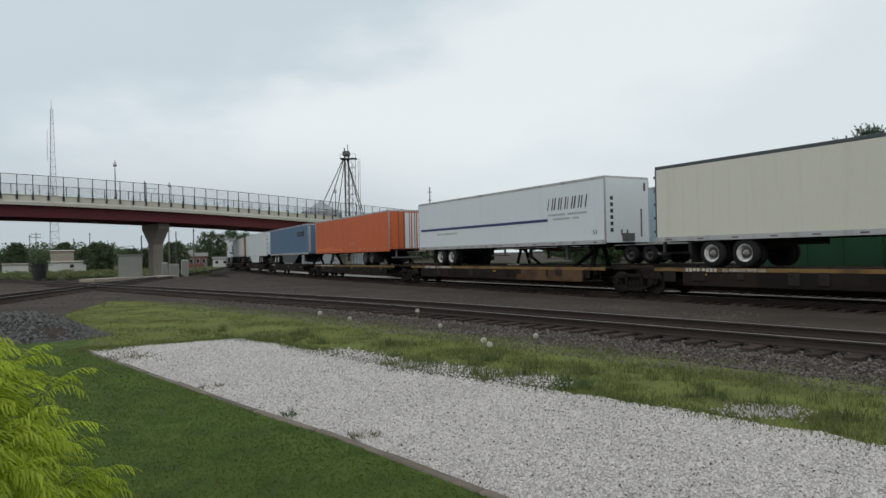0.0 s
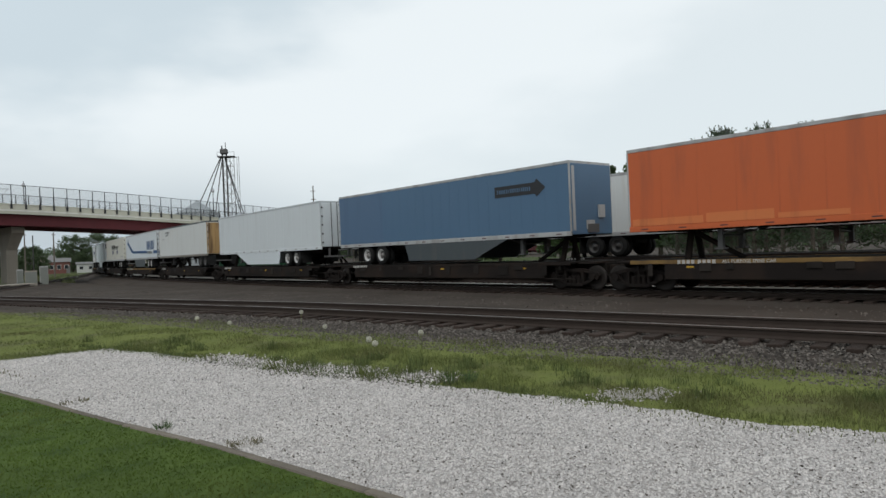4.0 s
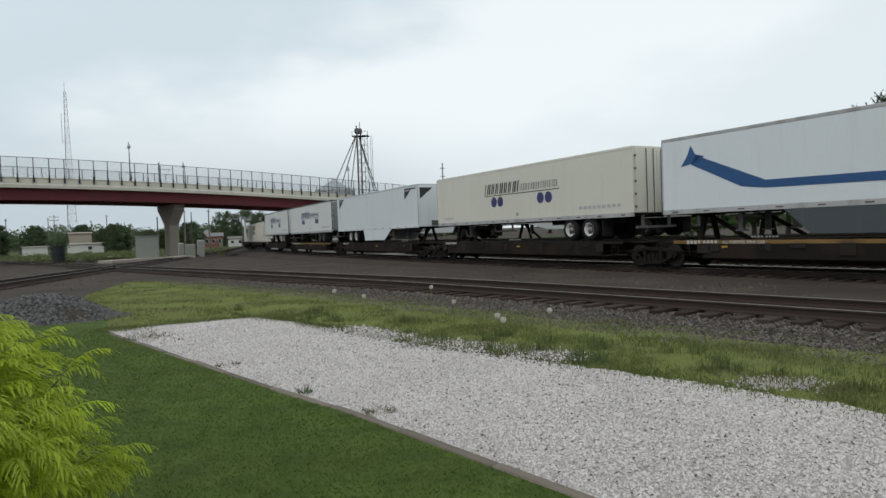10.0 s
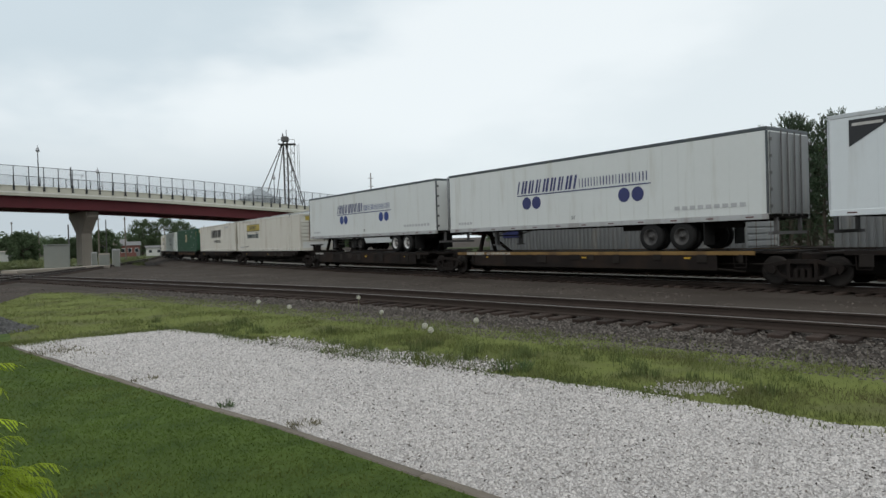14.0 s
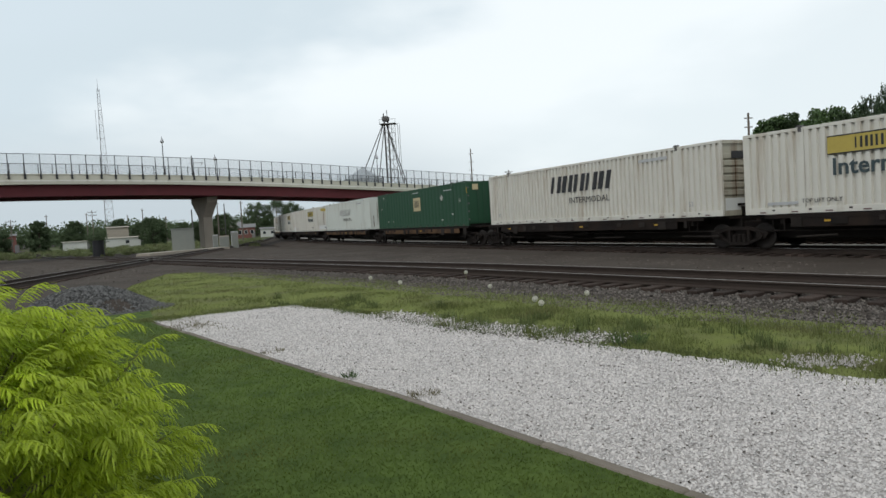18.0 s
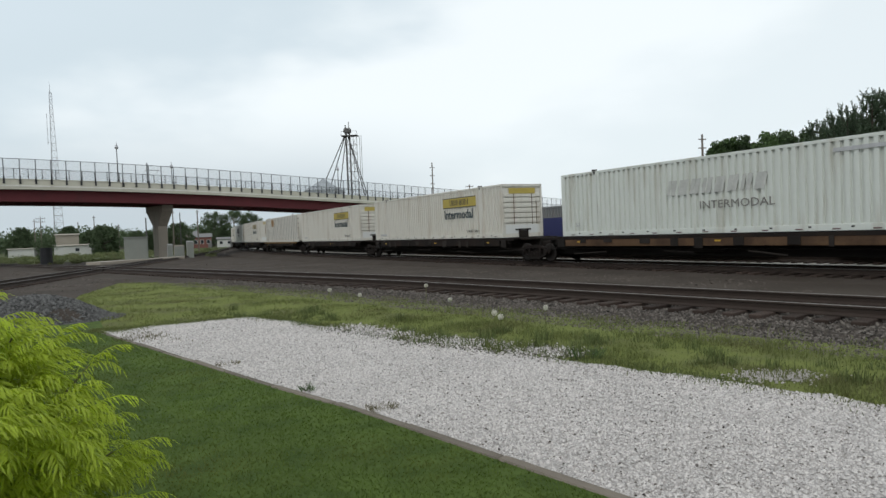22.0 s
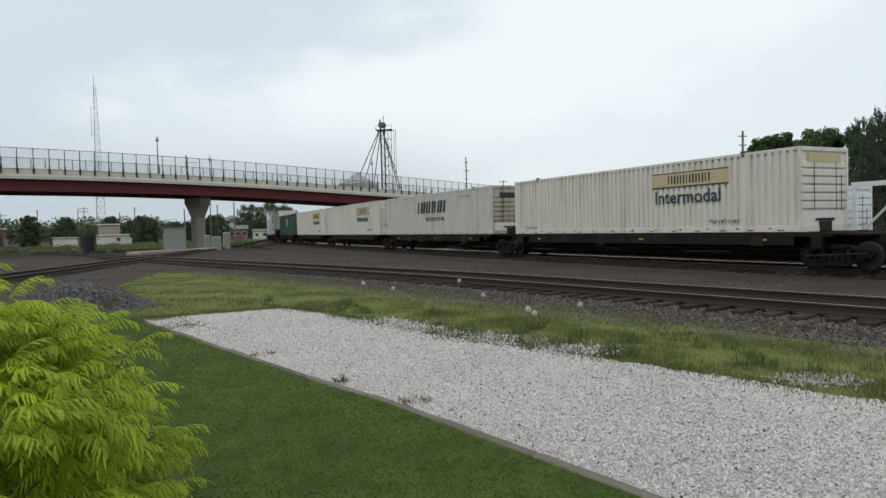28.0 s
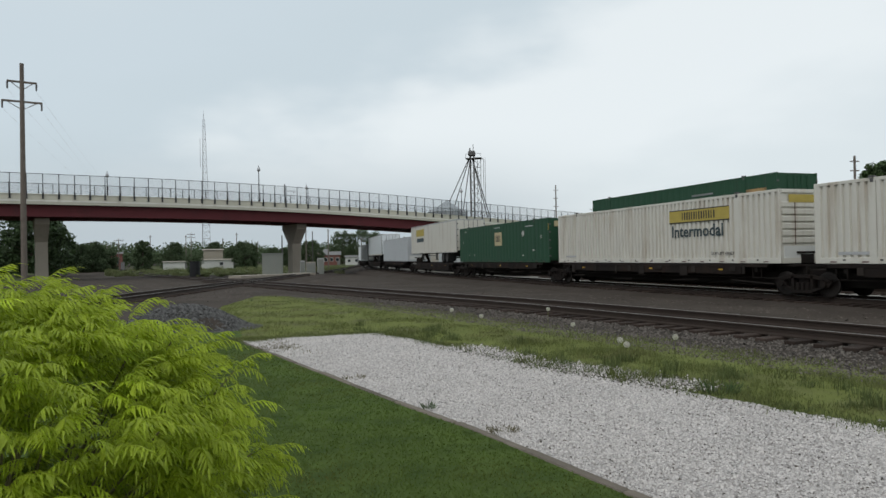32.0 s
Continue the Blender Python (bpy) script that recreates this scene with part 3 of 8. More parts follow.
def build_tracks():
    near = [(NX * Q0 + DX * s, NY * Q0 + DY * s) for s in np.arange(-60, 160, 2.0)]
    x, y = near[-1]
    a = math.atan2(DY, DX)
    for k in range(40):
        a += 0.004
        x, y = x + 3 * math.cos(a), y + 3 * math.sin(a)
        near.append((x, y))
    track("near_track", near, near_z, tie_range=(45, 125), label="nearest railway track on grey ballast")
    c = np.array(CROSS)
    t = np.linspace(0, 1, 60)
    td = np.linspace(0, 1, len(c))
    track("crossing_track", [(np.interp(v, td, c[:, 0]), np.interp(v, td, c[:, 1])) for v in t], lambda x, y: near_z(x, y) + 0.003, tie_range=(14, 80),
          label="second track crossing the nearest one at a diamond")
    main = [on_line(s, 1.3) for s in np.arange(-560, 430, 3.0)]
    track("main_track", main, rail_z, tie_range=(480, 605), head="rail_shiny", label="railway track under the passing trailer train")
    far = [on_line(s, 7.3) for s in np.arange(-560, 430, 3.0)]
    track("far_track", far, rail_z, tie_range=(520, 600), head="rail_shiny", label="railway track under the second train", bed="pale_ballast")
    # crossing panel and small pieces by the diamond
    pad = boxes((-5.5, 5.5, -1.3, 1.3, -0.3, 0.02), bevel=0.02)
    ob = part("crossing_panel", pad, M["concrete"], m=pose(-37.4, 76.5, near_z(-37, 76) + 0.02, 0, 0, 62))
    tagged(ob, "pale concrete crossing panel beside the diamond", "crossing panel", kind="structure")


# ---- bridge ----
BN = Vector((-0.7071, 0.7071))
BD = Vector((0.7071, 0.7071))


def bridge_at(u, w=0.0):
    return BN.x * (95 + w) + BD.x * u, BN.y * (95 + w) + BD.y * u


def deck_z(u):
    """Height of the girder's underside: a crest curve, then an even fall."""
    d = u - 12.0
    if d < 0:
        return EYE + 5.40 - 0.00012 * d * d
    return EYE + 5.40 - (0.0006 * d * d if d < 42 else 0.0006 * 42 * 42 + 0.0504 * (d - 42))


def build_bridge():
    root = tagged(new("road_bridge"), "road bridge with red steel girders, cream parapets and fences over the tracks", "bridge", kind="structure")
    us = np.arange(-110, 190.1, 5.0)

    def run(nm, w0, w1, h0, h1, material, parent, label=""):
        verts, faces = [], []
        for u in us:
            z = deck_z(u)
            for w, h in ((w0, h0), (w1, h0), (w1, h1), (w0, h1)):
                x, y = bridge_at(u, w)
                verts.append((x, y, z + h))
        for j in range(len(us) - 1):
            for i in range(4):
                faces.append((j * 4 + i, j * 4 + (i + 1) % 4, (j + 1) * 4 + (i + 1) % 4, (j + 1) * 4 + i))
        faces += [(3, 2, 1, 0), tuple(len(verts) - 4 + i for i in range(4))]
        return part(nm, raw_mesh(nm, verts, faces, material), material, parent, label)
    for w in (0.5, 3.0, 5.5, 8.0, 10.5):
        girder = run("girder", w - 0.012, w + 0.012, 0.04, 1.42, M["girder"], root, "dark red steel girder")
        run("bottom_flange", w - 0.22, w + 0.22, 0.0, 0.04, M["girder"], girder)
        run("top_flange", w - 0.2, w + 0.2, 1.42, 1.46, M["girder"], girder)
    run("deck_slab", -0.4, 11.4, 1.463, 1.9, M["cream_concrete"], root, "cream concrete deck slab")
    run("deck_edge", -0.46, -0.404, 1.80, 1.98, M["deck_edge"], root, "deck edge strip coloured pale as a highlight")
    near_p = run("parapet", -0.3, 0.0, 1.903, 2.66, M["cream_concrete"], root, "cream concrete parapet")
    far_p = run("parapet", 11.0, 11.3, 1.903, 2.66, M["cream_concrete"], root, "cream concrete parapet")
    run("parapet_cap", -0.36, 0.06, 2.663, 2.74, M["cream_concrete"], near_p)
    post = rods(((0, 0, 0), (0, 0, 3.07), 0.06, 0.05), n=6)
    box(post, -0.13, 0.13, -0.08, 0.08, 0.0, 0.12)
    box(post, -0.085, 0.085, -0.07, 0.07, 0.12, 0.36)
    box(post, -0.12, 0.12, -0.08, 0.08, 0.36, 0.5)
    box(post, -0.075, 0.075, -0.06, 0.06, 0.5, 0.95)
    me = link_mesh("fence_post", post, M["black"])
    for w, par in ((-0.42, near_p), (11.42, far_p)):
        for k in range(-46, 96):
            u = k * 1.7 + 0.5
            x, y = bridge_at(u, w)
            if -45 < u < 130:
                part("fence_post", me, None, par, m=pose(x, y, deck_z(u) + 2.12, 0, 0, 45))
        run("fence_mesh", w - 0.02, w - 0.012, 2.76, 5.13, M["mesh"], par, "grey chain-link mesh")
        run("fence_top_rail", w - 0.03, w + 0.03, 5.13, 5.19, M["black"], par)
    # piers
    for u, h0 in ((3.9, -0.62), (37.9, -1.0), (-28.0, -0.6), (72.0, -1.0), (106.0, -1.0)):
        x, y = bridge_at(u, 5.5)
        zt = deck_z(u) - 0.02
        z0 = ground_z(x, y) - 0.5
        bm = bmesh.new()
        # a hammerhead in two tapers: stem, flare and cap
        prof = [(0.62, 0.75, z0), (0.6, 0.72, zt - 1.3), (0.7, 0.85, zt - 1.1), (0.7, 0.85, zt - 0.5), (0.3, 0.4, zt)] if u < 0 else [(0.72, 1.0, z0), (0.70, 1.0, zt - 3.0), (0.78, 2.7, zt - 1.2), (0.8, 3.2, zt - 0.8), (0.8, 3.2, zt)]
        rings = []
        for hu, hw, z in prof:
            rings.append([bm.verts.new((a * hw, b * hu, z)) for a, b in ((-1, -1), (1, -1), (1, 1), (-1, 1))])
        for a, b in zip(rings, rings[1:]):
            for i in range(4):
                bm.faces.new((a[i], a[(i + 1) % 4], b[(i + 1) % 4], b[i]))
        bm.faces.new(rings[0][::-1])
        bm.faces.new(rings[-1])
        bmesh.ops.bevel(bm, geom=list(bm.edges), offset=0.05, segments=1, affect="EDGES")
        part("pier", bm, M["concrete"], root, "tan concrete column pier" if u < 0 else "tan concrete hammerhead pier", m=pose(x, y, 0, 0, 0, 135))
    # lamps and a signal arm
    for u, h, w in ((12.3, 4.6, 11.2), (30.6, 5.35, -0.1), (42.3, 4.6, 11.2), (66.0, 5.0, -0.1)):
        x, y = bridge_at(u, w)
        lamp = tagged(new("street_lamp"), "dark post-top street lamp on the bridge parapet", "street lamp", "bridge lamps")
        lamp.matrix_basis = pose(x, y, deck_z(u) + 2.60)
        part("post", rods(((0, 0, 0), (0, 0, h - 0.9), 0.09, 0.05), ((0, 0, 0), (0, 0, 0.5), 0.16, 0.12)), M["black"], lamp)
        part("lantern", spun([(0.03, 0), (0.2, 0.1), (0.24, 0.3), (0.16, 0.55), (0.06, 0.7)], 10), M["steel"], lamp, m=pose(0, 0, h - 0.9, 90))
        part("finial", rods(((0, 0, h - 0.25), (0, 0, h + 0.1), 0.05, 0.01)), M["black"], lamp)
    x, y = bridge_at(34.4, -0.2)
    arm = tagged(new("traffic_signal_mast"), "dark signal mast with a short arm above the bridge fence", "signal mast")
    arm.matrix_basis = pose(x, y, deck_z(34) + 2.60, 0, 0, 45)
    part("mast", rods(((0, 0, 0), (0, 0, 2.9), 0.09, 0.08)), M["black"], arm)
    part("arm", rods(((0, 0, 1.6), (-0.2, 0, 1.9), 0.04), ((-0.2, 0, 1.9), (1.6, 0, 1.95), 0.04), ((1.5, 0, 1.95), (1.2, 0, 1.5), 0.03)), M["steel"], arm)


build_ground()
build_surfaces()
build_tracks()
build_bridge()


# ---- rolling stock ----
DECK = 1.05
BOT, TOP = 2.03, 4.90            # trailer box above the rail head
CB, CT = 1.19, 3.97              # container box above the rail head
HW = 1.29                        # half width
SHARED = {}


def shared(key, make):
    if key not in SHARED:
        SHARED[key] = make()
    return SHARED[key]


def road_wheel(root, x, y_out, sgn, z=DECK + 0.02, rim_mat="rim"):
    """A dual road wheel: tyres with a pale dished rim on the outside."""
    tyre = shared("tyre", lambda: link_mesh("tyre", spun([(0.30, -0.14), (0.44, -0.14), (0.49, -0.10), (0.505, 0.0), (0.49, 0.10), (0.44, 0.14), (0.30, 0.14)], 24, False), M["tyre"], True))
    rim = shared(rim_mat, lambda: link_mesh("rim", spun([(0.305, -0.14), (0.29, -0.142), (0.255, -0.11), (0.235, -0.06), (0.20, -0.035)][::-1], 24, False), M[rim_mat], True))
    w = part("wheel", tyre, None, root, m=pose(x, y_out + sgn * 0.15, z + 0.5, 0, 0, 0 if sgn > 0 else 180))
    part("rim", rim, None, w)
    hub = shared("hub", lambda: link_mesh("hub", spun([(0.02, -0.06), (0.12, -0.05), (0.15, -0.01), (0.20, -0.03), (0.25, -0.055), (0.25, -0.03)][::-1], 20), M["hub_grey"]))
    part("hub", hub, None, w)
    part("hub_cap", shared("cap " + rim_mat, lambda: link_mesh("hub_cap", spun([(0.11, -0.045), (0.10, -0.085), (0.075, -0.10), (0.07, -0.15), (0.02, -0.16)][::-1], 16), M[rim_mat], True)), None, w)
    w2 = part("inner_wheel", tyre, None, root, m=pose(x, y_out + sgn * 0.47, z + 0.5))


def end_doors(root, x, face, z0, z1, material, rust=False):
    """Two swinging doors with locking rods and hinges at the end x; face +1 or -1 is the way they look."""
    for sgn in (-1, 1):
        y0, y1 = (0.012, HW - 0.09) if sgn > 0 else (-HW + 0.09, -0.012)
        d = part("door", boxes((x, x + face * 0.05, y0, y1, z0 + 0.12, z1 - 0.12)) if face > 0 else boxes((x - 0.05, x, y0, y1, z0 + 0.12, z1 - 0.12)), material, root)
        rows = []
        for k in (0.22, 0.62):
            yy = sgn * k
            rows.append(((x + face * 0.085, yy, z0 + 0.05), (x + face * 0.085, yy, z1 - 0.05), 0.022))
        part("lock_rod", rods(*rows, n=6), M["rusty_panel"] if rust else material if material == M["green_panel"] else M["dark_steel"], d)
        me = shared("hinge", lambda: link_mesh("hinge", boxes((-0.02, 0.02, -0.05, 0.05, -0.05, 0.05), bevel=0.008), M["dark_steel"]))
        for k in range(5):
            part("hinge", me, None, d, m=pose(x + face * 0.07, sgn * (HW - 0.06), z0 + 0.35 + k * (z1 - z0 - 0.7) / 4))


def trailer(name, L, body, doors_front, label, ribs=0.61, skirt=None, top_rail="rail_alu", low_rail="rail_alu", door_mat=None, rust=False, nose=None, rivets=True, tandem=3.1, rims="rim", gap=5.2, front=3.4, slope=2.0, hang=0.18):
    """A semi-trailer, x towards the train's head. doors_front: its doors look towards the head."""
    root = tagged(new(name), label, "trailer", "trailers on the train")
    h = L / 2
    f = 1 if doors_front else -1
    r = 0.05
    bm = boxes((-h, h, -HW, HW, BOT + 0.16, TOP - 0.1))
    part("body", bm, M[body], root)
    # panel seams and posts on both sides
    n = int(L / ribs)
    me = shared("post " + body, lambda: link_mesh("side_post", boxes((-0.02, 0.02, -HW - 0.005, -HW - 0.0005, BOT + 0.19, TOP - 0.125)), M[body]))
    for k in range(1, n):
        part("side_post", me, None, root, m=pose(-h + k * L / n, 0, 0))
    part("roof", boxes((-h + 0.02, h - 0.02, -HW + 0.02, HW - 0.02, TOP - 0.1, TOP - 0.015), bevel=0.03), M["white_panel"], root)
    part("top_rail", boxes((-h, h, -HW - 0.012, -HW + 0.05, TOP - 0.12, TOP), (-h, h, HW - 0.05, HW + 0.012, TOP - 0.12, TOP), (-h - 0.01, -h + 0.05, -HW, HW, TOP - 0.12, TOP), (h - 0.05, h + 0.01, -HW, HW, TOP - 0.12, TOP), bevel=0.012), M[top_rail], root)
    part("bottom_rail", boxes((-h, h, -HW - 0.015, -HW + 0.05, BOT, BOT + 0.18), (-h, h, HW - 0.05, HW + 0.015, BOT, BOT + 0.18), bevel=0.01), M[low_rail], root)
    for x in (-h, h):
        for y in (-HW, HW):
            part("corner_post", boxes((x - 0.05 if x > 0 else x - 0.012, x + 0.012 if x > 0 else x + 0.05, y - 0.014 if y < 0 else y - 0.05, y + 0.05 if y < 0 else y + 0.014, BOT + 0.18, TOP - 0.12), bevel=0.008), M[top_rail if not rust else "rusty_panel"], root)
    part("floor", boxes((-h, h, -HW + 0.06, HW - 0.06, BOT + 0.05, BOT + 0.15), *[(-h + k * 0.6, -h + k * 0.6 + 0.08, -HW + 0.06, HW - 0.06, BOT - 0.03, BOT + 0.05) for k in range(1, int(L / 0.6))]), M["under"], root)
    # marker strips along the bottom rail
    if rivets:
        me = shared("marker", lambda: link_mesh("marker_strip", boxes((-0.13, 0.13, -HW - 0.019, -HW - 0.0155, BOT + 0.065, BOT + 0.105)), M["ink_red"]))
        for k in range(12):
            part("marker_strip", me, None, root, m=pose(-h + 0.6 + k * (L - 1.2) / 11, 0, 0))
    # ends
    end_doors(root, f * (h + 0.012), f, BOT + 0.05, TOP - 0.05, M[door_mat or body], rust)
    nx = -f * h
    part("nose_wall", boxes((min(nx, nx - f * 0.03), max(nx, nx - f * 0.03), -HW + 0.05, HW - 0.05, BOT + 0.05, TOP - 0.1), bevel=0.01), M[nose or body], root)
    part("coupling", boxes((min(nx - f * 0.03, nx - f * 0.07), max(nx - f * 0.03, nx - f * 0.07), -0.35, 0.35, BOT + 0.12, BOT + 0.45)), M["dark_steel"], root, "dark hose coupling plate")
    # running gear
    for k in (0, 1):
        wx = f * (h - tandem - k * 1.28)
        for sgn, y in ((1, -HW + 0.02), (-1, HW - 0.02)):
            road_wheel(root, wx, y, sgn, rim_mat=rims)
        part("axle", rods(((wx, -1.1, DECK + 0.52), (wx, 1.1, DECK + 0.52), 0.07), ((wx, -0.85, DECK + 0.52), (wx, -0.55, DECK + 0.52), 0.31), ((wx, 0.55, DECK + 0.52), (wx, 0.85, DECK + 0.52), 0.31), n=14), M["under"], root, "dark axle with brake drums")
        part("mudguard_hanger", boxes((wx - 0.5, wx + 0.5, -0.5, 0.5, DECK + 0.62, BOT)), M["under"], root)
    part("bogie_rail", boxes((f * (h - 5.2) - 0.9, f * (h - 1.2) if f > 0 else f * (h - 5.2) + 0.9, -0.62, -0.5, BOT - 0.22, BOT + 0.05)) if f > 0 else
         boxes((f * (h - 1.2), f * (h - 5.2) + 0.9, -0.62, -0.5, BOT - 0.22, BOT + 0.05)), M["under"], root)
    part("underride_bar", boxes((f * h - 0.12, f * h + 0.02, -1.1, 1.1, DECK + 0.5, DECK + 0.6), (f * h - 0.1, f * h, -0.8, -0.7, DECK + 0.5, BOT + 0.1), (f * h - 0.1, f * h, 0.7, 0.8, DECK + 0.5, BOT + 0.1)), M["dark_steel"], root)
    for y in (-HW + 0.35, HW - 0.35):
        part("mudflap", boxes((f * (h - tandem + 0.85) - 0.015, f * (h - tandem + 0.85) + 0.015, y - 0.3, y + 0.3, DECK + 0.2, BOT)), M["tyre"], root)
    lx = -f * (h - 3.0)
    for y in (-0.75, 0.75):
        leg = part("landing_leg", boxes((lx - 0.08, lx + 0.08, y - 0.08, y + 0.08, DECK + 0.35, BOT + 0.05)), M["dark_steel"], root)
        part("foot", boxes((lx - 0.16, lx + 0.16, y - 0.14, y + 0.14, DECK + 0.3, DECK + 0.36)), M["dark_steel"], leg)
    part("leg_brace", rods(((lx, -0.75, DECK + 0.8), (lx - f * -0.9, -0.75, BOT), 0.035), ((lx, 0.75, DECK + 0.8), (lx + f * 0.9, 0.75, BOT), 0.035), ((lx, -0.75, DECK + 0.75), (lx, 0.75, DECK + 0.75), 0.035), n=6), M["dark_steel"], root)
    if skirt:
        x0, x1 = sorted((f * (h - gap), -f * (h - front)))
        for y in (-HW - 0.005, HW - 0.025):
            sk = bmesh.new()
            a = slope if f > 0 else 0.3
            b = 0.3 if f > 0 else slope
            pts = [(x0 + a, DECK + hang), (x1 - b, DECK + hang), (x1, BOT - 0.005), (x0, BOT - 0.005)]
            lo = [sk.verts.new((px, y, pz)) for px, pz in pts]
            hi = [sk.verts.new((px, y + 0.03, pz)) for px, pz in pts]
            sk.faces.new(lo)
            sk.faces.new(hi[::-1])
            for i in range(4):
                sk.faces.new((lo[i], hi[i], hi[(i + 1) % 4], lo[(i + 1) % 4]))
            bmesh.ops.recalc_face_normals(sk, faces=sk.faces)
            part("side_skirt", sk, M[skirt], root, "flat aerodynamic side skirt")
    return root


def container(name, L, body, label, pitch=0.27, deep=0.075, slats=True, z0=CB, z1=CT, posts=None, end=None, w=HW):
    """A corrugated box container. slats: its leading end has level ribs."""
    root = tagged(new(name), label, "container", "containers on the train")
    h = L / 2
    bm = bmesh.new()
    # corrugated skins
    n = int(L / pitch)
    for sgn in (-1, 1):
        prof = []
        for k in range(n):
            x = -h + 0.1 + (L - 0.2) * k / n
            p = (L - 0.2) / n
            for fx, d in ((0.0, 0), (0.50, 0), (0.58, deep), (0.92, deep)):
                prof.append((x + fx * p, sgn * (w - d)))
        prof.append((h - 0.1, sgn * w))
        lo = [bm.verts.new((x, y, z0 + 0.2)) for x, y in prof]
        hi = [bm.verts.new((x, y, z1 - 0.1)) for x, y in prof]
        for i in range(len(prof) - 1):
            bm.faces.new((lo[i], lo[i + 1], hi[i + 1], hi[i]) if sgn < 0 else (lo[i + 1], lo[i], hi[i], hi[i + 1]))
    part("side_wall", bm, M[body], root)
    if posts:
        me = link_mesh("side_post", boxes((-0.042, 0.042, -w - 0.02, -w - 0.001, z0 + 0.2, z1 - 0.1)), M["rib_grey"])
        for k in range(posts):
            part("side_post", me, None, root, m=pose(-h + 0.1 + (L - 0.2) * (k + 0.5) / posts, 0, 0))
    part("roof", boxes((-h + 0.05, h - 0.05, -w + 0.05, w - 0.05, z1 - 0.09, z1 - 0.02)), M[body], root)
    part("floor", boxes((-h + 0.05, h - 0.05, -w + 0.05, w - 0.05, z0 + 0.02, z0 + 0.12)), M["under"], root)
    part("top_rail", boxes((-h, h, -w - 0.004, -w + 0.07, z1 - 0.11, z1), (-h, h, w - 0.07, w + 0.004, z1 - 0.11, z1), bevel=0.01), M[body], root)
    part("bottom_rail", boxes((-h, h, -w - 0.006, -w + 0.07, z0, z0 + 0.21), (-h, h, w - 0.07, w + 0.006, z0, z0 + 0.21), bevel=0.01), M[body], root)
    for x in (-h, h):
        for y in (-w, w):
            x0, x1 = (x - 0.1, x) if x > 0 else (x, x + 0.1)
            y0, y1 = (y - 0.012, y + 0.1) if y < 0 else (y - 0.1, y + 0.012)
            part("corner_post", boxes((x0, x1, y0, y1, z0, z1), bevel=0.012), M[body], root)
    # lifting posts a little way in from the ends, with dark sockets
    for x in (-6.1, 6.1):
        pst = part("lift_post", boxes((x - 0.12, x + 0.12, -w - 0.010, -w + 0.05, z0, z1 + 0.004), bevel=0.006), M[body], root)
        part("lift_post", boxes((x - 0.12, x + 0.12, w - 0.05, w + 0.010, z0, z1 + 0.004), bevel=0.006), M[body], root)
        part("socket", boxes((x - 0.06, x + 0.06, -w - 0.016, -w - 0.0105, z1 - 0.15, z1 - 0.03), (x - 0.09, x + 0.09, -w - 0.05, -w + 0.1, z1 + 0.004, z1 + 0.06)), M["dark_steel"], pst)
    # reflective dashes and fork slots along the bottom rail
    me = shared("rail_dash %.1f" % L, lambda: link_mesh("rail_dash", boxes(*[(-h + 0.58 + k * (L - 1.4) / 13, -h + 0.82 + k * (L - 1.4) / 13, -0.010, -0.007, 0.04, 0.08) for k in range(14)]), M["ink_red"]))
    tagged(part("rail_dash", me, None, root, m=pose(0, -w, z0)), kind="stuff")
    me = shared("rail_slot %.1f" % L, lambda: link_mesh("rail_slot", boxes(*[(-h + 1.05 + k * (L - 2.2) / 11, -h + 1.15 + k * (L - 2.2) / 11, -0.0095, -0.0065, 0.10, 0.15) for k in range(12)]), M["under"]))
    tagged(part("rail_slot", me, None, root, m=pose(0, -w, z0)), kind="stuff")
    e = end or body
    part("end_wall", boxes((h - 0.09, h - 0.05, -w + 0.1, w - 0.1, z0 + 0.1, z1 - 0.1)), M[e], root)
    if slats == "plain":
        part("end_frame", boxes((h - 0.05, h + 0.004, -w + 0.1, w - 0.1, z1 - 0.14, z1), (h - 0.05, h + 0.004, -w + 0.1, w - 0.1, z0, z0 + 0.2)), M[body], root)
        for y, zt, zb, wd in ((-0.62, 0.45, 0.4, 0.014), (-0.57, 0.9, 0.9, 0.01), (0.86, 0.5, 1.2, 0.018), (0.93, 0.6, 0.3, 0.012), (-0.98, 1.6, 0.25, 0.03), (0.3, 2.0, 0.3, 0.008)):
            part("rust_run", boxes((h - 0.0495, h - 0.0465, y - wd, y + wd, z0 + zb, z1 - zt)), M["sill_rust"], root)
    elif slats:
        part("end_slat", boxes(*[(h - 0.05, h - 0.005, -w + 0.12, w - 0.12, z0 + 0.75 + k * 0.27, z0 + 0.75 + k * 0.27 + 0.205) for k in range(6)], bevel=0.02), M[e], root, "level pressed rib")
        part("end_cross_rail", boxes((h - 0.1, h + 0.004, -w + 0.1, w - 0.1, z1 - 0.13, z1)), M[e], root)
        part("end_cross_rail", boxes((h - 0.1, h + 0.004, -w + 0.1, w - 0.1, z0, z0 + 0.2)), M[e], root)
        part("grime_plate", boxes((h - 0.05, h - 0.02, -w + 0.2, w - 0.2, z0 + 0.2, z0 + 0.65)), M["aged_white_panel"], root, "stained lower end plate")
        part("end_gear", boxes((h - 0.019, h + 0.05, -0.30, 0.30, z0 - 0.02, z0 + 0.34), (h - 0.019, h + 0.02, -0.5, 0.5, z0 + 0.36, z0 + 0.44), bevel=0.012), M["gear"], root, "dark coupling gear at the foot")
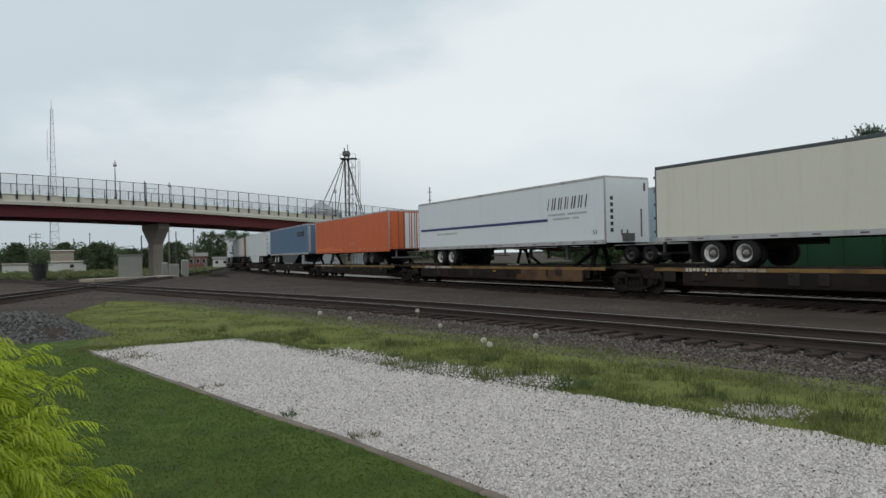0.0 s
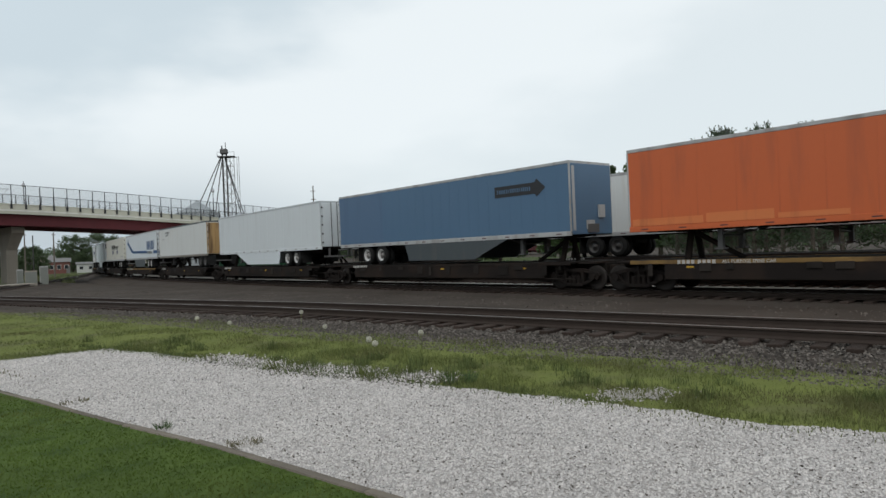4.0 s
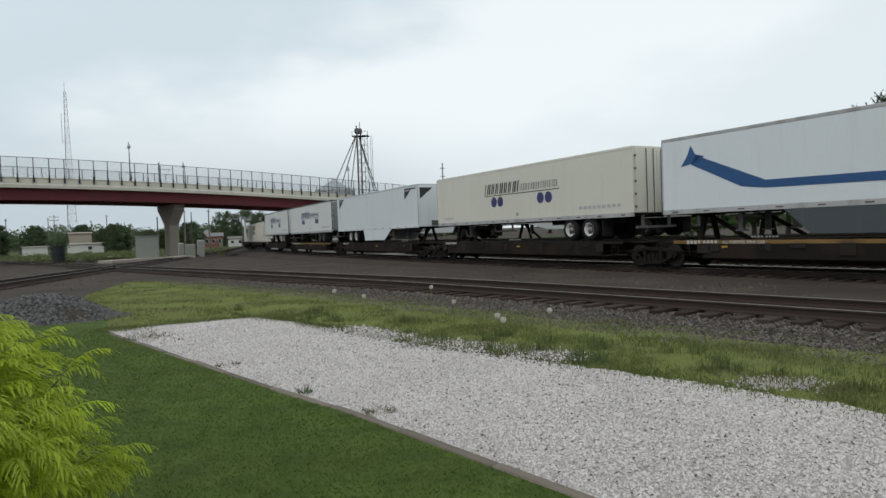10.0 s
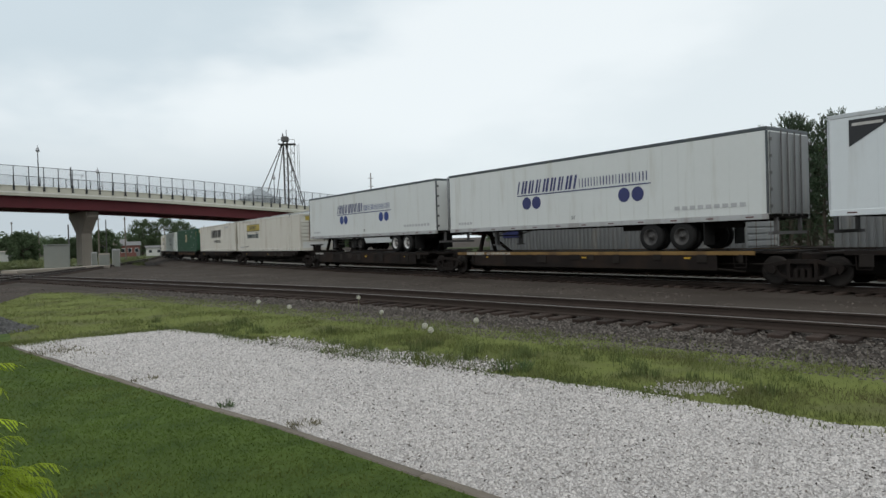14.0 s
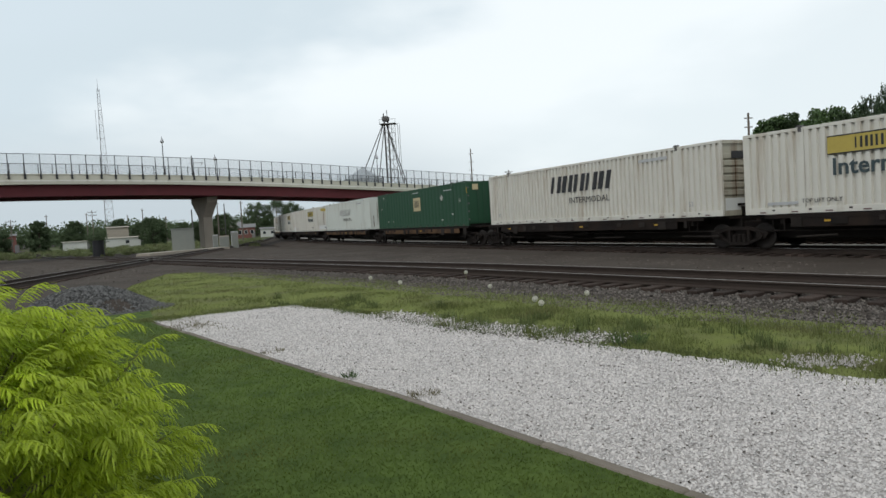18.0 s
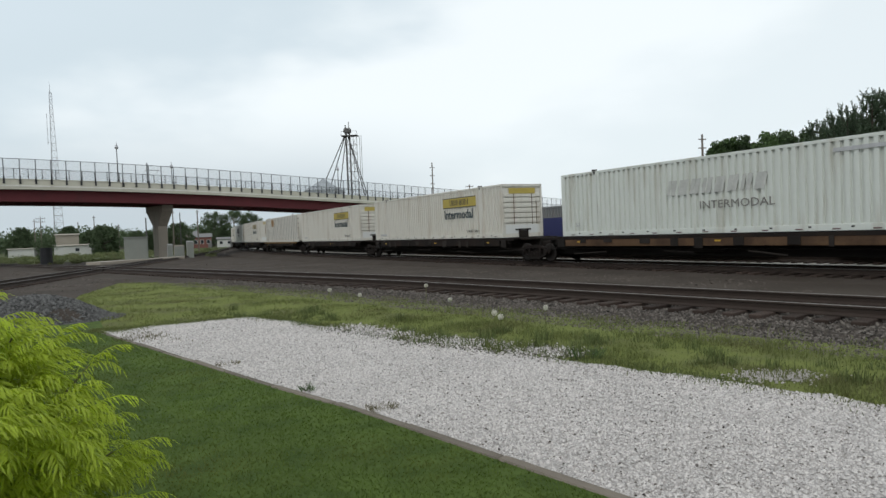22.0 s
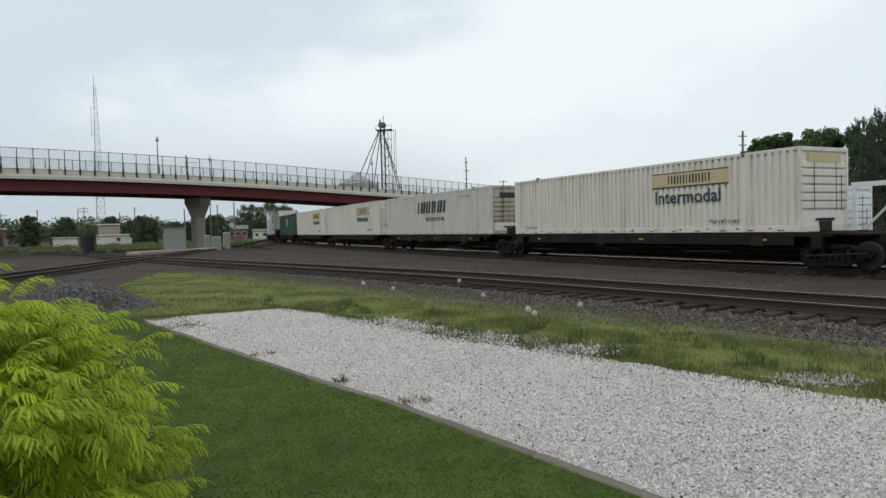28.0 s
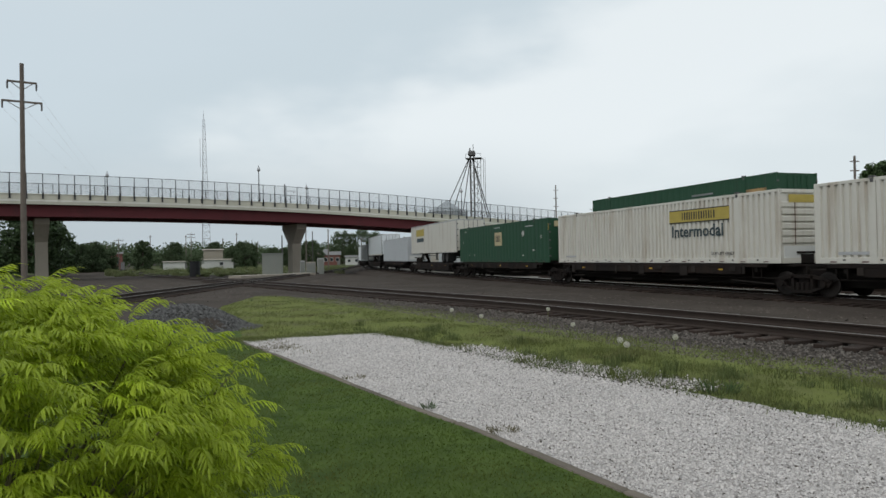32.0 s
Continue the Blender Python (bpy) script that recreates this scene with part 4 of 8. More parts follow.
        for y, zt, zb in ((-0.55, 0.5, 0.7), (0.62, 0.35, 0.66), (0.9, 0.9, 0.68)):
            part("rust_run", boxes((h - 0.004, h - 0.002, y - 0.02, y + 0.02, z0 + zb, z1 - zt)), M["sill_rust"], root)
    else:
        end_doors(root, h - 0.05, 1, z0 + 0.05, z1 - 0.05, M[e])
    part("rear_wall", boxes((-h + 0.05, -h + 0.09, -w + 0.1, w - 0.1, z0 + 0.1, z1 - 0.1)), M[e], root)
    return root


def truck_meshes():
    wheel = link_mesh("wheel", spun([(0.05, -0.09), (0.34, -0.09), (0.36, -0.05), (0.42, -0.05), (0.43, 0.05), (0.46, 0.055), (0.46, 0.085), (0.36, 0.07), (0.05, 0.07)], 22), M["wheel_steel"], True)
    bm = bmesh.new()

    def bar(p, q, thick, deep=0.07):
        (x0, z0), (x1, z1) = p, q
        n = math.hypot(x1 - x0, z1 - z0)
        ux, uz = -(z1 - z0) / n * thick, (x1 - x0) / n * thick
        pts = [(x0 - ux, z0 - uz), (x1 - ux, z1 - uz), (x1 + ux, z1 + uz), (x0 + ux, z0 + uz)]
        lo = [bm.verts.new((x, -deep, z)) for x, z in pts]
        hi = [bm.verts.new((x, deep, z)) for x, z in pts]
        bm.faces.new(lo)
        bm.faces.new(hi[::-1])
        for k in range(4):
            bm.faces.new((lo[k], hi[k], hi[(k + 1) % 4], lo[(k + 1) % 4]))
    # an arched cast frame with open windows and coil springs
    for e in (-1, 1):
        bar((e * 1.12, 0.56), (e * 0.42, 0.72), 0.055)
        bar((e * 0.95, 0.40), (e * 0.36, 0.20), 0.05)
        bar((e * 0.40, 0.18), (e * 0.40, 0.74), 0.05, 0.09)
        bar((e * 0.72, 0.35), (e * 0.88, 0.62), 0.04)
        bar((e * 1.0, 0.38), (e * 1.14, 0.58), 0.06)
    bar((-0.45, 0.72), (0.45, 0.72), 0.06, 0.09)
    bar((-0.42, 0.18), (0.42, 0.18), 0.055, 0.1)
    bmesh.ops.recalc_face_normals(bm, faces=bm.faces)
    for x in (-0.88, 0.88):
        rod(bm, (x, -0.16, 0.46), (x, 0.1, 0.46), 0.12, n=12)
    for x in (-0.2, 0.0, 0.2):
        rod(bm, (x, -0.04, 0.2), (x, -0.04, 0.5), 0.075, n=8)
    bm2 = link_mesh("side_frame", bm, M["sill"])
    return wheel, bm2


def rail_truck(root, x):
    wheel, frame_ = shared("truck", truck_meshes)
    for y, turn in ((-1.02, 0), (1.02, 180)):
        part("side_frame", frame_, None, root, m=pose(x, y, 0, 0, 0, turn))
    for wx in (-0.88, 0.88):
        for y, turn in ((-0.78, 180), (0.78, 0)):
            part("rail_wheel", wheel, None, root, m=pose(x + wx, y, 0.43, 0, 0, turn))
        part("axle", shared("axle", lambda: link_mesh("axle", rods(((0, -0.75, 0), (0, 0.75, 0), 0.08)), M["sill"])), None, root, m=pose(x + wx, 0, 0.43))
    part("bolster", shared("bolster", lambda: link_mesh("bolster", boxes((-0.22, 0.22, -1.0, 1.0, 0.42, 0.72), bevel=0.03), M["sill"])), None, root, m=pose(x, 0, 0))


def flatcar(L, trailer_side, yellow=True, rear="shared", lead="none", web="sill", rigging=True, rust=None):
    """One unit of an articulated spine car. trailer_side: +1 or -1, the end that carries the road wheels; 0 for a container.
    rear, lead: a truck shared with the next unit, one of its own at that end, or none."""
    root = tagged(new("flatcar"), "dark spine flat car with a rusty yellow deck edge" if yellow else "dark spine flat car with a rusty deck edge", "flatcar", "flatcars of the trains")
    h = L / 2
    top = DECK - 0.01 if trailer_side else CB - 0.03
    part("spine", boxes((-h + 0.1, h - 0.1, -0.40, 0.40, 0.33, top - 0.065), bevel=0.02), M["under"], root, "deep black centre spine")
    part("deck", boxes((-h + 1.0, h - 1.0, -1.36, 1.36, top - 0.06, top)), M["under"], root, "black steel deck")
    for y0, y1, near in ((-1.40, -1.362, True), (1.362, 1.40, False)):
        s = part("side_sill", boxes((-h + 1.0, h - 1.0, y0, y1, top - 0.12, top + 0.01), bevel=0.006), M["sill_yellow" if yellow else "sill"], root, "rusty yellow deck edge" if yellow else "")
        part("sill_web", boxes((-h + 2.3, h - 2.3, y0 + 0.012, y1, top - (0.62 if trailer_side else 0.40), top - 0.122)), M[web], s)
        if rust and near:
            part("rust_panel", boxes((h - rust[0], h - rust[1], y0 + 0.004, y0 + 0.0115, top - 0.62, top - 0.122)), M["sill_rust"], s, "rust-brown web plate")
        if near:
            me = shared("stirrup", lambda: link_mesh("stirrup", rods(((-0.22, -1.38, -0.15), (-0.2, -1.38, -0.52), 0.016), ((0.22, -1.38, -0.15), (0.2, -1.38, -0.52), 0.016), ((-0.2, -1.38, -0.52), (0.2, -1.38, -0.52), 0.016), n=5), M["sill"]))
            for x in (-h + 1.5, h - 1.5):
                part("stirrup", me, None, s, m=pose(x, 0, top))
            me = shared("reflector", lambda: link_mesh("reflector", boxes((-0.12, 0.12, -1.394, -1.3885, -0.25, -0.19)), M["yellow"]))
            for x in (-h + 3.2, 0.6, h - 3.4):
                part("reflector", me, None, s, m=pose(x, 0, top))
            if not trailer_side:
                continue
            # car number as plain bars, then the car's kind
            for x0, count in ((-6.9, 4), (-6.2, 4)):
                part("marking", boxes(*[(x0 + k * 0.16, x0 + k * 0.16 + 0.105, y0 - 0.005, y0 - 0.001, top - 0.118, top + 0.006) for k in range(count)]), M["ink_white"], s, "pale stencilled marks")
            if not yellow:
                continue
            me = shared("stencil", lambda: stencil_mesh("ALL PURPOSE SPINE CAR", 0.15))
            part("stencil", me, None, s, "pale stencilled words", m=side(-5.4, top - 0.108, y0 - 0.003))
    me = shared("bearer", lambda: link_mesh("cross_bearer", boxes((-0.06, 0.06, -1.34, 1.34, -0.3, -0.065)), M["under"]))
    for k in range(9):
        part("cross_bearer", me, None, root, m=pose(-h + 1.6 + k * (L - 3.2) / 8, 0, top))
    if rear == "own":
        rail_truck(root, -h + 1.1)
        part("coupler", boxes((-h - 0.3, -h + 0.3, -0.14, 0.14, 0.62, 0.88), bevel=0.03), M["sill"], root)
    if lead == "own":
        rail_truck(root, h - 1.1)
        part("coupler", boxes((h - 0.3, h + 0.3, -0.14, 0.14, 0.62, 0.88), bevel=0.03), M["sill"], root)
    if rear == "shared":
        rail_truck(root, -h - 0.3)
        part("joint", boxes((-h - 0.7, -h + 0.1, -0.28, 0.28, 0.72, 0.96), bevel=0.04), M["sill"], root, "articulated joint over the truck")
    for e in (-1, 1):
        part("end_platform", boxes((min(e * (h - 0.15), e * (h - 1.0)), max(e * (h - 0.15), e * (h - 1.0)), -0.95, 0.95, top - 0.10, top - 0.02), bevel=0.015), M["sill"], root)
    # brackets, pipes and brake rigging hung unevenly along the near side
    rnd = random.Random(int(L * 977) + trailer_side * 7 + (3 if yellow else 0))
    for k in range(11 if rigging else 0):
        x = -h + 1.9 + k * (L - 3.8) / 10 + rnd.uniform(-0.5, 0.5)
        a, d = rnd.uniform(0.06, 0.28), rnd.uniform(0.12, 0.42)
        part("hanger", boxes((x - a, x + a, -1.43, -1.405, top - 0.12 - d, top - 0.10), bevel=0.008), M["gear"], root)
    for k in range(4 if rigging else 0):
        x = -h + 2.5 + k * (L - 5.0) / 3 + rnd.uniform(-0.8, 0.8)
        part("brake_rod", rods(((x, -1.3, rnd.uniform(0.38, 0.6)), (x + rnd.uniform(1.2, 2.2), -1.3, rnd.uniform(0.38, 0.6)), 0.028), n=5), M["gear"], root)
    part("train_pipe", rods(((-h + 0.4, -0.95, 0.62), (h - 0.4, -0.95, 0.62), 0.03), n=5), M["gear"], root)
    for e in (-1, 1):
        part("hose", rods(((e * (h - 0.4), -0.5, 0.75), (e * (h + 0.1), -0.45, 0.45), 0.035), ((e * (h + 0.1), -0.45, 0.45), (e * (h + 0.5), -0.4, 0.55), 0.035), n=6), M["under"], root)
    part("brake_reservoir", rods(((-1.2, -0.75, 0.66), (0.4, -0.75, 0.66), 0.17), n=10), M["under"], root)
    part("brake_cylinder", rods(((1.2, -0.7, 0.66), (2.0, -0.7, 0.66), 0.12), n=10), M["under"], root)
    if trailer_side:
        hx = -trailer_side * (8.2 - 1.2)
        part("hitch", rods(((hx, -0.5, top), (hx, -0.2, BOT - 0.03), 0.11), ((hx, 0.5, top), (hx, 0.2, BOT - 0.03), 0.11), ((hx + trailer_side * 1.7, 0, top), (hx, 0, BOT - 0.05), 0.09), n=6), M["sill"], root, "folding trailer hitch")
        part("hitch_plate", boxes((hx - 0.4, hx + 0.4, -0.45, 0.45, BOT - 0.06, BOT - 0.032)), M["under"], root)
    else:
        me = shared("pedestal", lambda: link_mesh("pedestal", boxes((-0.15, 0.15, -0.12, 0.12, 0, 0.03)), M["sill"]))
        for x in (-h + 1.6, -6.1, 6.1, h - 1.6):
            for y in (-1.22, 1.22):
                part("pedestal", me, None, root, m=pose(x, y, top))
    return root


def stencil_mesh(text, size):
    ob = letters("stencil", text, size, M["ink_white"], None, pose(0, 0, 0), squash=0.98, bold=0.002)
    me = ob.data
    bpy.data.objects.remove(ob)
    return me


# what each trailer shows on its side (brands as plain shapes)
def art_taylor(r, h):
    slab("stripe", -h + 0.3, h - 3.75, BOT + 1.12, BOT + 1.25, -HW - 0.007, M["ink_navy"], r, 0.004)
    wordmark("wordmark", 6, 2.7, 0.55, M["ink_black"], r, h - 3.75, BOT + 1.62, -HW - 0.007, stroke=0.2)
    for x0, x1, z in ((h - 3.7, h - 2.5, 1.36), (h - 2.35, h - 1.1, 1.36), (h - 3.35, h - 2.2, 1.16), (h - 2.0, h - 1.6, 1.16)):
        slab("line_of_text", x0, x1, BOT + z, BOT + z + 0.09, -HW - 0.007, M["ink_grey"], r, 0.004)
    slab("scuff", -h + 2.3, -h + 4.6, BOT + 0.84, BOT + 0.94, -HW - 0.007, M["ink_ghost"], r, 0.003)
    letters("number_53", "53", 0.28, M["ink_black"], r, side(h - 0.75, BOT + 0.42, -HW - 0.008))
    part("fleet_marks", boxes(*[(h + 0.031, h + 0.036, -1.02, -0.86, BOT + 0.5 + k * 0.27, BOT + 0.66 + k * 0.27) for k in range(6)]), M["ink_black"], r)
    part("light_cluster", boxes((h + 0.031, h + 0.05, -0.42, -0.34, BOT + 0.35, BOT + 0.6), (h + 0.031, h + 0.05, -0.1, -0.02, BOT + 0.35, BOT + 0.6), (h + 0.031, h + 0.05, 0.95, 1.05, TOP - 0.6, TOP - 0.25), (h + 0.031, h + 0.05, 0.75, 0.82, BOT + 0.3, BOT + 1.5)), M["dark_steel"], r)


def art_orange(r, h):
    y = -HW - 0.0055
    # repair plates along the bottom, a torn patch, and dark drips from the roof rail
    for x0, x1, z0, z1 in ((-h + 0.15, -h + 2.7, 0.20, 0.44), (-h + 2.8, -h + 4.9, 0.20, 0.50), (-h + 5.0, -h + 6.9, 0.20, 0.36)):
        slab("repair_plate", x0, x1, BOT + z0, BOT + z1, y, M["orange_plate"], r, 0.008)
    for x, z in ((0.4, 0.66), (0.9, 0.74), (1.25, 0.62)):
        slab("scuff", x, x + 0.3, BOT + z, BOT + z + 0.07, y, M["ink_ghost"], r, 0.004)
    for k, x in enumerate((-7.9, -3.2, 2.7, 3.6, 5.6, 7.3)):
        slab("reflector", x, x + 0.16, BOT + 0.22, BOT + 0.30, y, M["ink_white"], r, 0.007)
    part("white_door_stripe", boxes(*[(h + 0.063, h + 0.068, a, b, BOT + 0.2, TOP - 0.2) for a, b in ((-0.1, 0.35), (0.45, 0.75), (0.85, 1.15))]), M["white_panel"], r)


def art_blue(r, h):
    y = -HW - 0.007
    bm = bmesh.new()
    pts = [(h - 4.0, TOP - 1.12), (h - 1.75, TOP - 1.12), (h - 1.65, TOP - 1.25), (h - 1.2, TOP - 0.9), (h - 1.65, TOP - 0.52), (h - 1.75, TOP - 0.66), (h - 4.0, TOP - 0.66)]
    a = [bm.verts.new((px, y, pz)) for px, pz in pts]
    b = [bm.verts.new((px, y - 0.004, pz)) for px, pz in pts]
    bm.faces.new(b)
    for i in range(len(pts)):
        bm.faces.new((a[i], a[(i + 1) % len(pts)], b[(i + 1) % len(pts)], b[i]))
    bmesh.ops.recalc_face_normals(bm, faces=bm.faces)
    part("arrow_mark", bm, M["ink_black"], r, "black arrow mark")
    wordmark("wordmark", 9, 1.9, 0.16, M["light_blue_panel"], r, h - 3.85, TOP - 0.97, y - 0.0045, 0.0)
    slab("newer_panel", -h + 0.06, -h + 4.2, BOT + 0.2, TOP - 0.13, -HW - 0.0052, M["newer_blue_panel"], r, 0.002)
    part("nose_frame", boxes((h + 0.031, h + 0.045, -1.2, -1.05, BOT + 0.2, TOP - 0.2)), M["rail_alu"], r)
    part("nose_box", boxes((h + 0.031, h + 0.12, 0.35, 0.7, BOT + 0.7, BOT + 1.2), (h + 0.031, h + 0.06, -0.4, 0.1, BOT + 0.25, BOT + 0.6)), M["rail_alu"], r)


def art_old(r, h):
    letters("lettering", "INTERMODAL", 0.21, M["ink_black"], r, side(-h + 2.4, TOP - 0.55, -HW - 0.008), shear=0.25, bold=0.003)
    letters("lettering", "SERVICES", 0.21, M["ink_black"], r, side(-h + 2.4, TOP - 0.80, -HW - 0.008), shear=0.25, bold=0.003)
    slab("line_of_text", -h + 1.1, -h + 2.0, TOP - 1.12, TOP - 1.04, -HW - 0.007, M["ink_grey"], r, 0.004)


def art_marten(r, h):
    # long blue band with a rising tail and a plain winged shape
    y = -HW - 0.0075
    bm = bmesh.new()
    for pts in ([(-h + 4.3, BOT + 0.74), (h - 0.1, BOT + 0.54), (h - 0.1, BOT + 0.84), (-h + 4.3, BOT + 1.0)], [(-h + 4.3, BOT + 0.74), (-h + 4.3, BOT + 1.0), (-h + 1.6, BOT + 2.1), (-h + 1.35, BOT + 1.8), (-h + 3.4, BOT + 0.85)],
                [(-h + 0.9, BOT + 1.75), (-h + 1.5, BOT + 1.85), (-h + 1.95, BOT + 2.05), (-h + 1.55, BOT + 2.15), (-h + 1.35, BOT + 2.5), (-h + 1.2, BOT + 2.15)]):
        a = [bm.verts.new((px, y, pz)) for px, pz in pts]
        b = [bm.verts.new((px, y - 0.004, pz)) for px, pz in pts]
        bm.faces.new(b)
        for i in range(len(pts)):
            bm.faces.new((a[i], a[(i + 1) % len(pts)], b[(i + 1) % len(pts)], b[i]))
    bmesh.ops.recalc_face_normals(bm, faces=bm.faces)
    part("blue_band", bm, M["ink_blue"], r, "long blue band with a rising tail")
    wordmark("wordmark", 6, 3.55, 0.90, M["ink_blue"], r, h - 5.0, BOT + 0.98, y, 0.2, 0.12, 0.32)
    slab("band_gap", h - 4.75, h - 1.75, BOT + 0.50, BOT + 0.95, y - 0.0045, M["bright_white_panel"], r, 0.003)
    letters("lettering", "INTERMODAL", 0.38, M["ink_black"], r, side(h - 4.65, BOT + 0.57, y - 0.009), shear=0.2, squash=1.02, bold=0.007)
    part("door_wordmark", boxes(*[(h + 0.063, h + 0.068, -1.0 + k * 0.36, -0.8 + k * 0.36, BOT + 0.95, BOT + 1.4) for k in range(6)]), M["ink_blue"], r)
    part("door_band", boxes((h + 0.063, h + 0.067, -1.2, 1.2, BOT + 0.52, BOT + 0.82)), M["ink_blue"], r)


def art_alliance(r, h, col="ink_black", disc="ink_navy", x0=-3.15, w=7.1, discs=(-2.55, -1.95, 2.73, 3.35)):
    y = -HW - 0.0075
    wordmark("wordmark", 8, w * 0.495, 0.55, M[col], r, x0, BOT + 1.57, y, 0.25, 0.16, 0.30)
    wordmark("small_wordmark", 11, w * 0.475, 0.34, M[col if disc == "ink_navy" else disc], r, x0 + w * 0.517, BOT + 1.60, y, 0.0, 0.35, 0.22)
    slab("rule", x0, x0 + w, BOT + 1.47, BOT + 1.51, y, M[col], r, 0.004)
    for x in discs:
        part("roundel", rods(((x, y + 0.001, BOT + 1.14), (x, y - 0.004, BOT + 1.14), 0.27), n=24), M[disc], r, "dark blue disc")
    letters("number_53", "53'", 0.2, M["ink_black"], r, side(0.05, BOT + 0.34, y))
    for k in range(9):
        slab("line_of_text", 4.9 + k * 0.3, 5.1 + k * 0.3, BOT + 0.44, BOT + 0.57, y, M["ink_grey"], r, 0.004)
    for k in range(5):
        slab("line_of_text", -h + 0.75 + k * 0.22, -h + 0.9 + k * 0.22, BOT + 0.36, BOT + 0.48, y, M["ink_grey"], r, 0.004)


def nose_frame(r, h):
    """A tubular guard and a slim cooling unit on the trailer's nose."""
    part("cooling_unit", boxes((-h - 0.32, -h - 0.031, -0.95, 0.95, BOT + 1.35, TOP - 0.3), bevel=0.06), M["dark_skirt"], r, "dark nose-mounted cooling unit")
    part("guard", rods(((-h - 0.36, -1.1, BOT + 0.7), (-h - 0.36, -1.1, TOP - 0.05), 0.03), ((-h - 0.36, 1.1, BOT + 0.7), (-h - 0.36, 1.1, TOP - 0.05), 0.03), ((-h - 0.36, -1.1, TOP - 0.05), (-h, -1.1, TOP - 0.05), 0.03),
                       ((-h - 0.36, -1.1, BOT + 0.7), (-h, -1.1, BOT + 0.7), 0.03), ((-h - 0.36, -1.1, TOP - 0.05), (-h - 0.36, 1.1, TOP - 0.05), 0.03), n=6), M["steel"], r, "tubular nose guard")


def art_cos(r, h):
    y = -HW - 0.0075
    for x in (-h + 0.55, h - 2.1):
        bm = bmesh.new()
        pts = [(x, TOP - 0.2), (x, TOP - 0.95), (x + 1.25, TOP - 0.2)]
        a = [bm.verts.new((px, y, pz)) for px, pz in pts]
        b = [bm.verts.new((px, y - 0.004, pz)) for px, pz in pts]
        bm.faces.new(b)
        for i in range(3):
            bm.faces.new((a[i], a[(i + 1) % 3], b[(i + 1) % 3], b[i]))
        bmesh.ops.recalc_face_normals(bm, faces=bm.faces)
        part("corner_mark", bm, M["ink_black"], r, "black triangular mark")
        slab("line_of_text", x + 0.08, x + 0.85, TOP - 0.38, TOP - 0.3, y - 0.0045, M["ink_white"], r, 0.003)
    bm = bmesh.new()
    pts = [(-1.15, TOP - 0.25), (-1.15, TOP - 1.0), (-0.2, TOP - 0.25)]
    a = [bm.verts.new((h + 0.031, py, pz)) for py, pz in pts]
    b = [bm.verts.new((h + 0.035, py, pz)) for py, pz in pts]
    bm.faces.new(b)
    for i in range(3):
        bm.faces.new((a[i], a[(i + 1) % 3], b[(i + 1) % 3], b[i]))
    bmesh.ops.recalc_face_normals(bm, faces=bm.faces)
    part("corner_mark", bm, M["ink_black"], r)
    slab("nose_marker", h - 0.95, h - 0.3, TOP - 0.3, TOP - 0.22, y, M["ink_black"], r, 0.004)


def art_jb(r, h, panel="ink_gold", shift=0.0):
    y = -HW - 0.014
    x = 1.5 + shift
    p = slab("name_panel", x, x + 3.7, CT - 1.0, CT - 0.42, y, M[panel], r, 0.006)
    slab("panel_border", x, x + 3.7, CT - 0.46, CT - 0.42, y - 0.0065, M["ink_black"], r, 0.003)
    slab("panel_border", x, x + 3.7, CT - 1.0, CT - 0.96, y - 0.0065, M["ink_black"], r, 0.003)
    wordmark("wordmark", 7, 2.1, 0.33, M["ink_black"], r, x + 0.85, CT - 0.87, y - 0.007, 0.0, 0.25)
    letters("lettering", "Intermodal", 0.72, M["ink_green"], r, side(x + 0.12, CT - 1.62, y - 0.004), "dark green word on the container side", squash=1.02, bold=0.014)
    letters("lettering", "TOP LIFT ONLY", 0.19, M["ink_black"], r, side(h - 3.6 if shift > -3 else x - 0.9, CB + 0.34, y - 0.004))
    slab("line_of_text", -h + 0.9, -h + 2.0, CB + 0.3, CB + 0.4, y, M["ink_grey"], r, 0.004)
    part("end_panel", boxes((h + 0.001, h + 0.006, -0.85, 0.85, CT - 0.5, CT - 0.2)), M[panel], r)


def art_swift(r, h, ghost=False):
    y = -HW - 0.014
    x = -2.25
    wordmark("wordmark", 8 if ghost else 5, 4.15 if ghost else 4.5, 0.55 if ghost else 0.80, M["ink_ghost" if ghost else "ink_black"], r, x, CT - 1.33, y, 0.25, 0.28 if ghost else 0.13, 0.5 if ghost else 0.36)
    letters("lettering", "INTERMODAL", 0.40, M["rib_grey" if ghost else "ink_black"], r, side(x + 1.45, CT - 1.88, y - 0.004), squash=1.17)
    letters("number_53", "53", 0.26, M["ink_grey"], r, side(-h + 0.9, CB + 0.42, y - 0.004))
    letters("number_53", "53", 0.26, M["ink_grey"], r, side(h - 1.6, CB + 0.42, y - 0.004))
    slab("line_of_text", h - 4.2, h - 2.6, CT - 0.42, CT - 0.3, y, M["ink_grey"], r, 0.004)
    if not ghost:
        part("end_mark", boxes((h + 0.003, h + 0.008, -0.75, 0.35, CT - 0.68, CT - 0.40)), M["ink_black"], r)


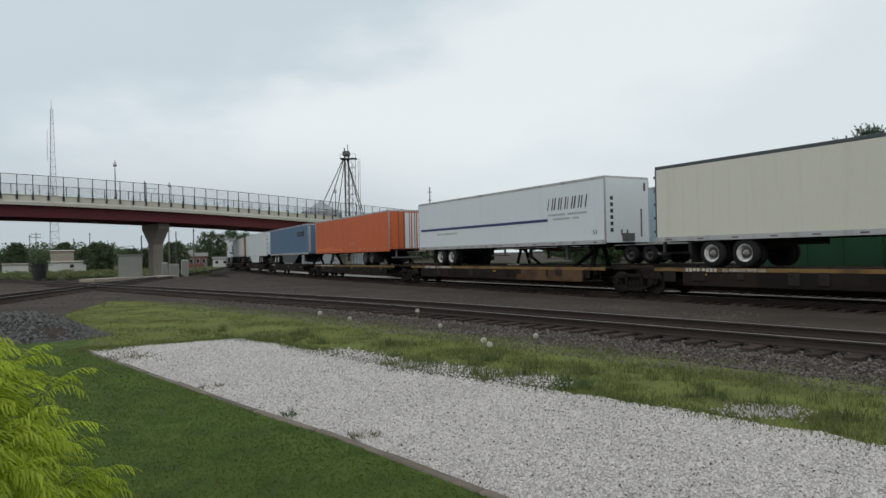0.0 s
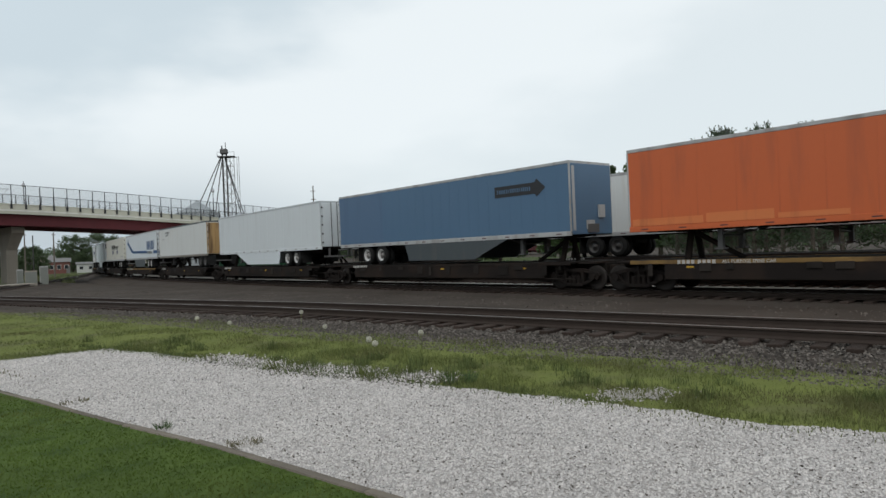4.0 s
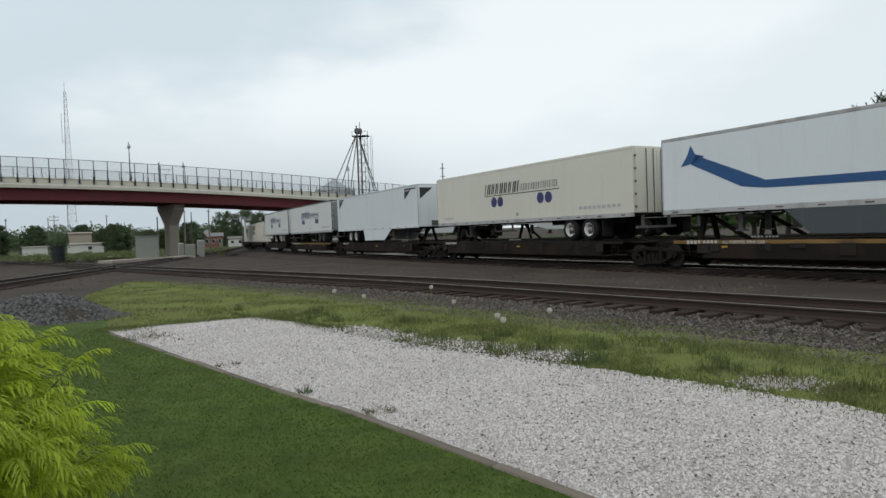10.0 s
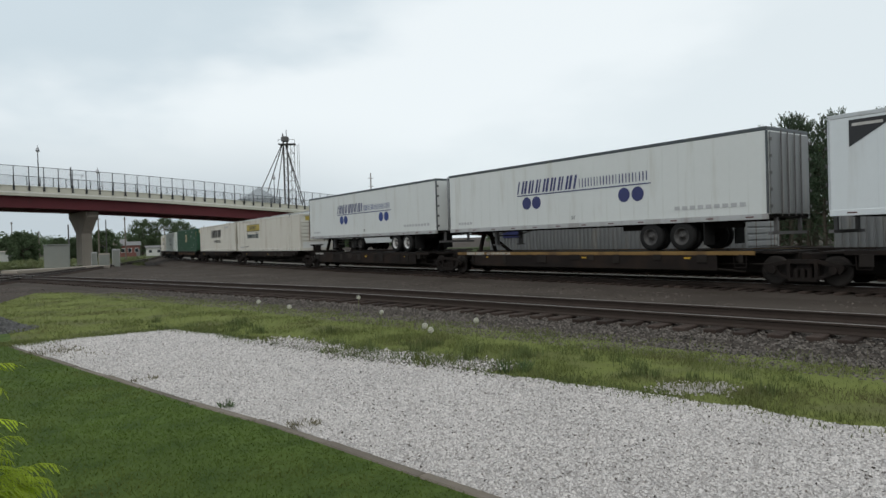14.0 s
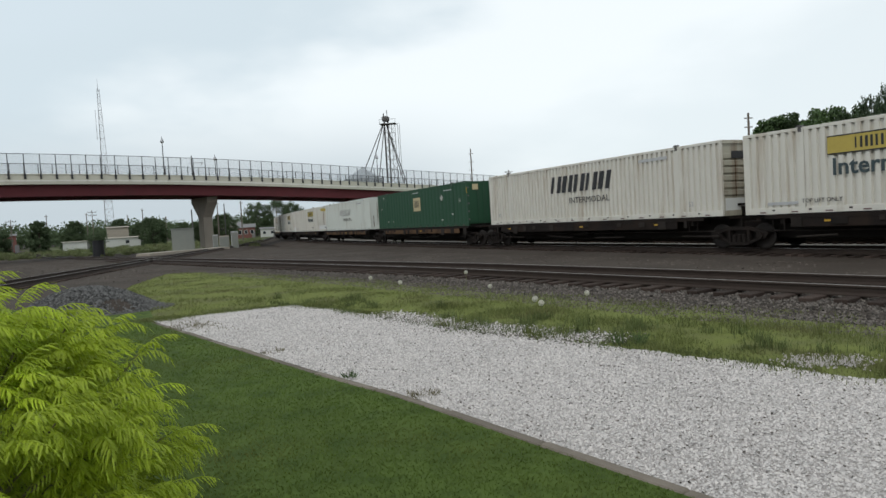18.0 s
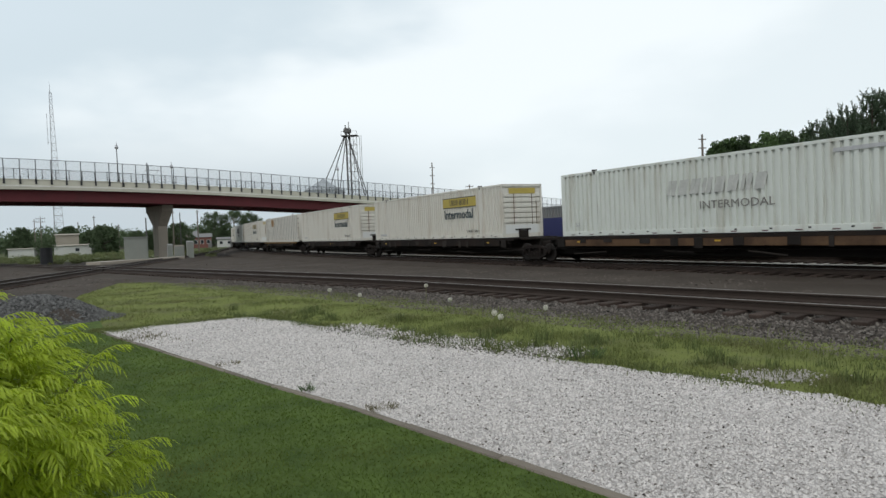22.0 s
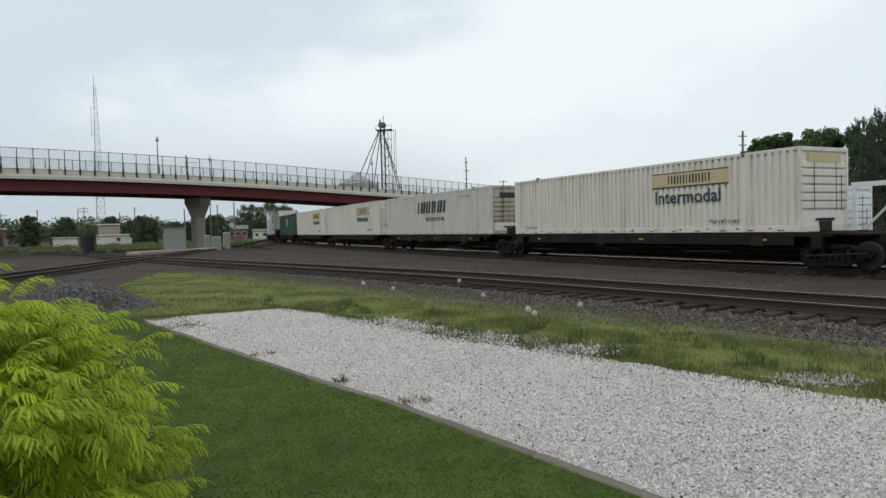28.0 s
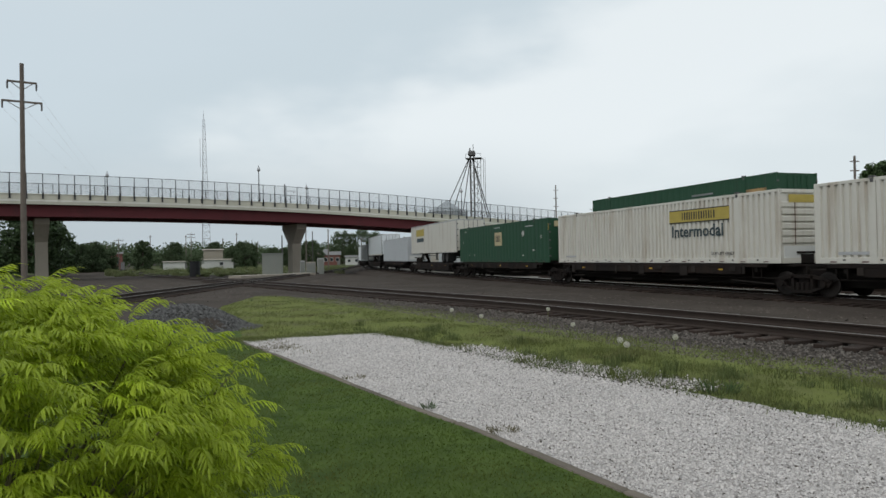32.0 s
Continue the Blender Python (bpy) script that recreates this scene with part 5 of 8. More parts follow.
def art_emp(r, h):
    y = -HW - 0.014
    slab("emblem", -0.5, 0.8, CT - 1.58, CT - 0.62, y, M["ink_tan"], r, 0.006)
    wordmark("wordmark", 3, 0.95, 0.5, M["ink_black"], r, -0.33, CT - 1.32, y - 0.0065, 0.0)
    part("diamond_placard", rods(((4.45, y + 0.001, CT - 0.85), (4.45, y - 0.005, CT - 0.85), 0.22), n=4), M["ink_white"], r)
    letters("number_53", "53", 0.3, M["ink_white"], r, side(7.0, CT - 1.25, y - 0.004))
    letters("number_53", "53", 0.2, M["ink_white"], r, side(-h + 0.8, CT - 1.25, y - 0.004))
    for x, z, w_ in ((4.8, CT - 0.42, 1.2), (-6.0, CB + 0.5, 0.2), (-4.9, CB + 0.5, 0.22), (5.9, CB + 0.75, 0.25), (4.3, CB + 0.42, 0.25), (-0.6, CT - 0.3, 1.1), (-6.9, CT - 0.35, 0.25)):
        slab("small_mark", x, x + w_, z, z + (0.06 if w_ > 0.5 else 0.09), y, M["ink_grey" if w_ > 0.5 else "ink_white"], r, 0.004)
    part("end_placard", boxes((h + 0.055, h + 0.06, -0.95, -0.55, CT - 0.55, CT - 0.2), (h + 0.055, h + 0.06, 0.55, 0.9, CT - 0.5, CT - 0.15), (h + 0.055, h + 0.06, 0.5, 0.9, CB + 0.55, CB + 0.8)), M["ink_tan"], r)
    part("yellow_post_mark", boxes((h - 0.085, h - 0.03, -HW - 0.018, -HW - 0.0125, CT - 0.75, CT - 0.35)), M["yellow"], r)


def art_rib(r, h):
    y = -HW - 0.022
    slab("emblem", -h + 3.45, -h + 4.75, CT - 1.0, CT - 0.22, y, M["ink_tan_dark"], r, 0.006)
    wordmark("wordmark", 3, 1.15, 0.5, M["rusty_panel"], r, -h + 3.55, CT - 0.86, y - 0.0065, 0.0)


RUN = []        # (thing, its start along the line, metres off the line, direction)


def put_on(thing, s, off, way):
    RUN.append((thing, s, off, way))


V0, ACC = 11.0, 0.0485
LEN = 16.44


def build_train():
    T = LEN
    # rear end along the line at the start, kind and look
    t1 = trailer("semi_trailer", T, "cream_panel", False, "cream ribbed semi-trailer with white wheels on a flatcar", nose="cream_panel", tandem=2.4, top_rail="dark_skirt")
    t2 = trailer("semi_trailer", T, "bright_white_panel", False, "white semi-trailer with a thin dark blue stripe and black wordmark", tandem=2.6)
    art_taylor(t2, T / 2)
    t3 = trailer("semi_trailer", T, "orange_panel", True, "faded orange semi-trailer with scuffed sides and dark wheels", low_rail="orange_panel", top_rail="rail_alu", ribs=1.22, rims="rim_dark", tandem=3.35)
    art_orange(t3, T / 2)
    t4 = trailer("semi_trailer", T, "light_blue_panel", False, "weathered blue semi-trailer with a dark side skirt", tandem=2.6, gap=6.0, skirt="dark_skirt", nose="light_blue_panel")
    art_blue(t4, T / 2)
    t5 = trailer("semi_trailer", T, "white_panel", True, "plain white semi-trailer with a white side skirt", tandem=3.4, gap=5.6, skirt="bright_white_panel", ribs=1.22, low_rail="white_panel", top_rail="silver_panel")
    t6 = trailer("semi_trailer", 14.9, "aged_white_panel", True, "aged white semi-trailer with rust-brown rear doors", door_mat="rusty_panel", rust=True, low_rail="grimy_rail", rivets=False, tandem=0.8, rims="rim_dark", ribs=1.22, top_rail="dark_skirt")
    art_old(t6, 14.9 / 2)
    t7 = trailer("semi_trailer", T, "bright_white_panel", True, "white semi-trailer with a long blue band and blue wordmark", skirt="dark_skirt", ribs=1.22, gap=6.0, front=4.9, slope=0.9)
    art_marten(t7, T / 2)
    t8 = trailer("semi_trailer", T, "cream_panel", True, "cream semi-trailer with black wordmark and dark blue discs", tandem=2.75, top_rail="cream_panel")
    art_alliance(t8, T / 2, x0=-2.85, w=6.4, discs=(-1.95, -1.35, 2.10, 2.73))
    t9 = trailer("semi_trailer", T, "white_panel", False, "white semi-trailer with black triangular corner marks and a white skirt", gap=6.2, front=4.6, slope=1.4, skirt="bright_white_panel", ribs=1.22, low_rail="white_panel", top_rail="silver_panel")
    art_cos(t9, T / 2)
    t10 = trailer("semi_trailer", T, "cool_white_panel", True, "white semi-trailer with black wordmark, blue discs and dark door gear", door_mat="grey_panel", rims="rim_dark", top_rail="dark_skirt")
    art_alliance(t10, T / 2, "ink_navy")
    for t in (t8, t10):
        nose_frame(t, T / 2)
    t11 = trailer("semi_trailer", T, "cool_white_panel", True, "white semi-trailer with navy wordmark and paired blue discs", top_rail="dark_skirt", rims="rim")
    art_alliance(t11, T / 2, "ink_navy", "disc_blue", x0=-3.6, discs=(-2.98, -2.38, 2.3, 2.95))
    trailers = [(t1, -3.37, T, -1), (t2, -22.50, T, -1), (t3, -43.43, T, 1), (t4, -62.40, T, -1), (t5, -81.0, T, 1), (t6, -98.85, 14.9, 1),
                (t7, -116.19, T, 1), (t8, -134.14, T, 1), (t9, -153.38, T, -1), (t10, -171.60, T, 1), (t11, -189.20, T, 1)]
    boxes_ = []
    spec = [("jb", -207.56), ("swift", -224.95), ("emp", -244.15), ("ghost", -262.85), ("jb", -284.0), ("jb", -303.54), ("rib", -321.55), ("jbt", -342.82),
            ("swift2", -361.70), ("jbt", -379.87), ("jb", -397.78), ("emp", -415.41), ("jb_trailer", -432.74), ("silver", -451.0), ("white_trailer", -469.2), ("grey", -487.5), ("white", -505.5), ("silver", -523.5)]
    for k, s in spec:
        if k.endswith("_trailer"):
            c = trailer("semi_trailer", T, "warm_white_panel" if k == "jb_trailer" else "white_panel", True, "off-white semi-trailer with a small yellow name panel" if k == "jb_trailer" else "plain white semi-trailer far along the train", rims="rim_dark", low_rail="warm_white_panel")
            if k == "jb_trailer":
                slab("name_panel", -5.9, -2.7, TOP - 1.1, TOP - 0.4, -HW - 0.007, M["ink_gold"], c)
                slab("line_of_text", -5.7, -2.9, TOP - 1.7, TOP - 1.3, -HW - 0.007, M["ink_green"], c)
            boxes_.append((c, s, T, 1))
            continue
        if k in ("jb", "jbt"):
            c = container("container", T, "warm_white_panel", "white corrugated container with a yellow name panel and dark green word" if k == "jb" else "white corrugated container with a faded pale yellow name panel")
            art_jb(c, T / 2, "ink_gold" if k == "jb" else "ink_tan", -6.7 if s == -207.56 else 0.5 if k == "jb" else 0.3)
        elif k.startswith("swift"):
            c = container("container", T, "warm_white_panel" if k == "swift" else "grey_white_panel", "off-white corrugated container with a bold black wordmark", end="weathered_end")
            art_swift(c, T / 2)
        elif k == "ghost":
            c = container("container", T, "pale_green_white_panel", "white corrugated container with a peeled ghost wordmark", slats="plain")
            art_swift(c, T / 2, True)
        elif k == "emp":
            c = container("container", T, "green_panel", "dark green container with a tan square emblem and white marks", pitch=0.55, deep=0.012, slats=False)
            art_emp(c, T / 2)
        elif k == "rib":
            c = container("container", T, "warm_white_panel", "off-white container with dark vertical ribs and a brown emblem", pitch=0.8, deep=0.004, posts=21, slats=False)
            art_rib(c, T / 2)
        else:
            c = container("container", T, {"silver": "silver_panel", "white": "white_panel", "grey": "grey_panel"}[k], {"silver": "silver-grey container far along the train", "white": "plain white container far along the train", "grey": "grey container far along the train"}[k])
        boxes_.append((c, s, T, 0))
    units = trailers + boxes_
    for i, (thing, s, L, side_) in enumerate(units):
        lead = units[i - 1][1] - (s + L) if i else 3.0
        rear = s - (units[i + 1][1] + units[i + 1][2]) if i + 1 < len(units) else 2.0
        a, b = s - rear / 2 + 0.3, s + L + lead / 2 - 0.3
        car = flatcar(b - a, side_, yellow=i in (0, 1, 2, 6, 9, 17), rear="own" if i % 5 == 2 else "shared", lead="own" if i % 5 == 3 else "none", web="sill_rust" if i in (13, 14) else "sill", rust=(7.2, 2.4) if i == 1 else None)
        put_on(thing, s + L / 2, 1.3, 1)
        put_on(car, (a + b) / 2, 1.3, 1)


W2 = -13.0


def build_second_train():
    T = 16.44
    mk = []
    for s, col, lab in ((-41.2, "aged_white_panel", "aged white semi-trailer ahead on the second train"), (-22.6, "pale_blue_panel", "pale blue semi-trailer on the second train"), (19.5, "white_panel", "plain white semi-trailer on the second train"), (43.9, "aged_white_panel", "aged white semi-trailer on the second train"),
                        (66.0, "white_panel", "white semi-trailer with a white skirt on the second train"), (88.0, "white_panel", "white ribbed semi-trailer on the second train"),
                        (106.0, "silver_panel", "silver-grey semi-trailer on the second train"), (124.5, "white_panel", "white semi-trailer on the second train"),
                        (143.0, "bright_white_panel", "white semi-trailer with a rising blue band on the second train")):
        t = trailer("semi_trailer", T, col, s not in (43.9, 143.0), lab, rims="rim_dark", hang=0.58, skirt="white_panel" if s in (66.0, 88.0, 106.0, 124.5, 143.0) else None)
        tagged(t, group="trailers on the second train")
        if s == 143.0:
            wordmark("wordmark", 6, 3.9, 0.9, M["ink_blue"], t, -6.0, BOT + 0.9, -HW - 0.008)
            bm = bmesh.new()
            pts = [(-1.5, BOT + 0.4), (2.0, BOT + 0.4), (5.6, BOT + 1.7), (5.4, BOT + 2.1), (1.6, BOT + 0.8), (-1.5, BOT + 0.8)]
            a = [bm.verts.new((px, -HW - 0.008, pz)) for px, pz in pts]
            b = [bm.verts.new((px, -HW - 0.012, pz)) for px, pz in pts]
            bm.faces.new(b)
            for i in range(6):
                bm.faces.new((a[i], a[(i + 1) % 6], b[(i + 1) % 6], b[i]))
            bmesh.ops.recalc_face_normals(bm, faces=bm.faces)
            part("blue_band", bm, M["ink_blue"], t)
        mk.append((t, s, T, 1))
    low = 0.30
    g = tagged(new("gondola"), "low dark green open gondola on the second train", "gondola")
    part("floor", boxes((-8.2, 8.2, -HW, HW, 0.75, 0.95)), M["green_panel"], g)
    for y0 in (-HW, HW - 0.08):
        part("side_wall", boxes((-8.2, 8.2, y0, y0 + 0.08, 0.952, 2.35)), M["green_panel"], g)
    for x0 in (-8.2, 8.1):
        part("end_wall", boxes((x0, x0 + 0.1, -HW + 0.082, HW - 0.082, 0.952, 2.35)), M["green_panel"], g)
    for k in range(12):
        part("side_rib", boxes((-7.7 + k * 1.4 - 0.06, -7.7 + k * 1.4 + 0.06, -HW - 0.06, -HW - 0.001, 0.8, 2.3)), M["green_panel"], g)
    part("top_chord", boxes((-8.25, 8.25, -HW - 0.08, -HW + 0.1, 2.352, 2.46)), M["green_panel"], g)
    mk.append((g, -2.9, 16.4, 0))
    for s, col, lab in ((165.0, "grey_panel", "grey low container with a purple name block"), (185.0, "grey_panel", "grey low container"), (205.0, "grey_panel", "grey low container"),
                        (225.0, "warm_white_panel", "off-white low container"), (245.0, "grey_panel", "grey low container"), (264.5, "grey_panel", "grey low container with a blue end"),
                        (288.0, "silver_panel", "plain smooth silver-grey low container"), (308.0, "green_panel", "green low container"), (331.5, "warm_white_panel", "off-white low container"),
                        (349.0, "white_panel", "white low container with grey lettering")):
        L = 13.0 if s in (349.0,) else T
        c = container("container", L, col, lab + " on the second train", z0=low, z1=low + 2.6, deep=0.006 if s == 288.0 else 0.075)
        tagged(c, group="containers on the second train")
        if s == 165.0:
            slab("name_block", -7.0, -5.6, low + 1.4, low + 2.2, -HW - 0.014, M["ink_navy"], c)
        if s == 264.5:
            slab("name_block", -4.8, -2.0, low + 0.7, low + 1.9, -HW - 0.014, M["ink_navy"], c)
            part("blue_end", boxes((7.6, 8.2, -HW - 0.02, -HW - 0.012, low + 0.2, low + 2.2)), M["ink_blue"], c)
        if s == 349.0:
            letters("lettering", "INTERMODAL", 0.4, M["ink_grey"], c, side(-5.5, low + 1.9, -HW - 0.02), squash=1.3)
        mk.append((c, s, L, 0))
    # an open white framed unit
    fr = tagged(new("flat_rack"), "white steel flat rack with an open braced frame", "flat rack")
    h = 6.0
    part("base", boxes((-h, h, -HW, HW, low, low + 0.5), bevel=0.02), M["white_panel"], fr)
    for y in (-HW + 0.06, HW - 0.06):
        bm = bmesh.new()
        for k in range(7):
            x = -h + 0.1 + k * (2 * h - 0.2) / 6
            box(bm, x - 0.09, x + 0.09, y - 0.06, y + 0.06, low + 0.5, low + 2.5)
        box(bm, -h, h, y - 0.07, y + 0.07, low + 2.5, low + 2.68)
        part("side_frame", bm, M["white_panel"], fr)
        for k in range(6):
            part("brace", rods(((-h + 0.1 + k * (2 * h - 0.2) / 6, y, low + 0.5), (-h + 0.1 + (k + 1) * (2 * h - 0.2) / 6, y, low + 2.5), 0.05), n=6), M["white_panel"], fr)
    part("end_panel", boxes((h, h + 0.9, -HW, HW, low, low + 2.6)), M["white_panel"], fr)
    mk.append((fr, 362.8, 12.0, 0))
    for z0 in (low, low + 2.6):
        c = container("container", T, "green_panel", "dark green container double-stacked on the second train", pitch=0.55, deep=0.012, z0=z0, z1=z0 + 2.58, slats=False)
        slab("emblem", 6.3, 7.6, z0 + 1.2, z0 + 1.9, -HW - 0.014, M["rusty_panel"], c)
        slab("mark", 2.2, 3.9, z0 + 1.9, z0 + 2.0, -HW - 0.014, M["grey_panel"], c)
        tagged(c, group="containers on the second train")
        mk.append((c, 389.2, T, 0))
    seen = set()
    for thing, s, L, sd in mk:
        put_on(thing, s + L / 2, 7.3, -1)
        if s in seen:
            continue
        seen.add(s)
        if sd:
            car = flatcar(L + 1.6, 1, yellow=False, rear="own", lead="own", rigging=False)
        else:
            car = well_car(L)
        put_on(car, s + L / 2, 7.3, -1)


def well_car(L):
    root = tagged(new("well_car"), "dark low well car between two rail trucks", "well car", "well cars of the second train")
    h = L / 2
    part("well_floor", boxes((-h - 0.1, h + 0.1, -1.36, 1.36, 0.30, 0.44)), M["under"], root)
    for y0, y1 in ((-1.46, -1.38), (1.38, 1.46)):
        part("side_sill", boxes((-h - 0.2, h + 0.2, y0, y1, 0.30, 1.0), bevel=0.02), M["sill"], root)
    for e in (-1, 1):
        part("end_platform", boxes((min(e * (h + 0.15), e * (h + 1.2)), max(e * (h + 0.15), e * (h + 1.2)), -1.4, 1.4, 0.78, 1.0), bevel=0.02), M["sill"], root)
    rail_truck(root, -h - 0.95)
    rail_truck(root, h + 0.95)
    return root


def line_pose(s, off, half=5.5):
    (x0, y0), (x1, y1) = on_line(s - half, off), on_line(s + half, off)
    z0, z1 = rail_z(x0, y0), rail_z(x1, y1)
    return pose((x0 + x1) / 2, (y0 + y1) / 2, (z0 + z1) / 2, 0, math.degrees(math.atan2(z0 - z1, 2 * half)), math.degrees(math.atan2(y1 - y0, x1 - x0)))


def motions():
    """Both trains run along their tracks for the whole clip, one each way."""
    for thing, s, off, way in RUN:
        rows = []
        for t in range(0, 33):
            d = V0 * t + 0.5 * ACC * t * t if way > 0 else W2 * t
            rows.append((t, line_pose(s + d, off)))
        walk(thing, rows)


build_train()
build_second_train()


# ---- ground cover ----
def inside_loft(a, b, n, rng):
    """n random places between two polylines."""
    out = []
    pa, pb = np.array(a, float), np.array(b, float)

    def par(p):
        d = np.concatenate([[0], np.cumsum(np.hypot(*np.diff(p, axis=0).T))])
        return d / d[-1]
    da, db = par(pa), par(pb)
    u, v = rng.random(n), rng.random(n)
    ax, ay = np.interp(u, da, pa[:, 0]), np.interp(u, da, pa[:, 1])
    bx, by = np.interp(u, db, pb[:, 0]), np.interp(u, db, pb[:, 1])
    return ax + (bx - ax) * v, ay + (by - ay) * v


GZ = np.vectorize(ground_z)


def stone_field(name, x, y, z, size, material, rng, label, category, parent=None, flat=0.75):
    """Loose stones, each a skewed chip sunk into its bed, in one mesh."""
    n = len(x)
    base = np.array([(1, 0, -0.15), (0, 1, -0.15), (-1, 0, -0.15), (0, -1, -0.15), (0, 0, 1)], float)
    tri = np.array([(0, 1, 4), (1, 2, 4), (2, 3, 4), (3, 0, 4)])
    a = rng.random(n) * 6.283
    r = size[:, None] * (0.65 + 0.7 * rng.random((n, 5)))
    p = base[None] * r[:, :, None]
    p[:, :, :2] += (rng.random((n, 5, 2)) - 0.5) * size[:, None, None] * 0.5
    p[:, :, 2] *= flat
    tilt = (rng.random(n) - 0.5) * 1.4
    c, s = np.cos(tilt), np.sin(tilt)
    px, pz = p[:, :, 0] * c[:, None] - p[:, :, 2] * s[:, None], p[:, :, 0] * s[:, None] + p[:, :, 2] * c[:, None]
    p[:, :, 0], p[:, :, 2] = px, pz
    c, s = np.cos(a), np.sin(a)
    px, py = p[:, :, 0] * c[:, None] - p[:, :, 1] * s[:, None], p[:, :, 0] * s[:, None] + p[:, :, 1] * c[:, None]
    v = np.stack([px + x[:, None], py + y[:, None], p[:, :, 2] + z[:, None]], 2).reshape(-1, 3)
    f = (tri[None] + (np.arange(n) * 5)[:, None, None]).reshape(-1, 3)
    ob = new(name, big_mesh(name, v, f, material))
    return tagged(ob, label, category, kind="stuff")


def big_mesh(name, verts, tris, material):
    me = bpy.data.meshes.new(name)
    n, k = len(tris), tris.shape[1]
    me.vertices.add(len(verts))
    me.vertices.foreach_set("co", np.ascontiguousarray(verts, np.float32).ravel())
    me.loops.add(n * k)
    me.loops.foreach_set("vertex_index", np.ascontiguousarray(tris, np.int32).ravel())
    me.polygons.add(n)
    me.polygons.foreach_set("loop_start", np.arange(0, n * k, k, dtype=np.int32))
    me.update(calc_edges=True)
    me.materials.append(material)
    return me


def blade_field(name, x, y, z, height, width, material, rng, label, category, lean=0.5):
    """Grass: bent two-piece blades in one mesh."""
    n = len(x)
    a, b = rng.random(n) * 6.283, rng.random(n) * 6.283
    dx, dy = np.cos(a) * width / 2, np.sin(a) * width / 2
    lx, ly = np.cos(b) * height * lean * rng.random(n), np.sin(b) * height * lean * rng.random(n)
    v = np.stack([np.stack([x - dx, y - dy, z], 1), np.stack([x + dx, y + dy, z], 1),
                  np.stack([x + dx * 0.7 + lx * 0.35, y + dy * 0.7 + ly * 0.35, z + height * 0.6], 1),
                  np.stack([x - dx * 0.7 + lx * 0.35, y - dy * 0.7 + ly * 0.35, z + height * 0.6], 1),
                  np.stack([x + lx, y + ly, z + height], 1)], 1).reshape(-1, 3)
    t = np.array([(0, 1, 2), (0, 2, 3), (3, 2, 4)])
    f = (t[None] + (np.arange(n) * 5)[:, None, None]).reshape(-1, 3)
    ob = new(name, big_mesh(name, v, f, material))
    return tagged(ob, label, category, kind="stuff")


def keep(mask, *arrays):
    return [v[mask] for v in arrays]


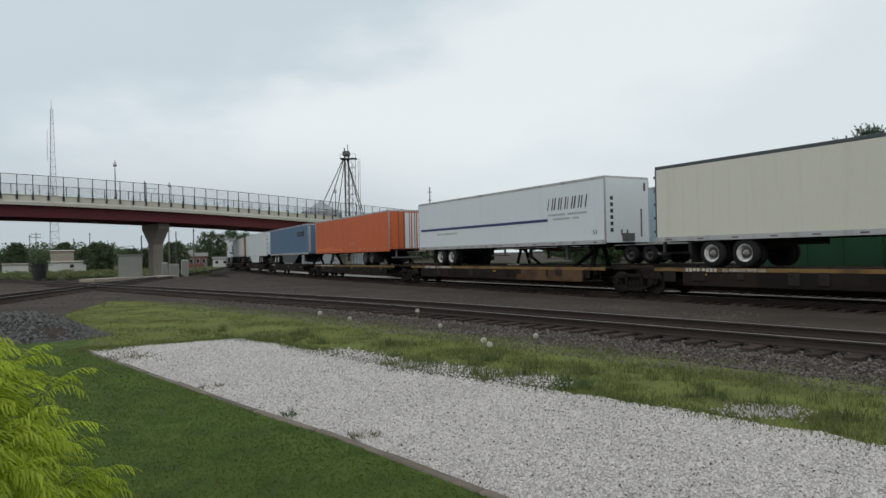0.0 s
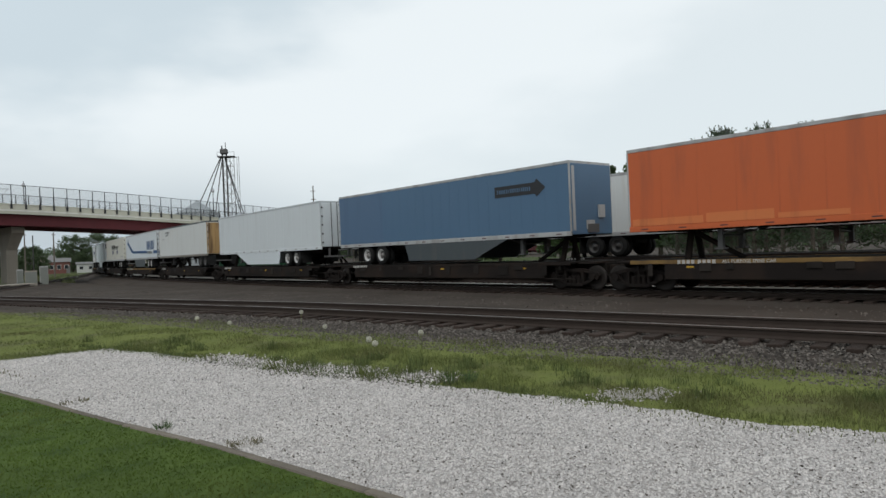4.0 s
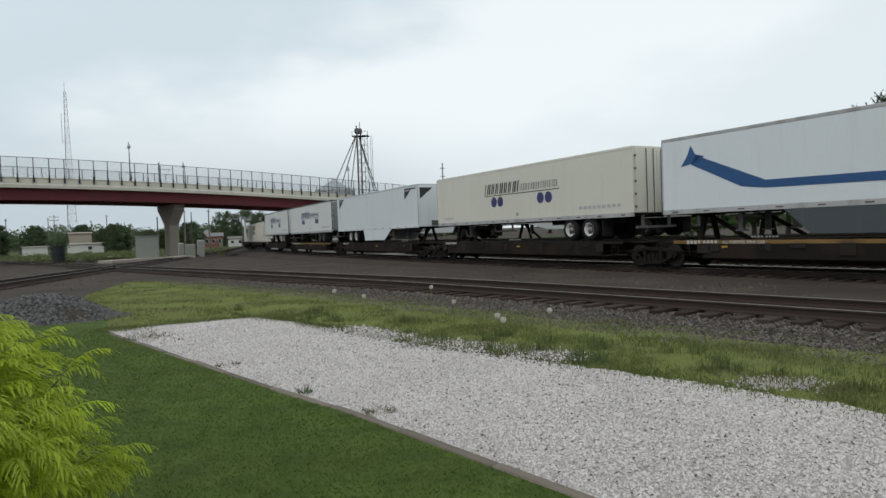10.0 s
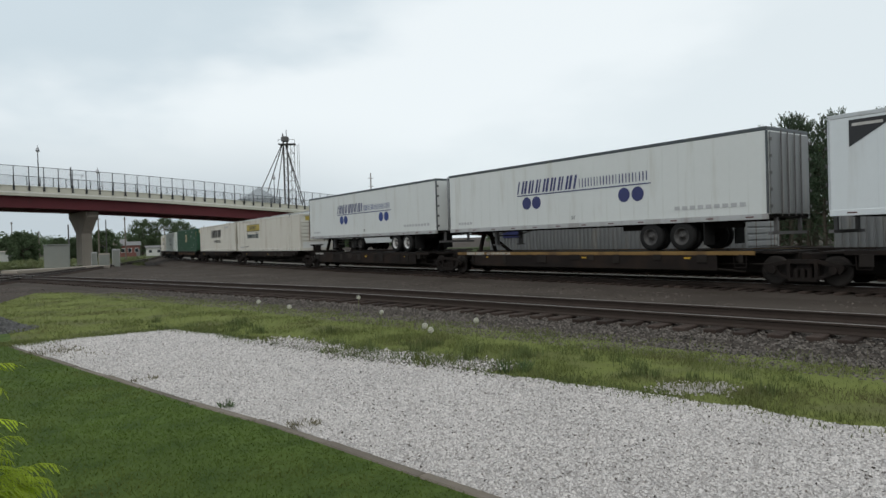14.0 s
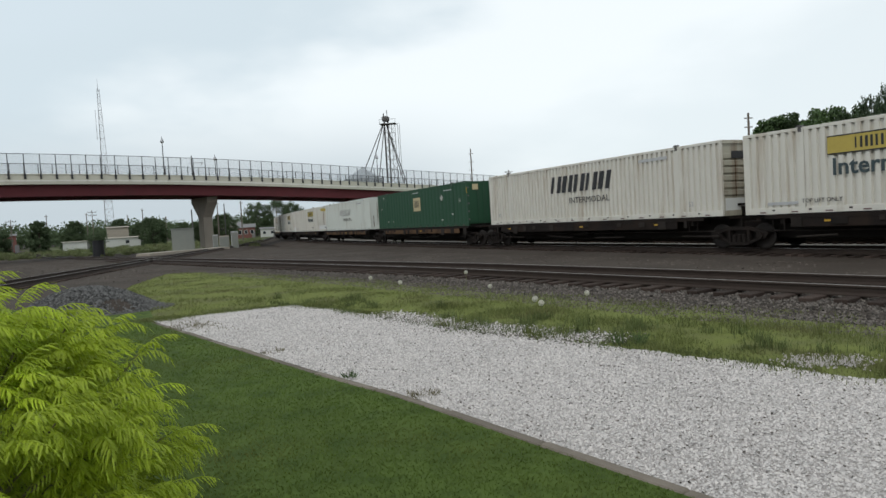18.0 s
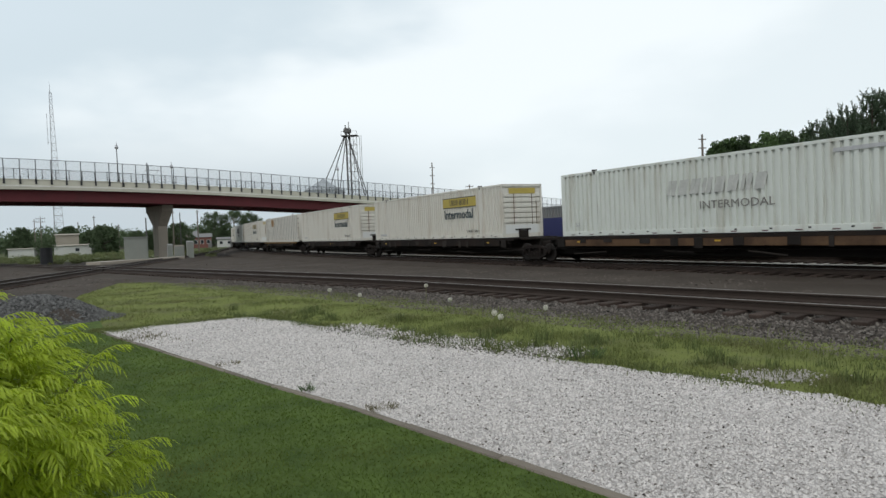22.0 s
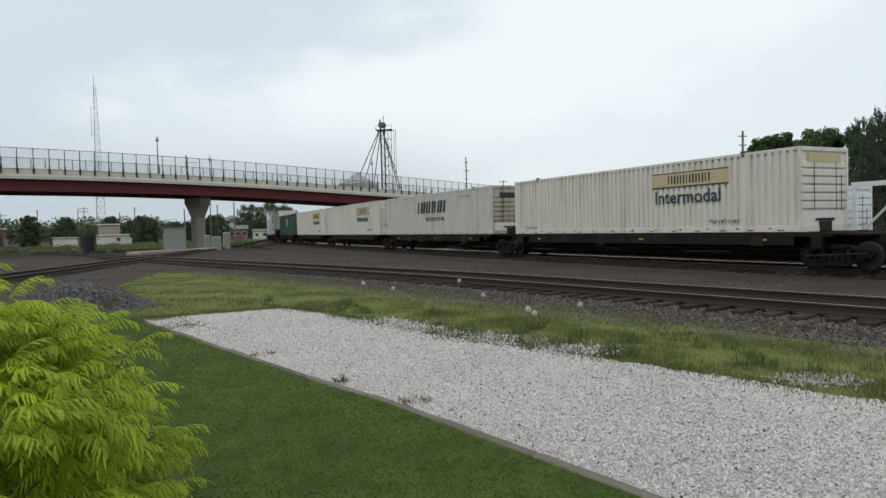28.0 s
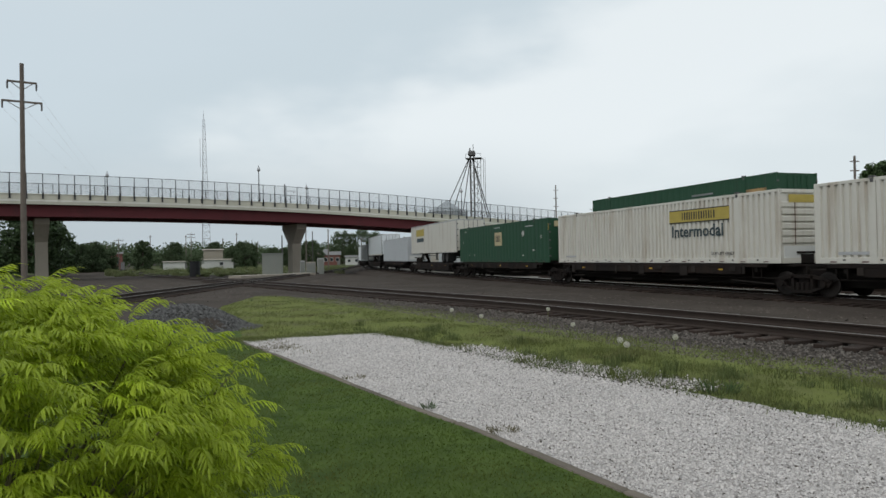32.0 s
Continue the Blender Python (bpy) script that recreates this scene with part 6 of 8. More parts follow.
def build_cover():
    rng = np.random.default_rng(3)
    # white gravel
    x, y = inside_loft(BORDER, GRAVEL_EDGE, 340000, rng)
    d = np.hypot(x, y)
    m = (x < 6.5) & (rng.random(len(x)) < np.clip((6.5 / d) ** 1.6, 0, 1))
    x, y, d = keep(m, x, y, d)
    size = np.clip(0.0055 + 0.010 * rng.random(len(x)) ** 1.7 + 0.0009 * (d - 4), 0.005, 0.03)
    stone_field("white_gravel", x, y, GZ(x, y) + 0.006, size, M["white_stone"], rng, "loose crushed white stones of the gravel bed", "gravel")
    # stones strayed into the grass
    u = 0.04 + 0.60 * rng.random(4200)
    x = np.interp(u, [0, 0.35, 0.7, 1.0], [-2.6, -0.3, 1.6, 3.4]) + rng.normal(0, 0.20, 4200)
    y = np.interp(u, [0, 0.35, 0.7, 1.0], [12.5, 10.1, 8.7, 6.9]) + rng.normal(0.0, 0.19, 4200)
    stone_field("strayed_gravel", x, y, GZ(x, y) + 0.016, 0.010 + 0.012 * rng.random(len(x)), M["white_stone"], rng, "pale stones strayed into the grass edge", "gravel")
    x, y = rng.normal(3.28, 0.22, 700), rng.normal(7.25, 0.15, 700)
    stone_field("gravel_patch", x, y, GZ(x, y) + 0.015, 0.008 + 0.014 * rng.random(700), M["white_gravel"], rng, "small patch of pale stones in the rough grass", "gravel")
    # ballast stones on the near track's shoulders
    n = 120000
    s = rng.uniform(-12, 30, n)
    o = rng.uniform(-3.7, 2.6, n)
    far = np.clip(1.25 - (s + 12) / 46, 0.25, 1)
    m = (rng.random(n) < far) & ((np.abs(o) > 1.28) | (rng.random(n) < 0.5))
    s, o = keep(m, s, o)
    x, y = NX * (Q0 + o) + DX * s, NY * (Q0 + o) + DY * s
    h = np.interp(np.abs(o), [0, 1.3, 1.7, 3.1], [-0.235, -0.24, -0.275, -0.50])
    z = np.maximum(0.25 + np.array([fall(a, b) for a, b in zip(x, y)]) + h, GZ(x, y) - 0.012)
    size = 0.014 + 0.020 * rng.random(len(x))
    stone_field("ballast_stones", x, y, z + 0.012, size, M["ballast_stone"], rng, "loose grey ballast stones beside the nearest track", "ballast")
    # lawn
    n = 205000
    r, a = 0.8 + 13.8 * rng.random(n), np.radians(rng.uniform(-52, 26, n) + rng.normal(0, 5, n))
    x, y = r * np.sin(a), r * np.cos(a)
    bx = np.array(BORDER)
    edge = np.interp(-y, -bx[:, 1], bx[:, 0])
    m = (x < edge - 0.150) & (y < 13.3) & (rng.random(n) < (r - 0.8) / 2.6)
    x, y, r = keep(m, x, y, r)
    # thinner cover on the rest of the lawn, behind and beside the viewer
    w = 80000
    x2, y2 = rng.uniform(-14, 8, w), rng.uniform(-13, 13, w)
    edge = np.interp(-y2, -bx[:, 1], bx[:, 0])
    away = (np.degrees(np.arctan2(x2, y2)) < -52) | (np.degrees(np.arctan2(x2, y2)) > 26) | (np.hypot(x2, y2) < 2.6)
    inside = (x2 < edge - 0.2) & (x2 + y2 > -16) & away & (x2 - 0.2 * y2 > -15)
    x2, y2 = keep(inside, x2, y2)
    x, y = np.concatenate([x, x2]), np.concatenate([y, y2])
    r = np.hypot(x, y)
    blade_field("mown_grass", x, y, GZ(x, y) + 0.008, 0.012 + 0.014 * rng.random(len(x)), 0.0045 + 0.0008 * r, M["blade"], rng, "short mown grass blades of the lawn", "grass", 1.7)
    # rough grass strip
    top, low = STRIP_TOP, STRIP_LOW
    x, y = inside_loft(low, top, 260000, rng)
    d = np.hypot(x, y)
    band = np.clip((NX * x + NY * y - 8.0) / 1.9, 0, 1)
    clump = np.array([noise.noise(Vector((a * 0.9, b * 0.9, 3.0))) + 0.5 * noise.noise(Vector((a * 3.0, b * 3.0, 7.0))) for a, b in zip(x, y)])
    m = (x < 8) & (rng.random(len(x)) < np.clip(0.5 + 0.9 * clump, 0.2, 1) * np.clip((11 / d) ** 1.0, 0.25, 1) * np.clip(1.15 - 1.0 * band, 0.12, 1))
    # hardly any grass grows in the stony margin
    margin = np.abs(y - np.interp(x, [-2.6, -0.3, 1.6, 3.4], [12.5, 10.1, 8.7, 6.9]) + 0.08)
    m &= (x < -2.2) | (x > 1.3) | (margin > 0.36 + 0.3 * clump) | (rng.random(len(x)) < 0.10)
    x, y, d, clump = keep(m, x, y, d, clump)
    h = np.clip(12 / d, 0.5, 1) * (0.018 + 0.058 * rng.random(len(x)) ** 2) * np.clip(1 + 1.1 * clump, 0.4, 2.0)
    blade_field("rough_grass", x, y, GZ(x, y), h, 0.0055 + 0.0005 * d, M["wild"], rng, "uneven rough grass between gravel and track", "grass", 0.8)
    # green tufts that stand above the rest, two of them by the seed heads
    tx = np.concatenate([rng.uniform(-5.5, 5.5, 46), [0.30, 0.98, 1.45, 2.95]])
    ty = np.concatenate([np.interp(tx[:46], [-5.5, -3.6, -0.66, 2.06, 5.5], [14.6, 14.0, 10.7, 8.6, 5.2]) + rng.uniform(-0.15, 1.5, 46), [9.55, 9.45, 9.0, 8.0]])
    tall = np.concatenate([rng.uniform(0.08, 0.22, 46), [0.30, 0.36, 0.26, 0.24]])
    k = 55
    x = np.repeat(tx, k) + rng.normal(0, 0.07, len(tx) * k)
    y = np.repeat(ty, k) + rng.normal(0, 0.07, len(tx) * k)
    h = np.repeat(tall, k) * rng.uniform(0.45, 1.1, len(tx) * k)
    blade_field("grass_tufts", x, y, GZ(x, y), h, np.full(len(x), 0.009), M["dark_weed"], rng, "green grass tufts standing above the rough strip", "grass", 0.55)
    # thin grass that straggles out of the strip on to the dirt and the ballast
    g = np.array(STRIP_TOP + [(-13.2, 22.6), (-12.3, 20.5), (-11.3, 18.6), (-10.0, 16.9), (-8.5, 15.2)])
    k = 300
    j = rng.integers(0, len(g) - 1, k)
    u = rng.random(k)
    cx, cy = g[j, 0] + (g[np.minimum(j + 1, len(g) - 1), 0] - g[j, 0]) * u, g[j, 1] + (g[np.minimum(j + 1, len(g) - 1), 1] - g[j, 1]) * u
    cx, cy = cx + rng.normal(0.1, 0.45, k), cy + rng.normal(0.1, 0.45, k)
    x, y = np.repeat(cx, 40) + rng.normal(0, 0.16, 40 * k), np.repeat(cy, 40) + rng.normal(0, 0.16, 40 * k)
    x, y = keep((x < 8) & (NX * x + NY * y < 11.0), x, y)
    blade_field("straggling_grass", x, y, GZ(x, y), 0.015 + 0.045 * rng.random(len(x)), np.full(len(x), 0.012), M["wild"], rng, "thin grass straggling on to dirt and ballast", "grass", 1.0)
    # sparse seedlings and dead stalks in the gravel's far corner
    x, y = rng.normal(-5.6, 0.75, 700), rng.normal(12.1, 0.5, 700)
    e = np.interp(-y, -bx[:, 1], bx[:, 0])
    x, y = keep((x > e + 0.02) & (x < e + 1.0), x, y)
    blade_field("corner_weeds", x, y, GZ(x, y), 0.015 + 0.05 * rng.random(len(x)), np.full(len(x), 0.016), M["dry"], rng, "dry sparse weeds in the gravel's far corner", "weeds", 0.9)
    # turf creeping in over the corner itself and along the far end
    x, y = rng.normal(-6.95, 0.26, 2600), rng.normal(12.95, 0.22, 2600)
    u = rng.random(1500)
    x, y = np.concatenate([x, -7.05 + 2.3 * u + rng.normal(0, 0.09, 1500)]), np.concatenate([y, 12.85 + 1.42 * u + rng.normal(0, 0.09, 1500)])
    blade_field("corner_grass", x, y, GZ(x, y), 0.02 + 0.04 * rng.random(len(x)), np.full(len(x), 0.013), M["wild"], rng, "grass creeping over the gravel's far corner", "grass", 0.9)
    # grass creeping over the gravel's upper border
    g = np.array(GRAVEL_EDGE)
    j = rng.integers(2, len(g) - 12, 5200)
    o = rng.normal(0.0, 0.10, 5200) - 0.03
    x, y = g[j, 0] + 0.665 * o + rng.normal(0, 0.12, 5200), g[j, 1] + 0.747 * o + rng.normal(0, 0.12, 5200)
    x, y = keep((x < -2.6) | (x > 2.2) | (rng.random(5200) < 0.12), x, y)
    blade_field("border_grass", x, y, GZ(x, y), 0.02 + 0.04 * rng.random(len(x)), np.full(len(x), 0.010), M["wild"], rng, "short grass creeping over the gravel border", "grass", 0.9)
    # taller stalks
    x, y = inside_loft(low, top, 1800, rng)
    clump = np.array([noise.noise(Vector((a * 0.8, b * 0.8, 13.0))) for a, b in zip(x, y)])
    m = (clump > 0.06) & (x < 7)
    x, y = keep(m, x, y)
    blade_field("tall_stalks", x, y, GZ(x, y), 0.12 + 0.18 * rng.random(len(x)), np.full(len(x), 0.007), M["wild"], rng, "taller seeding grass stalks in the rough strip", "grass", 0.4)
    # dark specks among the white stones, and a dirty stony margin under the grass edge
    x, y = inside_loft(BORDER, GRAVEL_EDGE, 3800, rng)
    m = x < 6.5
    x, y = keep(m, x, y)
    stone_field("dark_specks", x, y, GZ(x, y) + 0.011, 0.006 + 0.008 * rng.random(len(x)), M["pebble"], rng, "scattered dark stones among the white gravel", "gravel")
    u = 0.06 + 0.60 * rng.random(3600)
    x = np.interp(u, [0, 0.35, 0.7, 1.0], [-2.6, -0.3, 1.6, 3.4]) + rng.normal(0, 0.2, 3600)
    y = np.interp(u, [0, 0.35, 0.7, 1.0], [12.5, 10.1, 8.7, 6.9]) + rng.normal(-0.02, 0.2, 3600)
    stone_field("dirty_margin", x, y, GZ(x, y) + 0.012, 0.010 + 0.014 * rng.random(len(x)), M["ballast_stone"], rng, "dirty stones along the grass edge", "gravel")
    tuft = rng.random(75)
    x = np.repeat(np.interp(tuft, [0, 0.5, 1.0], [-0.9, 0.2, 1.7]) + rng.normal(0, 0.15, 75), 14) + rng.normal(0, 0.05, 1050)
    y = np.repeat(np.interp(tuft, [0, 0.5, 1.0], [10.5, 9.7, 8.6]) + rng.normal(0.05, 0.2, 75), 14) + rng.normal(0, 0.05, 1050)
    blade_field("margin_weeds", x, y, GZ(x, y), 0.03 + 0.11 * rng.random(1050) ** 1.5, np.full(1050, 0.009), M["dark_weed"], rng, "thin dark weeds in the stony margin", "weeds", 0.7)
    # dark broad weeds in patches
    x, y = inside_loft(low, top, 60000, rng)
    clump = np.array([noise.noise(Vector((a * 1.3, b * 1.3, 23.0))) + 0.4 * noise.noise(Vector((a * 4.0, b * 4.0, 5.0))) for a, b in zip(x, y)])
    m = (clump > 0.58) & (x < 8) & (rng.random(len(x)) < 0.3)
    x, y, clump = keep(m, x, y, clump)
    blade_field("dark_weeds", x, y, GZ(x, y), (0.04 + 0.10 * rng.random(len(x))) * (0.6 + clump), np.full(len(x), 0.014), M["dark_weed"], rng, "dark broad-leaved weeds in the rough grass", "weeds", 0.9)
    # stones and pebbles on the dirt between the tracks
    n = 60000
    s = rng.uniform(-14, 75, n)
    o = rng.uniform(-16, 12.5, n)
    x, y = NX * (Q0 + o) + DX * s, NY * (Q0 + o) + DY * s
    clump = np.array([noise.noise(Vector((a * 0.35, b * 0.35, 9.0))) for a, b in zip(x, y)])
    m = ((o > 2.7) | ((s > 24 + 0.8 * np.abs(o)) & (o < -2.9))) & (rng.random(n) < 0.45 + 1.1 * clump)
    x, y = keep(m, x, y)
    stone_field("dirt_pebbles", x, y, GZ(x, y) - 0.008, 0.015 + 0.03 * rng.random(len(x)) ** 2, M["pebble"], rng, "scattered pebbles on the dirt between the tracks", "pebbles")
    # weedy tufts along the gravel's upper edge
    us = rng.random(330)
    g = np.array(GRAVEL_TOP[1:9])
    dd = np.linspace(0, 1, len(g))
    cx, cy = np.interp(us, dd, g[:, 0]), np.interp(us, dd, g[:, 1])
    k = 9
    x = np.repeat(cx, k) + rng.normal(0, 0.07, 330 * k)
    y = np.repeat(cy, k) + rng.normal(0.05, 0.14, 330 * k)
    blade_field("edge_weeds", x, y, GZ(x, y), 0.02 + 0.05 * rng.random(len(x)), np.full(len(x), 0.010), M["dark_weed"], rng, "dark weedy tufts along the gravel edge", "weeds", 0.9)


def build_edging():
    p = np.array(BORDER)
    d = np.concatenate([[0], np.cumsum(np.hypot(*np.diff(p, axis=0).T))])
    rnd = random.Random(4)
    root = tagged(new("lawn_edging"), "weathered low edging boards between lawn and white gravel", "edging", kind="structure")
    me = link_mesh("edging_board", boxes((-0.597, 0.597, -0.050, 0.050, -0.08, 0.016), bevel=0.014), M["edging"])
    for s in np.arange(0.6, d[-1] - 3.0, 1.2):
        x, y = np.interp(s, d, p[:, 0]), np.interp(s, d, p[:, 1])
        x1, y1 = np.interp(s + 0.5, d, p[:, 0]), np.interp(s + 0.5, d, p[:, 1])
        x0, y0 = np.interp(s - 0.5, d, p[:, 0]), np.interp(s - 0.5, d, p[:, 1])
        part("edging_board", me, None, root, m=pose(x - 0.042, y - 0.037, ground_z(x, y) + rnd.uniform(-0.012, 0.010), rnd.uniform(-3, 3), rnd.uniform(-0.8, 0.8),
                                                    math.degrees(math.atan2(y1 - y0, x1 - x0)) + rnd.uniform(-1.2, 1.2)))


def build_pile():
    rng = np.random.default_rng(8)
    root = tagged(new("stone_pile"), "low heap of blue-grey crushed stone at the lawn's end", "stone pile")
    cx, cy = -9.85, 15.0
    bm = bmesh.new()
    n, rings = 28, []
    prof = [(1.0, -0.06), (0.86, 0.06), (0.66, 0.25), (0.45, 0.43), (0.22, 0.55), (0.02, 0.59)]
    for r, z in prof:
        ring = []
        for k in range(n):
            a = 2 * math.pi * k / n
            w = 1 + 0.16 * noise.noise(Vector((math.cos(a) * 1.5, math.sin(a) * 1.5, r * 2)))
            ring.append(bm.verts.new((r * 1.85 * w * math.cos(a), r * 1.15 * w * math.sin(a), z)))
        rings.append(ring)
    for a, b in zip(rings, rings[1:]):
        for k in range(n):
            bm.faces.new((a[k], a[(k + 1) % n], b[(k + 1) % n], b[k]))
    bm.faces.new(rings[-1])
    part("mound", bm, M["ballast"], root, smooth=True, m=pose(cx, cy, ground_z(cx, cy), 0, 0, 8))
    m = 19000
    r, a = np.sqrt(rng.random(m)) * 1.05, rng.random(m) * 6.283
    lx, ly = r * 1.85 * np.cos(a), r * 1.15 * np.sin(a)
    lz = np.interp(r, [0, 0.22, 0.45, 0.66, 0.86, 1.0, 1.06], [0.59, 0.55, 0.43, 0.25, 0.06, -0.02, 0.0])
    c, s = math.cos(radians(8)), math.sin(radians(8))
    st = stone_field("loose_stone", cx + lx * c - ly * s, cy + lx * s + ly * c, ground_z(cx, cy) + lz, 0.024 + 0.036 * rng.random(m) ** 2, M["blue_stone"], rng, "loose blue-grey stones", "")
    st.parent = root


# ---- small plants ----
def build_weeds():
    rnd = random.Random(6)
    # seed heads on stems
    stem = link_mesh("stem", rods(((0, 0, 0), (0.02, 0, 0.2), 0.004), ((0.02, 0, 0.2), (0.03, 0.01, 0.40), 0.004), n=5), M["wild"])
    bm = bmesh.new()
    for k in range(90):
        z = 1 - 2 * (k + 0.5) / 90
        a = k * 2.39996
        q = math.sqrt(1 - z * z)
        v = Vector((q * math.cos(a), q * math.sin(a), z))
        t = v.orthogonal().normalized()
        b = v.cross(t)
        tip = [v * 0.042 + (t * math.cos(w) + b * math.sin(w)) * 0.010 for w in (0, 2.1, 4.2)]
        bm.faces.new([bm.verts.new(p) for p in tip])
        rod(bm, v * 0.005, v * 0.042, 0.001, n=3)
    fluff = link_mesh("seed_head", bm, M["fluff"])
    for x, y in ((-3.03, 14.94), (-2.18, 13.73), (-0.28, 12.42), (0.43, 10.05), (0.50, 9.62), (1.27, 10.57), (-0.9, 15.6)):
        w = tagged(new("seed_head_weed"), "pale round seed head on a thin green stem", "weed", "seed heads in the grass")
        k = rnd.uniform(1.0, 1.15)
        w.matrix_basis = pose(x - 0.03, y, ground_z(x, y) - 0.01, 0, 0, rnd.uniform(0, 60)) @ Matrix.Scale(k, 4)
        part("stem", stem, None, w)
        part("seed_head", fluff, None, w, m=pose(0.03, 0.01, 0.42))
    # weed clumps on the gravel
    for n, (x, y, r, h, k) in enumerate(((-1.82, 7.29, 0.05, 0.12, 60), (-0.89, 6.46, 0.15, 0.08, 130), (-3.3, 9.0, 0.15, 0.07, 110), (-5.9, 11.7, 0.35, 0.09, 200), (-3.0, 12.7, 0.2, 0.1, 50), (0.5, 9.3, 0.25, 0.22, 120), (1.5, 8.6, 0.2, 0.2, 90), (-0.9, 10.6, 0.25, 0.2, 110))):
        bm = bmesh.new()
        for j in range(k):
            a, q = rnd.uniform(0, 6.28), r * math.sqrt(rnd.random())
            px, py = q * math.cos(a), q * math.sin(a)
            out = Vector((math.cos(a), math.sin(a), 0)) * rnd.uniform(0.2, 0.9)
            up = (Vector((0, 0, 1)) + out).normalized() * h * rnd.uniform(0.5, 1.1)
            sd = up.cross(Vector((math.cos(a + 1), math.sin(a + 1), 0.3))).normalized() * rnd.uniform(0.002, 0.0055)
            p0 = Vector((px, py, -0.01))
            v = [bm.verts.new(p0 - sd * 0.5), bm.verts.new(p0 + sd * 0.5), bm.verts.new(p0 + up * 0.6 + sd), bm.verts.new(p0 + up), bm.verts.new(p0 + up * 0.6 - sd)]
            bm.faces.new(v)
        w = part("weed_clump", bm, M["dry" if n in (1, 2, 3) else "leaf_mid" if n % 2 == 0 else "wild"], m=pose(x, y, ground_z(x, y)))
        tagged(w, "small leafy weed clump at the edge of the gravel", "weed", "weed clumps", kind="stuff")


# ---- the sumac shrub ----
def leaf_mesh(seed, material):
    """An arching feather-shaped leaf: a midrib that rises and droops, and pairs of narrow toothed leaflets that hang from it."""
    rnd = random.Random(seed)
    bm = bmesh.new()
    L = rnd.uniform(0.17, 0.27)
    pitch0, pitch1 = radians(rnd.uniform(15, 45)), radians(rnd.uniform(-60, -20))
    bend = rnd.uniform(-0.5, 0.5)
    pairs = 12
    steps = pairs + 1
    pts = [Vector((0, 0, 0))]
    for k in range(steps):
        u = k / (steps - 1)
        p = pitch0 + (pitch1 - pitch0) * u ** 1.15
        w = bend * u
        pts.append(pts[-1] + Vector((math.cos(p) * math.cos(w), math.cos(p) * math.sin(w), math.sin(p))) * L / steps)
    for a, b in zip(pts[::3], pts[3::3]):
        rod(bm, a, b, 0.0024, 0.0018, n=3)

    def leaflet(base, d, length, width):
        s = d.cross(Vector((0, 0, 1))).normalized()
        sag = Vector((0, 0, -1)) * length
        at = lambda u: base + d * length * u + sag * 0.36 * u * u
        fold = Vector((0, 0, 1)) * width * 0.35
        rib = [bm.verts.new(at(u)) for u in (0.0, 0.30, 0.62, 1.0)]
        for sg in (-1, 1):
            a = bm.verts.new(at(0.36) + s * sg * width + fold)
            n = bm.verts.new(at(0.50) + s * sg * width * 0.45 + fold * 0.5)
            b = bm.verts.new(at(0.70) + s * sg * width * 0.75 + fold * 0.6)
            for f in ((rib[0], a, rib[1]), (rib[1], a, n), (rib[1], n, rib[2]), (rib[2], n, b), (rib[2], b, rib[3])):
                bm.faces.new(f if sg > 0 else f[::-1])
    for k in range(1, pairs + 1):
        u = k / pairs
        size = 0.056 * (0.40 + 0.68 * math.sin(math.pi * min(1, 0.12 + 0.74 * u)))
        t = (pts[k + 1] - pts[k]).normalized()
        for sgn in (-1, 1):
            d = (t * rnd.uniform(0.35, 0.9) + Vector((-math.sin(bend * u), math.cos(bend * u), 0)) * sgn * rnd.uniform(0.45, 0.9) + Vector((0, 0, -0.15 - 0.55 * rnd.random()))).normalized()
            leaflet(pts[k], d, size * rnd.uniform(0.65, 1.25), 0.0050)
    leaflet(pts[-1], (pts[-1] - pts[-2]).normalized(), 0.045, 0.005)
    return link_mesh("leaf", bm, material)


def mound_radius(z):
    """Outline of the shrub: broad steep sides and a slope up to the top."""
    return float(np.interp(z, [0.1, 0.35, 0.6, 0.85, 1.0, 1.15, 1.25, 1.4, 1.5, 1.6, 1.68], [1.12, 1.28, 1.36, 1.34, 1.29, 1.19, 1.10, 0.96, 0.82, 0.56, 0.16]))


